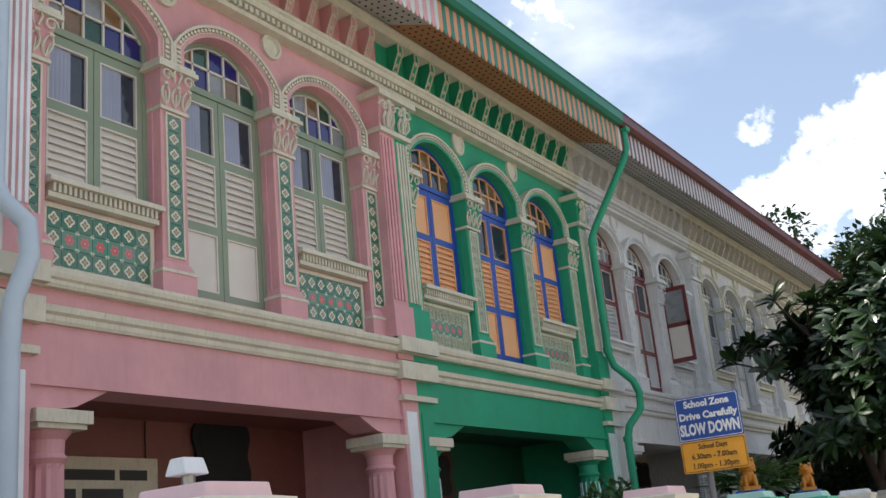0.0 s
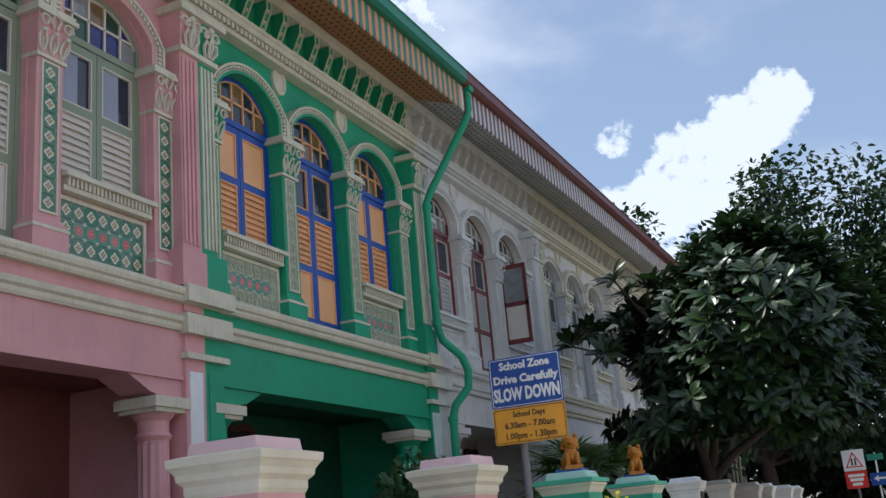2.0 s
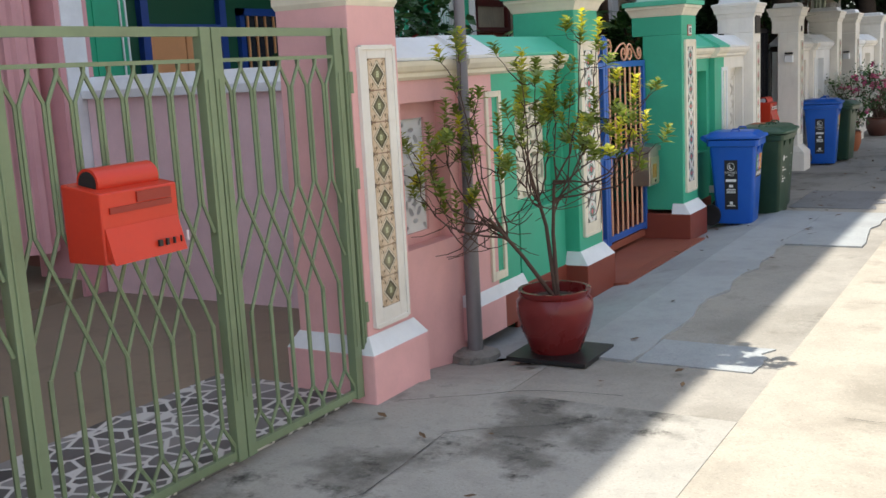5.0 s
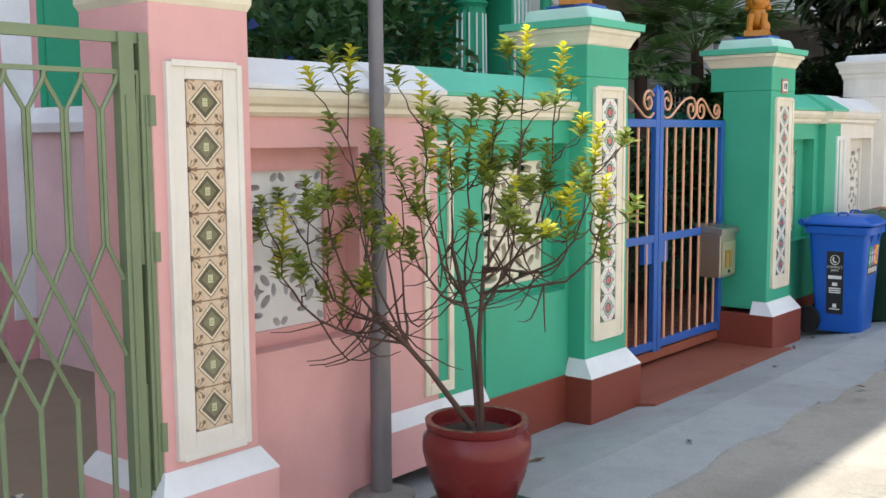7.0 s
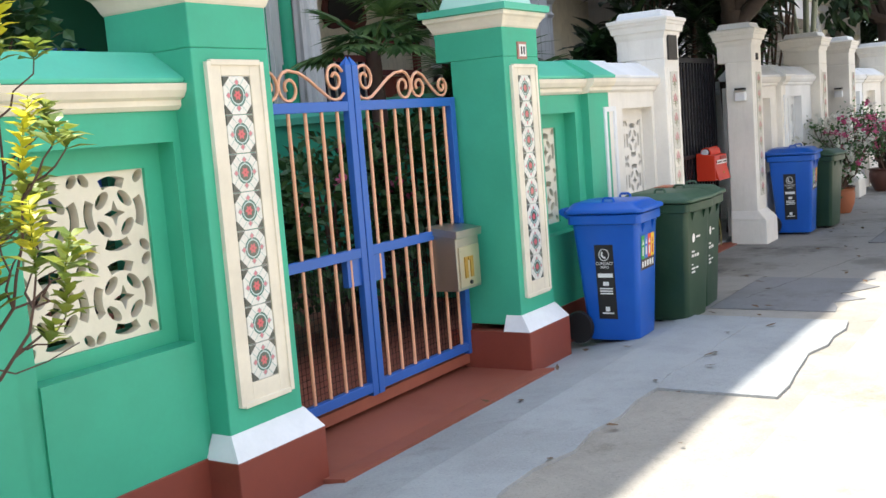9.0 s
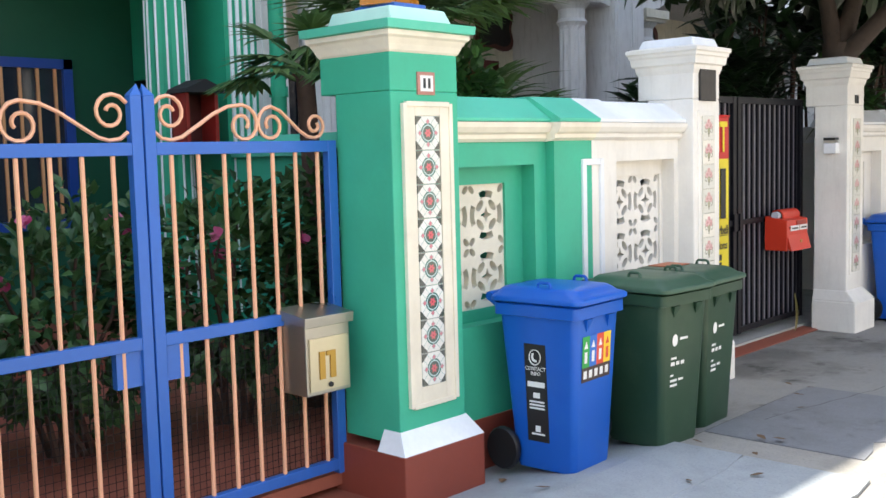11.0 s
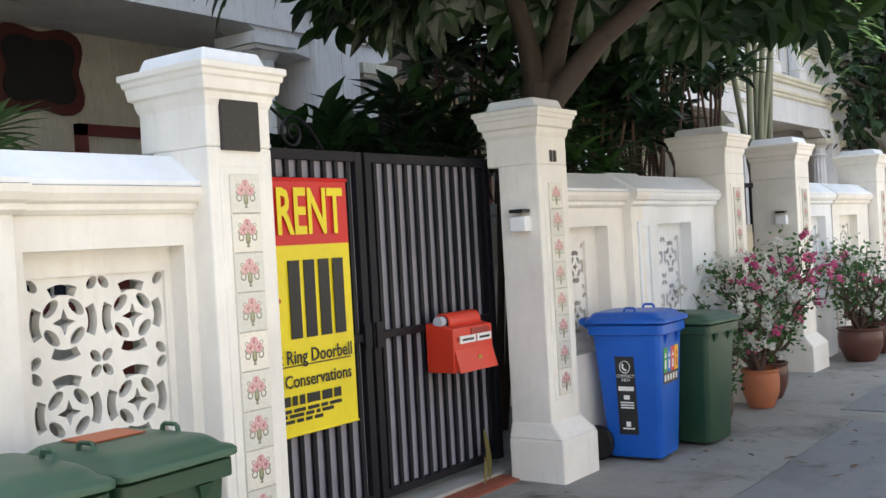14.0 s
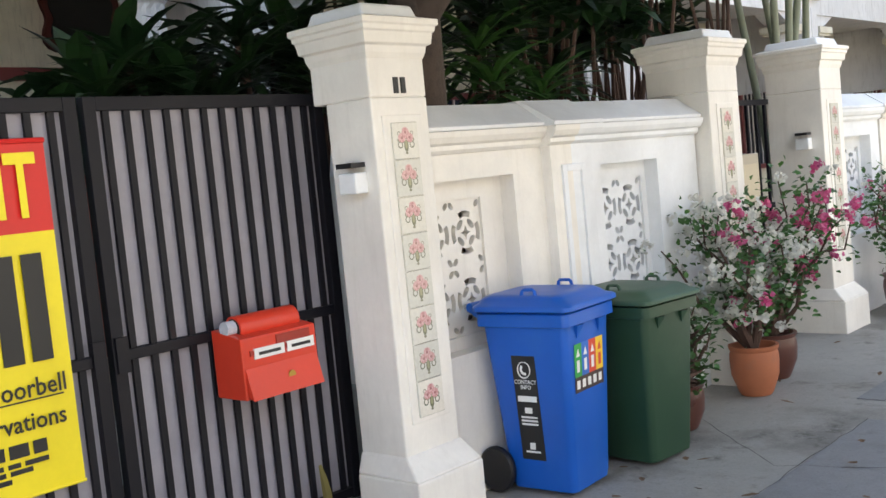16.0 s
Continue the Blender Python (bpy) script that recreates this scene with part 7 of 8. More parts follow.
def leaf(g, base, direction, normal, length, width, droop=0.25, steps=3, paddle=False):
    d = Vector(direction).normalized()
    n = Vector(normal)
    n = (n - d * n.dot(d))
    n = n.normalized() if n.length > 1e-4 else d.orthogonal().normalized()
    s = d.cross(n)
    b = Vector(base)
    rows = []
    for i in range(steps + 1):
        t = i / steps
        c = b + d * (length * t) - n * (droop * length * t * t)
        w = width * (0.22 + 1.2 * math.sin(math.pi * min(1, t * 0.86 + .07))) * .5 if i < steps else 0.0
        if paddle:
            w = width * .62 * math.sin(math.pi * min(1.0, .04 + .96 * t) ** 1.7) ** .8 if i < steps else 0.0
        rows.append((c, w))
    vs, fs = [], []
    for c, w in rows[:-1]:
        vs += [tuple(c - s * w + n * w * .25), tuple(c), tuple(c + s * w + n * w * .25)]
    vs.append(tuple(rows[-1][0]))
    for i in range(steps - 1):
        k = i * 3
        fs += [(k, k + 1, k + 4, k + 3), (k + 1, k + 2, k + 5, k + 4)]
    k = (steps - 1) * 3
    e = len(vs) - 1
    fs += [(k, k + 1, e), (k + 1, k + 2, e)]
    g.add(vs, fs)


def raw_part(name, g, mat, parent, label="", kind="", smooth=False):
    me = bpy.data.meshes.new(name)
    me.from_pydata(g.v, [], g.f)
    if smooth:
        me.polygons.foreach_set("use_smooth", [True] * len(me.polygons))
    return part(name, me, mat, parent, label, kind=kind)


def rand_dir(rnd, zmin=-1.0):
    while True:
        v = Vector((rnd.uniform(-1, 1), rnd.uniform(-1, 1), rnd.uniform(-1, 1)))
        if 0.05 < v.length <= 1 and v.z / v.length >= zmin:
            return v.normalized()


def limb_path(rnd, a, b, wob, n=6):
    a, b = Vector(a), Vector(b)
    return [a.lerp(b, i / n) + Vector((rnd.uniform(-wob, wob), rnd.uniform(-wob, wob), rnd.uniform(-wob, wob))) * (1 if 0 < i < n else 0) for i in range(n + 1)]


def rosette(g, rnd, c, axis, n, length, width, droop=0.2):
    ax = Vector(axis).normalized()
    u = ax.orthogonal().normalized()
    v = ax.cross(u)
    for i in range(n):
        an = 2.4 * i + rnd.uniform(-.3, .3)
        up = rnd.uniform(0.05, 0.85)
        d = (u * math.cos(an) + v * math.sin(an)) * (1 - up * .55) + ax * up
        leaf(g, Vector(c) + ax * rnd.uniform(-.05, .03), d, ax, length * rnd.uniform(.7, 1.1), width * rnd.uniform(.8, 1.15), droop, 6 if length > .2 else 3, length > .2)


def frangipani(x, y):
    """A spreading garden tree: a short trunk, three stout limbs that fork twice, and rosettes of long glossy leaves."""
    rnd = random.Random(11)
    tr = thing("tree", (x, y, 0), "spreading dark-leaved garden tree with stout grey limbs", "tree")
    part("trunk", Geo().tube([(0, 0, 0), (.02, .0, .8), (-.02, .02, 1.6), (.0, 0, 2.1), (.0, .0, 2.34)], [.16, .13, .115, .12, .12], 12), BARK, tr, smooth=60)
    crown = Geo()
    mains = [[(0, 0, 2.22), (-.10, .02, 2.7), (-.22, -.05, 3.2), (-.55, -.25, 3.9)], [(.02, .02, 2.25), (.10, .18, 2.8), (.12, .5, 3.4), (.3, .9, 4.1)], [(.04, 0, 2.2), (.42, .06, 2.58), (.95, .08, 2.9), (1.5, .3, 3.4)]]
    tips = []
    for line in mains:
        part("limb", Geo().tube(line, [.088, .068, .058, .05], 9), BARK, tr, smooth=60)
        root = Vector(line[-1])
        lead = (root - Vector(line[-2])).normalized()
        for j in range(5):
            d = (lead * .5 + rand_dir(rnd, -.1) * .9 + Vector((0, 0, .25))).normalized()
            e = root + d * rnd.uniform(.7, 1.2)
            sub = Geo().tube(limb_path(rnd, root, e, .06, 4), [.05, .045, .04, .034, .028], 6)
            for q in range(4):
                f = e + (d * .5 + rand_dir(rnd, -.2) * .8) * rnd.uniform(.4, .9)
                sub.tube(limb_path(rnd, e, f, .04, 3), [.026, .023, .02, .017], 5)
                tips.append((f, (f - e).normalized() * .6 + Vector((0, 0, .5))))
            part("branch", sub, BARK, tr, smooth=60, kind="stuff")
    for c, ax in tips:
        rosette(crown, rnd, c, ax, 17, .40, .10, .25)
    # the outer dome of rosettes, and the shaded ones within
    for k in range(900):
        a = rand_dir(rnd, -.85)
        q = rnd.uniform(.86, 1.05) if k < 560 else rnd.uniform(.4, .85)
        q *= 1 + .10 * math.sin(4 * a.x + 1) + .09 * math.sin(5 * a.y + 3 * a.z)
        c = Vector((1.0 + a.x * 1.95 * q, .25 + a.y * 2.25 * q, 4.3 + a.z * (1.75 if a.z > 0 else 1.6) * q))
        if c.z < 2.95 + .25 * math.sin(3 * c.x + 2 * c.y):
            continue
        rosette(crown, rnd, c, Vector((a.x * .6, a.y * .6, max(a.z, 0) + .45)), 14, .40, .105, .30)
    # the drooping skirt under the dome
    for k in range(210):
        an, q = rnd.uniform(0, 2 * math.pi), rnd.uniform(.5, 1.0)
        c = Vector((.65 + 2.15 * q * math.cos(an), .0 + 2.4 * q * math.sin(an), 2.92 + .40 * rnd.random() + .10 * math.sin(3 * an)))
        rosette(crown, rnd, c, Vector((math.cos(an) * .7, math.sin(an) * .7, .45)), 13, .33, .10, .42)
    raw_part("crown", crown, LEAF_DARK, tr, "rosettes of long glossy dark leaves", "stuff")
    fl = Geo()
    for _ in range(7):
        a = rand_dir(rnd, 0)
        c = Vector((.7 + a.x * 2.0, .35 + a.y * 2.0, 4.4 + a.z * 1.7))
        for k in range(6):
            rosette(fl, rnd, c + rand_dir(rnd) * .07, rand_dir(rnd, 0), 5, .05, .035, 0)
    raw_part("flower", fl, PETAL_WHITE, tr, "small white flower clusters", "stuff")
    return tr


frangipani(-3.70, 19.62)


def broad_tree(x, y, h, r, seed, leaves=7000):
    rnd = random.Random(seed)
    tr = thing("tree", (x, y, -.05), "tall broad-crowned street tree with dense green foliage", "tree", "tall trees behind the street")
    part("trunk", Geo().tube([(0, 0, 0), (.1, .05, h * .2), (-.1, .1, h * .45)], [.35, .28, .22], 10), BARK, tr, smooth=60)
    crown, lim = Geo(), Geo()
    blobs = []
    for k in range(26):
        a = rand_dir(rnd, -.45)
        c = Vector((a.x * r * .75, a.y * r * .75, h * .62 + a.z * h * .30))
        blobs.append((c, rnd.uniform(.24, .40) * r))
        lim.tube(limb_path(rnd, (0, 0, h * .4), c, .25, 5), [.14, .12, .1, .07, .05, .03], 6)
    part("limb", lim, BARK, tr, kind="stuff")
    for _ in range(leaves):
        c, br = rnd.choice(blobs)
        a = rand_dir(rnd)
        p = c + a * br * rnd.uniform(.55, 1.05)
        d = (a + rand_dir(rnd) * .9 + Vector((0, 0, -.2)))
        leaf(crown, p, d, Vector((0, 0, 1)) + rand_dir(rnd) * .5, rnd.uniform(.22, .38), rnd.uniform(.12, .19), .2, 2)
    raw_part("crown", crown, LEAF_TREE, tr, "dense crown of small green leaves", "stuff")
    return tr


for k, (x, y, h, r) in enumerate(((-9.5, 46, 15.2, 5.0), (-3.5, 50, 17.6, 5.5), (2.5, 50, 14.6, 5.2), (-14, 52, 15, 5.5), (8.0, 54, 13, 5.0), (-5.5, 40, 8.5, 3.6), (-1.2, 58, 9, 4.5), (4.5, 44, 7.5, 3.2), (-6.5, 50, 5.0, 3.4), (-1.5, 49, 5.0, 3.4), (3.5, 51, 5.2, 3.6), (-11, 44, 6.0, 3.6), (-9.5, 46.5, 12.6, 4.2), (-6.0, 47.5, 14.2, 4.6))):
    broad_tree(x, y, h, r, 40 + k, 9000 if h > 12 else 6000)


def shrub(x, y, z, rx, ry, rz, seed, mat=None, n=700, size=.085, name="shrub", label="leafy green garden shrub behind the front wall", flowers=None):
    rnd = random.Random(seed)
    s = thing(name, (x, y, 0), label, "shrub", "garden shrubs")
    st, g = Geo(), Geo()
    for k in range(7):
        a = rand_dir(rnd, .3)
        st.tube(limb_path(rnd, (rnd.uniform(-.1, .1), rnd.uniform(-.1, .1), 0), (a.x * rx * .7, a.y * ry * .7, z + a.z * rz * .6), .06, 4), [.02, .016, .013, .01, .007], 5)
    part("stem", st, TWIG, s, kind="stuff")
    for _ in range(n):
        a = rand_dir(rnd)
        q = rnd.uniform(.45, 1.0) ** .5 * (1 + .18 * math.sin(5 * a.x + seed) + .15 * math.sin(7 * a.y))
        p = Vector((a.x * rx * q, a.y * ry * q, max(.1, z + a.z * rz * q)))
        leaf(g, p, a + rand_dir(rnd) * .8, Vector((0, 0, 1)) + rand_dir(rnd) * .6, size * rnd.uniform(.7, 1.3), size * .5 * rnd.uniform(.8, 1.2), .2, 2)
    raw_part("foliage", g, mat or LEAF_SHRUB, s, kind="stuff")
    if flowers:
        f = Geo()
        for _ in range(flowers):
            a = rand_dir(rnd, 0)
            rosette(f, rnd, (a.x * rx, a.y * ry, z + a.z * rz), a, 6, .05, .04, 0)
        raw_part("flower", f, PETAL_PINK, s, "small red flowers", kind="stuff")
    return s


for i, (x, y, z, rx, ry, rz, n) in enumerate(((-4.9, 13.2, .75, .45, .6, .55, 1500), (-4.8, 14.1, .8, .5, .6, .55, 1500), (-4.7, 14.85, 1.0, .45, .5, .5, 1400), (-5.3, 12.3, .6, .5, .6, .5, 1000), (-4.30, 15.45, 1.74, .3, .30, .34, 1100), (-4.75, 10.85, 1.75, .5, .35, .55, 1500), (-4.8, 11.5, 1.8, .5, .4, .55, 1500))):
    shrub(x, y, z, rx, ry, rz, 60 + i, n=n, flowers=8 if i < 2 else None, mat=LEAF_SHRUB if i == 4 else LEAF_HEDGE, name="hedge_shrub" if i < 4 else "shrub", label="dense clipped green shrub behind the blue gate" if i < 4 else "leafy green shrub above the front wall")


def big_leaf_shrub(x, y, z, r, seed, n=90, size=.34, mat=None, label="dark broad-leaved garden plant above the gate"):
    rnd = random.Random(seed)
    s = thing("garden_plant", (x, y, 0), label, "plant", "garden plants")
    g, st = Geo(), Geo()
    for k in range(9):
        a = rand_dir(rnd, .2)
        c = Vector((a.x * r * .6, a.y * r * .8, z + a.z * r * .45))
        st.tube(limb_path(rnd, (0, 0, 0), c, .07, 4), [.03, .026, .02, .016, .012], 5)
        for j in range(n // 9):
            d = rand_dir(rnd, -.25)
            b = c + rand_dir(rnd) * r * .35
            leaf(g, b, d, Vector((0, 0, 1)), size * rnd.uniform(.6, 1.2), size * .26, .35)
    part("stem", st, TWIG, s, kind="stuff")
    raw_part("foliage", g, mat or LEAF_DEEP, s, kind="stuff")
    return s


for i, (x, y, z, r, n) in enumerate(((-4.6, 18.6, 1.75, .5, 170), (-4.9, 19.6, 1.95, .6, 190), (-4.2, 21.4, 2.3, .6, 230), (-4.4, 22.4, 2.2, .55, 200), (-4.6, 21.9, 2.9, .6, 200), (-5.2, 22.4, 2.5, .7, 180), (-4.9, 23.4, 2.3, .6, 150), (-5.2, 20.9, 2.7, .7, 190), (-4.35, 22.7, 2.75, .65, 190), (-4.3, 23.7, 2.75, .65, 170))):
    big_leaf_shrub(x, y, z, r, 80 + i, n)


def strap_plant(x, y, heads, seed, size=.40, mat=None, label="dark strap-leaved garden plant behind the gate"):
    """Canes that each end in a fountain of long narrow leaves. heads: (dx, dy, z)."""
    rnd = random.Random(seed)
    s = thing("strap_plant", (x, y, 0), label, "plant", "strap-leaved garden plants")
    g = Geo()
    for dx, dy, z in heads:
        part("cane", Geo().tube(limb_path(rnd, (dx * .3, dy * .3, 0), (dx, dy, z), .03, 4), [.03, .027, .024, .022, .02], 7), TWIG, s, smooth=60)
        for k in range(34):
            an, up = 2.4 * k, 1.25 - 1.5 * k / 34
            d = Vector((math.cos(an), math.sin(an), up)).normalized()
            leaf(g, (dx, dy, z - .10 * k / 34), d, (0, 0, 1), size * rnd.uniform(.75, 1.1), size * .10, .42 + .2 * rnd.random(), 4)
    raw_part("foliage", g, mat or LEAF_DEEP, s, kind="stuff")
    return s


strap_plant(-4.35, 18.35, ((0, 0, 1.92), (-.25, .3, 2.1), (.05, .5, 1.85), (-.3, -.25, 1.8)), 90)
strap_plant(-4.4, 19.15, ((0, 0, 2.05), (-.3, .2, 2.25), (.1, .4, 1.95), (-.35, -.2, 2.1)), 91)
strap_plant(-4.35, 19.8, ((.15, .1, 2.35), (0, .55, 2.1)), 92, .45)
strap_plant(-3.98, 20.35, ((.05, .1, 1.92), (.12, .45, 1.86), (-.2, .3, 2.15)), 93, .42, LEAF_SHRUB, "bright green strap-leaved plant leaning over the wall")
strap_plant(-4.3, 21.0, ((0, 0, 2.2), (.1, .4, 2.0)), 94)


def fan_palm(x, y, z, seed, fronds=13, size=.55, label="fan palm with pointed green fronds behind the wall"):
    rnd = random.Random(seed)
    s = thing("palm", (x, y, 0), label, "palm", "garden palms")
    part("trunk", Geo().tube([(0, 0, 0), (.03, .02, z * .5), (0, 0, z)], [.07, .06, .055], 9), TWIG, s, smooth=60)
    g = Geo()
    for k in range(fronds):
        an, up = 2.4 * k + rnd.uniform(-.2, .2), rnd.uniform(-.15, .95)
        d = Vector((math.cos(an), math.sin(an), up)).normalized()
        L = size * rnd.uniform(.6, 1.0)
        base = Vector((0, 0, z)) + d * L
        g.tube([(0, 0, z - .05), tuple(Vector((0, 0, z)) + d * L * .5 + Vector((0, 0, .03))), tuple(base)], [.009, .008, .006], 5)
        side = d.cross(Vector((0, 0, 1))).normalized()
        for j in range(15):
            a2 = (j - 7) / 7 * 1.45
            dd = d * math.cos(a2) + side * math.sin(a2) + Vector((0, 0, -.12))
            leaf(g, base, dd, Vector((0, 0, 1)), size * rnd.uniform(.75, 1.0) * (1 - .2 * abs(a2) / 1.4), .04, .22)
    raw_part("frond", g, LEAF_PALM, s, kind="stuff")
    return s


fan_palm(-4.62, 15.42, 2.22, 5, 30, .58)
fan_palm(-4.45, 16.05, 1.60, 6, 12, .36)
fan_palm(-4.75, 14.65, 1.95, 7, 14, .36)
fan_palm(-5.2, 16.5, 1.75, 8, 10, .40)
strap_plant(-4.45, 16.05, ((0, 0, 1.85), (.1, .35, 1.62), (-.2, -.25, 1.7)), 95, .42, LEAF_PALM, "grey-green spiky agave behind the white wall")
dg_ = Geo()
rnd = random.Random(8)
for k in range(26):
    leaf(dg_, (-4.36 + rnd.uniform(-.04, .04), 15.66 + rnd.uniform(-.05, .05), 2.03 + rnd.uniform(-.05, .03)), (rnd.uniform(-.25, .25), rnd.uniform(-.25, .25), -1), rand_dir(rnd), rnd.uniform(.28, .42), .03, .1)
raw_part("dried_fronds", dg_, surface("dry_straw", (.36, .23, .12), .8, (.2, .12, .05), .6, blotch=40), None)
tagged(bpy.data.objects["dried_fronds"], "hanging brown dried palm fronds under the crown", "plant", kind="stuff")

# slim pale cane stems behind the far wall
CANE = surface("pale_green_cane", (.22, .24, .17), .6, (.12, .12, .09), .5)
cn = thing("cane_palm", (-4.25, 25.2, 0), "clump of slim pale palm canes behind the wall", "palm")
rnd = random.Random(21)
tops = []
for k in range(7):
    a = (rnd.uniform(-.15, .15), rnd.uniform(-.45, .45))
    b = (a[0] + rnd.uniform(-.4, .35), a[1] + rnd.uniform(-.7, .7))
    part("cane", Geo().tube([(a[0], a[1], 0), (a[0] * .5 + b[0] * .5, (a[1] + b[1]) / 2, 1.9), (b[0], b[1], 3.6)], [.04, .036, .03], 8), CANE, cn, smooth=60)
    tops.append((b[0], b[1], 3.6))
g = Geo()
for tx, ty, tz in tops:
    for k in range(5):
        an = rnd.uniform(0, 6.28)
        d = Vector((math.cos(an), math.sin(an), rnd.uniform(.3, 1.1))).normalized()
        for j in range(14):
            q = Vector((tx, ty, tz)) + d * (.1 * j) - Vector((0, 0, .006 * j * j))
            sd = d.cross(Vector((0, 0, 1))).normalized()
            for s in (-1, 1):
                leaf(g, q, sd * s + d * .6 - Vector((0, 0, .2)), Vector((0, 0, 1)), .34, .035, .3, 2)
raw_part("frond", g, LEAF_PALM, cn, kind="stuff")

# ---------------------------------------------------------------- potted plants on the pavement
POT_RED = surface("glazed_maroon_pot", (0.16, 0.018, 0.018), 0.25, (0.09, 0.015, 0.015), 0.5, relief=0.05)
POT_TERRA = surface("terracotta_pot", (0.38, 0.13, 0.06), 0.7, (0.25, 0.12, 0.08), 0.5, blotch=6)
POT_BROWN = surface("brown_glazed_pot", (0.10, 0.04, 0.03), 0.35, (0.05, 0.03, 0.025), 0.5)


def pot(parent, r, h, mat, bulge=1.12):
    part("pot", Geo().rings([[(q * math.cos(2 * math.pi * i / 28), q * math.sin(2 * math.pi * i / 28), z) for i in range(28)] for q, z in
                             ((r * .66, 0.0), (r * .74, h * .06), (r * 1.0, h * .40), (r * bulge, h * .68), (r * bulge * .985, h * .82), (r * .98, h * .90), (r * 1.04, h * .93), (r * 1.06, h), (r * .93, h), (r * .9, h * .86))]), mat, parent, smooth=50)
    part("soil", Geo().lathe([(r * .92, h * .84), (r * .5, h * .885), (.01, h * .89)], 0, 0, 16), SOIL, parent)


def potted_tree(x, y):
    rnd = random.Random(31)
    p = thing("potted_tree", (x, y, .014), "thin-stemmed potted tree with yellow-tipped leaves in maroon pot", "potted tree")
    part("saucer", Geo().box(-.2, .26, -.22, .2, -.012, .012), BLACK, p)
    pot(p, .19, .36, POT_RED)
    R = Vector((.78, .625, 0))          # broad side of the crown
    N = Vector((-.625, .78, 0))
    Z = Vector((0, 0, 1))
    # three stems: (line of (along, up)), then the leaders that spring from each stem's top
    stems = [([(0, .30), (-.18, .56), (-.36, .78)], [(-.47, 1.60), (-.37, 1.32), (-.56, 1.28), (-.64, 1.12), (-.45, 1.15), (-.28, 1.2), (-.6, .92), (-.52, .74), (-.72, 1.0)]),
             ([(.02, .30), (.01, .66), (.03, .95)], [(.18, 1.66), (.32, 1.62), (.42, 1.30), (.45, 1.14), (.33, 1.06), (.07, 1.42), (.17, 1.34), (.28, 1.22), (.12, 1.15)]),
             ([(.01, .30), (-.02, .7), (-.09, 1.0)], [(-.19, 1.48), (-.10, 1.40), (-.02, 1.45), (-.14, 1.22), (.03, 1.25), (-.2, 1.15)])]
    sprays, bare = [], Geo()
    for line, leaders in stems:
        side = rnd.uniform(-.05, .05)
        pts = [R * a + N * side * i + Z * z for i, (a, z) in enumerate(line)]
        part("stem", Geo().tube(pts, [.0135, .0105, .008], 7), TWIG, p, smooth=60)
        br = Geo()
        for j, (a, z) in enumerate(leaders):
            start = pts[1].lerp(pts[2], rnd.uniform(.25, 1.0))
            end = R * a + N * rnd.uniform(-.26, .26) + Z * z
            bow = (R * (end - start).dot(R) + N * (end - start).dot(N)) * .28 - Z * .05
            path = [start.lerp(end, q / 7) + bow * math.sin(math.pi * q / 7) + rand_dir(rnd) * (.012 if 0 < q < 7 else 0) for q in range(8)]
            br.tube(path, [.0062, .0056, .005, .0045, .004, .0035, .003, .0024], 5)
            sprays.append((path[-1], path[-1] - path[-2], rnd.uniform(.13, .22), a > .3 or j % 4 == 0))
            for _ in range(4):
                q0 = path[rnd.randint(4, 7)]
                e = q0 + R * rnd.uniform(-.13, .13) + N * rnd.uniform(-.15, .15) + Z * rnd.uniform(.0, .18)
                tw = limb_path(rnd, q0, e, .014, 4)
                br.tube(tw, [.0034, .003, .0026, .0022, .0018], 4)
                sprays.append((e, tw[-1] - tw[-2], rnd.uniform(.05, .10), rnd.random() < .14))
            for _ in range(2):
                q0 = path[rnd.randint(1, 3)]
                e = q0 + R * rnd.uniform(-.3, .3) + N * rnd.uniform(-.2, .2) - Z * rnd.uniform(-.08, .20)
                mid = q0.lerp(e, .5) - Z * rnd.uniform(.02, .08)
                bare.tube([q0, q0.lerp(mid, .5) - Z * .015, mid, mid.lerp(e, .5) - Z * .008, e], [.0036, .0032, .0028, .0024, .0018], 4)
        part("branch", br, TWIG, p, kind="stuff")
    part("bare_twig", bare, TWIG, p, kind="stuff")
    g, gy = Geo(), Geo()
    for c, along, L, young in sprays:
        d = (Vector(along).normalized() * .5 + Z * .9 + rand_dir(rnd) * .15).normalized()
        u = d.orthogonal().normalized()
        v = d.cross(u)
        n = int(L * 130) + 6
        g.tube([c, c + d * L], [.0018, .001], 4)
        for i in range(n):
            an = 2.4 * i
            dd = u * math.cos(an) + v * math.sin(an) + d * rnd.uniform(.25, .9)
            leaf(gy if young and i > n * .3 else g, c + d * L * (i / n), dd, d, rnd.uniform(.042, .068) * (1.15 - .4 * i / n), rnd.uniform(.017, .026), .2, 2)
    raw_part("foliage", g, LEAF_POT, p, kind="stuff")
    raw_part("young_foliage", gy, LEAF_NEW, p, "bright yellow-green young leaves", kind="stuff")
    return p


potted_tree(-2.80, 9.92)


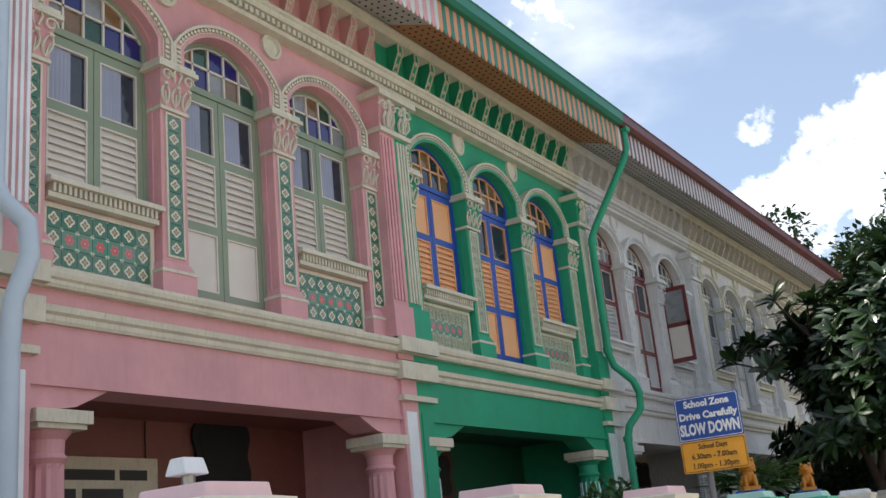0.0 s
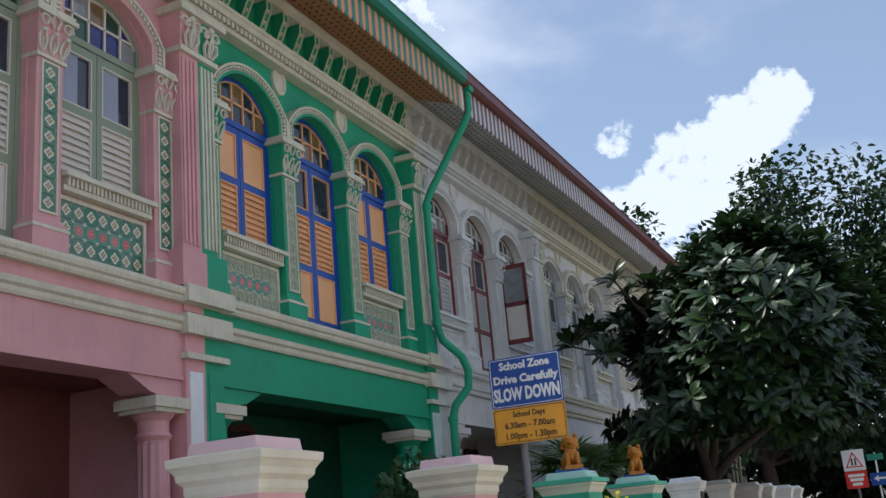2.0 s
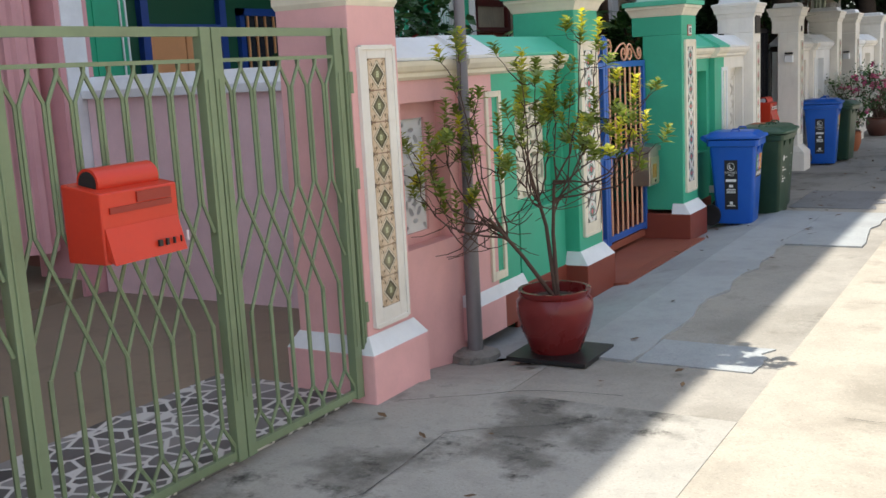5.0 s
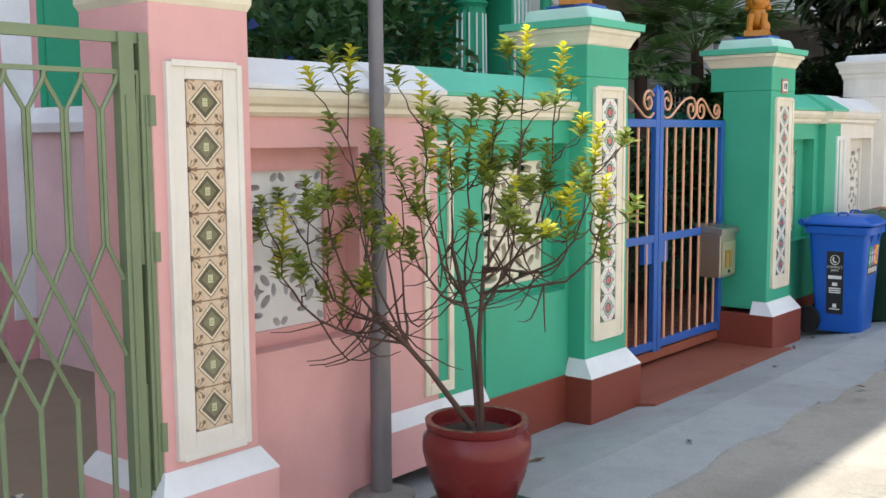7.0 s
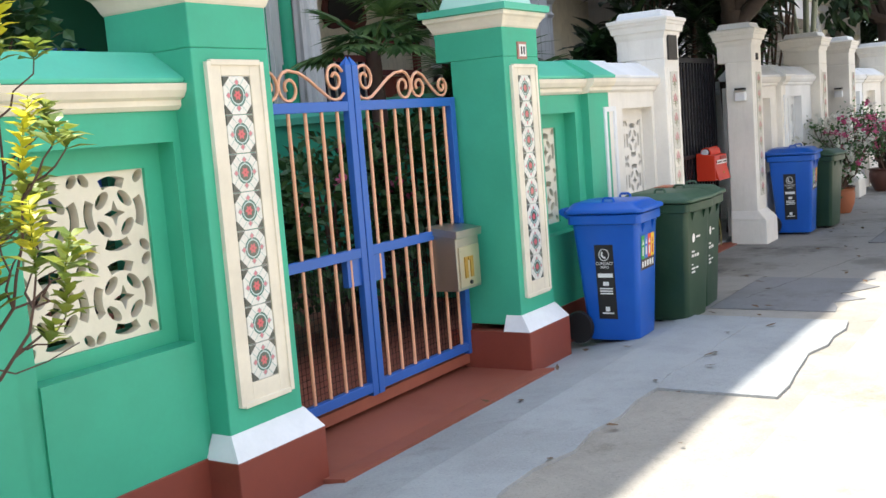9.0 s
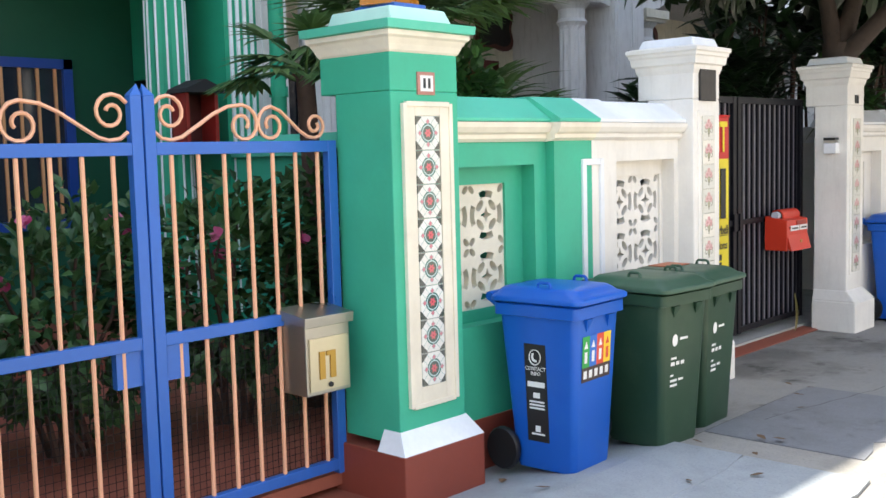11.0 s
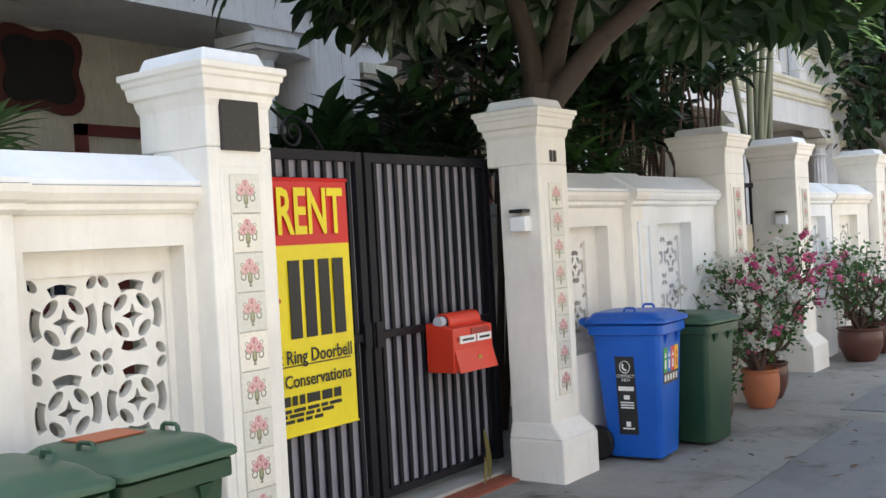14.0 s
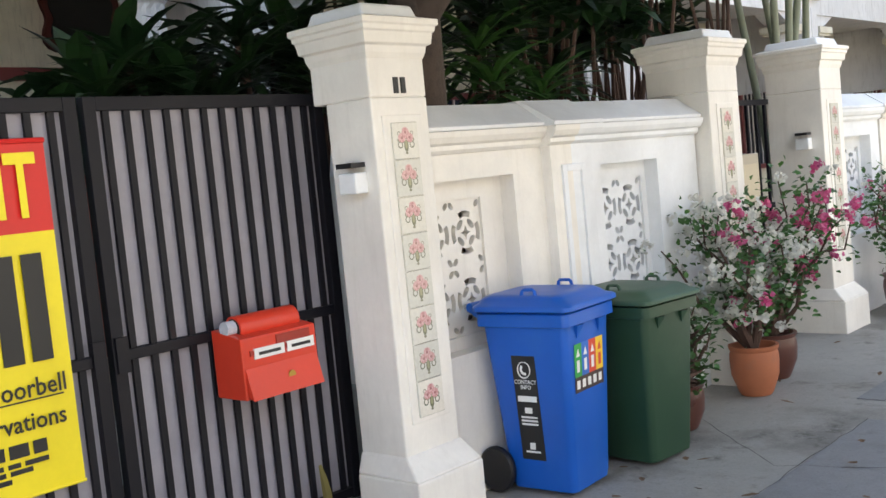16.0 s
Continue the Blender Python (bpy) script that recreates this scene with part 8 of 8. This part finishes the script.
def bougainvillea(x, y, r, h, mat, seed, crown=(0, 0, .9, .5), pink=120, white=90, label="potted bougainvillea with pink and white flowers"):
    rnd = random.Random(seed)
    p = thing("potted_plant", (x, y, 0), label, "potted plant", "potted plants along the wall")
    pot(p, r, h, mat, 1.04)
    cx, cy, cz, cr = crown
    st, g, fp, fw = Geo(), Geo(), Geo(), Geo()
    ends = []
    for k in range(14):
        a = rand_dir(rnd, -.2)
        e = Vector((cx + a.x * cr * .9, cy + a.y * cr, cz + a.z * cr * .75))
        pa = limb_path(rnd, (0, 0, h * .85), e, .06, 6)
        st.tube(pa, [.022, .018, .014, .011, .008, .006, .004], 6)
        ends += pa[2:]
    part("stem", st, TWIG, p, kind="stuff")
    for _ in range(int(1150 * cr / .5)):
        c = rnd.choice(ends) + rand_dir(rnd) * rnd.uniform(.02, .16)
        leaf(g, c, rand_dir(rnd, -.6), Vector((0, 0, 1)) + rand_dir(rnd) * .6, rnd.uniform(.03, .055), .028, .15, 2)
    for gg, n in ((fp, pink), (fw, white)):
        for _ in range(n):
            c = rnd.choice(ends) + rand_dir(rnd, -.3) * rnd.uniform(.03, .16)
            for q in range(5):
                rosette(gg, rnd, c + rand_dir(rnd) * .022, rand_dir(rnd), 4, .026, .023, 0)
    raw_part("foliage", g, LEAF_SHRUB, p, kind="stuff")
    if pink:
        raw_part("pink_flower", fp, PETAL_PINK, p, "bright magenta bracts", kind="stuff")
    if white:
        raw_part("white_flower", fw, PETAL_WHITE, p, "white bracts", kind="stuff")
    return p


bougainvillea(-3.06, 21.55, .135, .29, POT_TERRA, 3, (-.08, -.1, .76, .42), 14, 130)
bougainvillea(-3.15, 21.98, .15, .28, POT_BROWN, 4, (.12, .05, .90, .42), 75, 12, "potted bougainvillea with bright magenta flowers")
bougainvillea(-3.1, 20.72, .13, .24, POT_BROWN, 5, (0, .1, .5, .18), 0, 4, "small brown glazed pot with sparse plant")
bougainvillea(-3.05, 24.35, .20, .32, POT_BROWN, 6, (0, 0, .85, .38), 8, 30, "gnarled potted plant in brown glazed bowl")
bougainvillea(-3.05, 25.0, .19, .32, POT_BROWN, 7, (0, 0, .9, .36), 15, 20, "gnarled potted plant in dark brown bowl")

# fallen leaves and litter along the wall foot
rnd = random.Random(77)
lit = Geo()
for _ in range(90):
    y = rnd.uniform(5, 24)
    x = rnd.uniform(-3.2, -1.9)
    leaf(lit, (x, y, .016 + fall(x, y)), (rnd.uniform(-1, 1), rnd.uniform(-1, 1), .05), (0, 0, 1), rnd.uniform(.03, .09), rnd.uniform(.015, .035), -.15, 2)
raw_part("fallen_leaves", lit, surface("dry_brown_leaf", (.14, .085, .045), .8), None)
tagged(bpy.data.objects["fallen_leaves"], "scattered dry brown leaves on the pavement", "leaves", kind="stuff")


# a long yellowing leaf fallen against the dark gate
yl = Geo()
leaf(yl, (-3.66, 18.72, .30), (.12, .10, -1), (1, 0, 0), .31, .035, .12, 5)
leaf(yl, (-3.62, 18.66, .16), (.16, -.25, -1), (1, 0, 0), .17, .025, .10, 4)
raw_part("fallen_frond", yl, leaf_material("yellowing_leaf", (.20, .19, .05), (.28, .21, .07), .5, .3), None)
tagged(bpy.data.objects["fallen_frond"], "long yellowing leaf leaning on the dark gate", "leaf")

# hanging fern on the grey house and ivy on the far garden pillar
rnd = random.Random(5)
hf = thing("hanging_fern", (-6.35, 22.9, 5.55), "dark hanging fern basket at an upper window", "plant")
g = Geo()
for k in range(70):
    d = rand_dir(rnd, -.3)
    leaf(g, (0, 0, 0), d, (0, 0, 1), rnd.uniform(.3, .55), .06, .55)
raw_part("frond", g, LEAF_DARK, hf, kind="stuff")
part("basket", Geo().lathe([(.02, -.14), (.12, -.08), (.15, .02)], 0, 0, 12), TWIG, hf)
part("chain", Geo().tube([(0, 0, 0), (-.2, 0, .9)], .006, 5), BLACK, hf)
# an open casement leaf on the white house
oc = thing("window_leaf", (-6.88, 19.31, -0.08), "open maroon casement leaf of the white house window", "window leaf")
part("frame", Geo().box(0, .5, -.02, .02, 4.98, 5.06).box(0, .5, -.02, .02, 6.36, 6.44).box(0, .5, -.02, .02, 5.66, 5.74).box(0, .06, -.02, .02, 5.06, 6.36).box(.44, .5, -.02, .02, 5.06, 6.36), MAROON, oc)
part("panel", Geo().box(.06, .44, -.008, .008, 5.06, 5.66), LOUVRE_WHITE, oc)
part("pane", Geo().box(.06, .44, -.006, .006, 5.74, 6.36), GLASS_PALE, oc)

# a small wrought iron scroll on top of the dark gate
def scroll_line(y, z, r, turns):
    """A spiral that unwinds to its top and runs out in a falling tail."""
    line = [(0, y + (.02 + (r - .02) * f) * math.cos(math.pi / 2 + (1 - f) * 2 * math.pi * turns), z + (.02 + (r - .02) * f) * math.sin(math.pi / 2 + (1 - f) * 2 * math.pi * turns)) for f in (q / 24 for q in range(25))]
    return line + [(0, y + .05, z + r - .008), (0, y + .10, z + r * .55), (0, y + .15, z - .005), (0, y + .20, z - .07)]


for y in (17.02, 17.40):
    isx = solid("iron_scroll", Geo().tube(scroll_line(y, 1.925, .078, 1.5), .008, 6), GATE_DARK, "small black wrought iron scroll on top of gate", "ironwork", "iron scrolls", smooth=60)
    isx.location.x = -3.74


# ---------------------------------------------------------------- tiles and carved blocks, placed one by one
for me, parent, x, y, z in TILES_LATER:
    ob = new(me.name.split(".")[0], me)
    ob.parent = parent
    ob.location = (x, y, z)
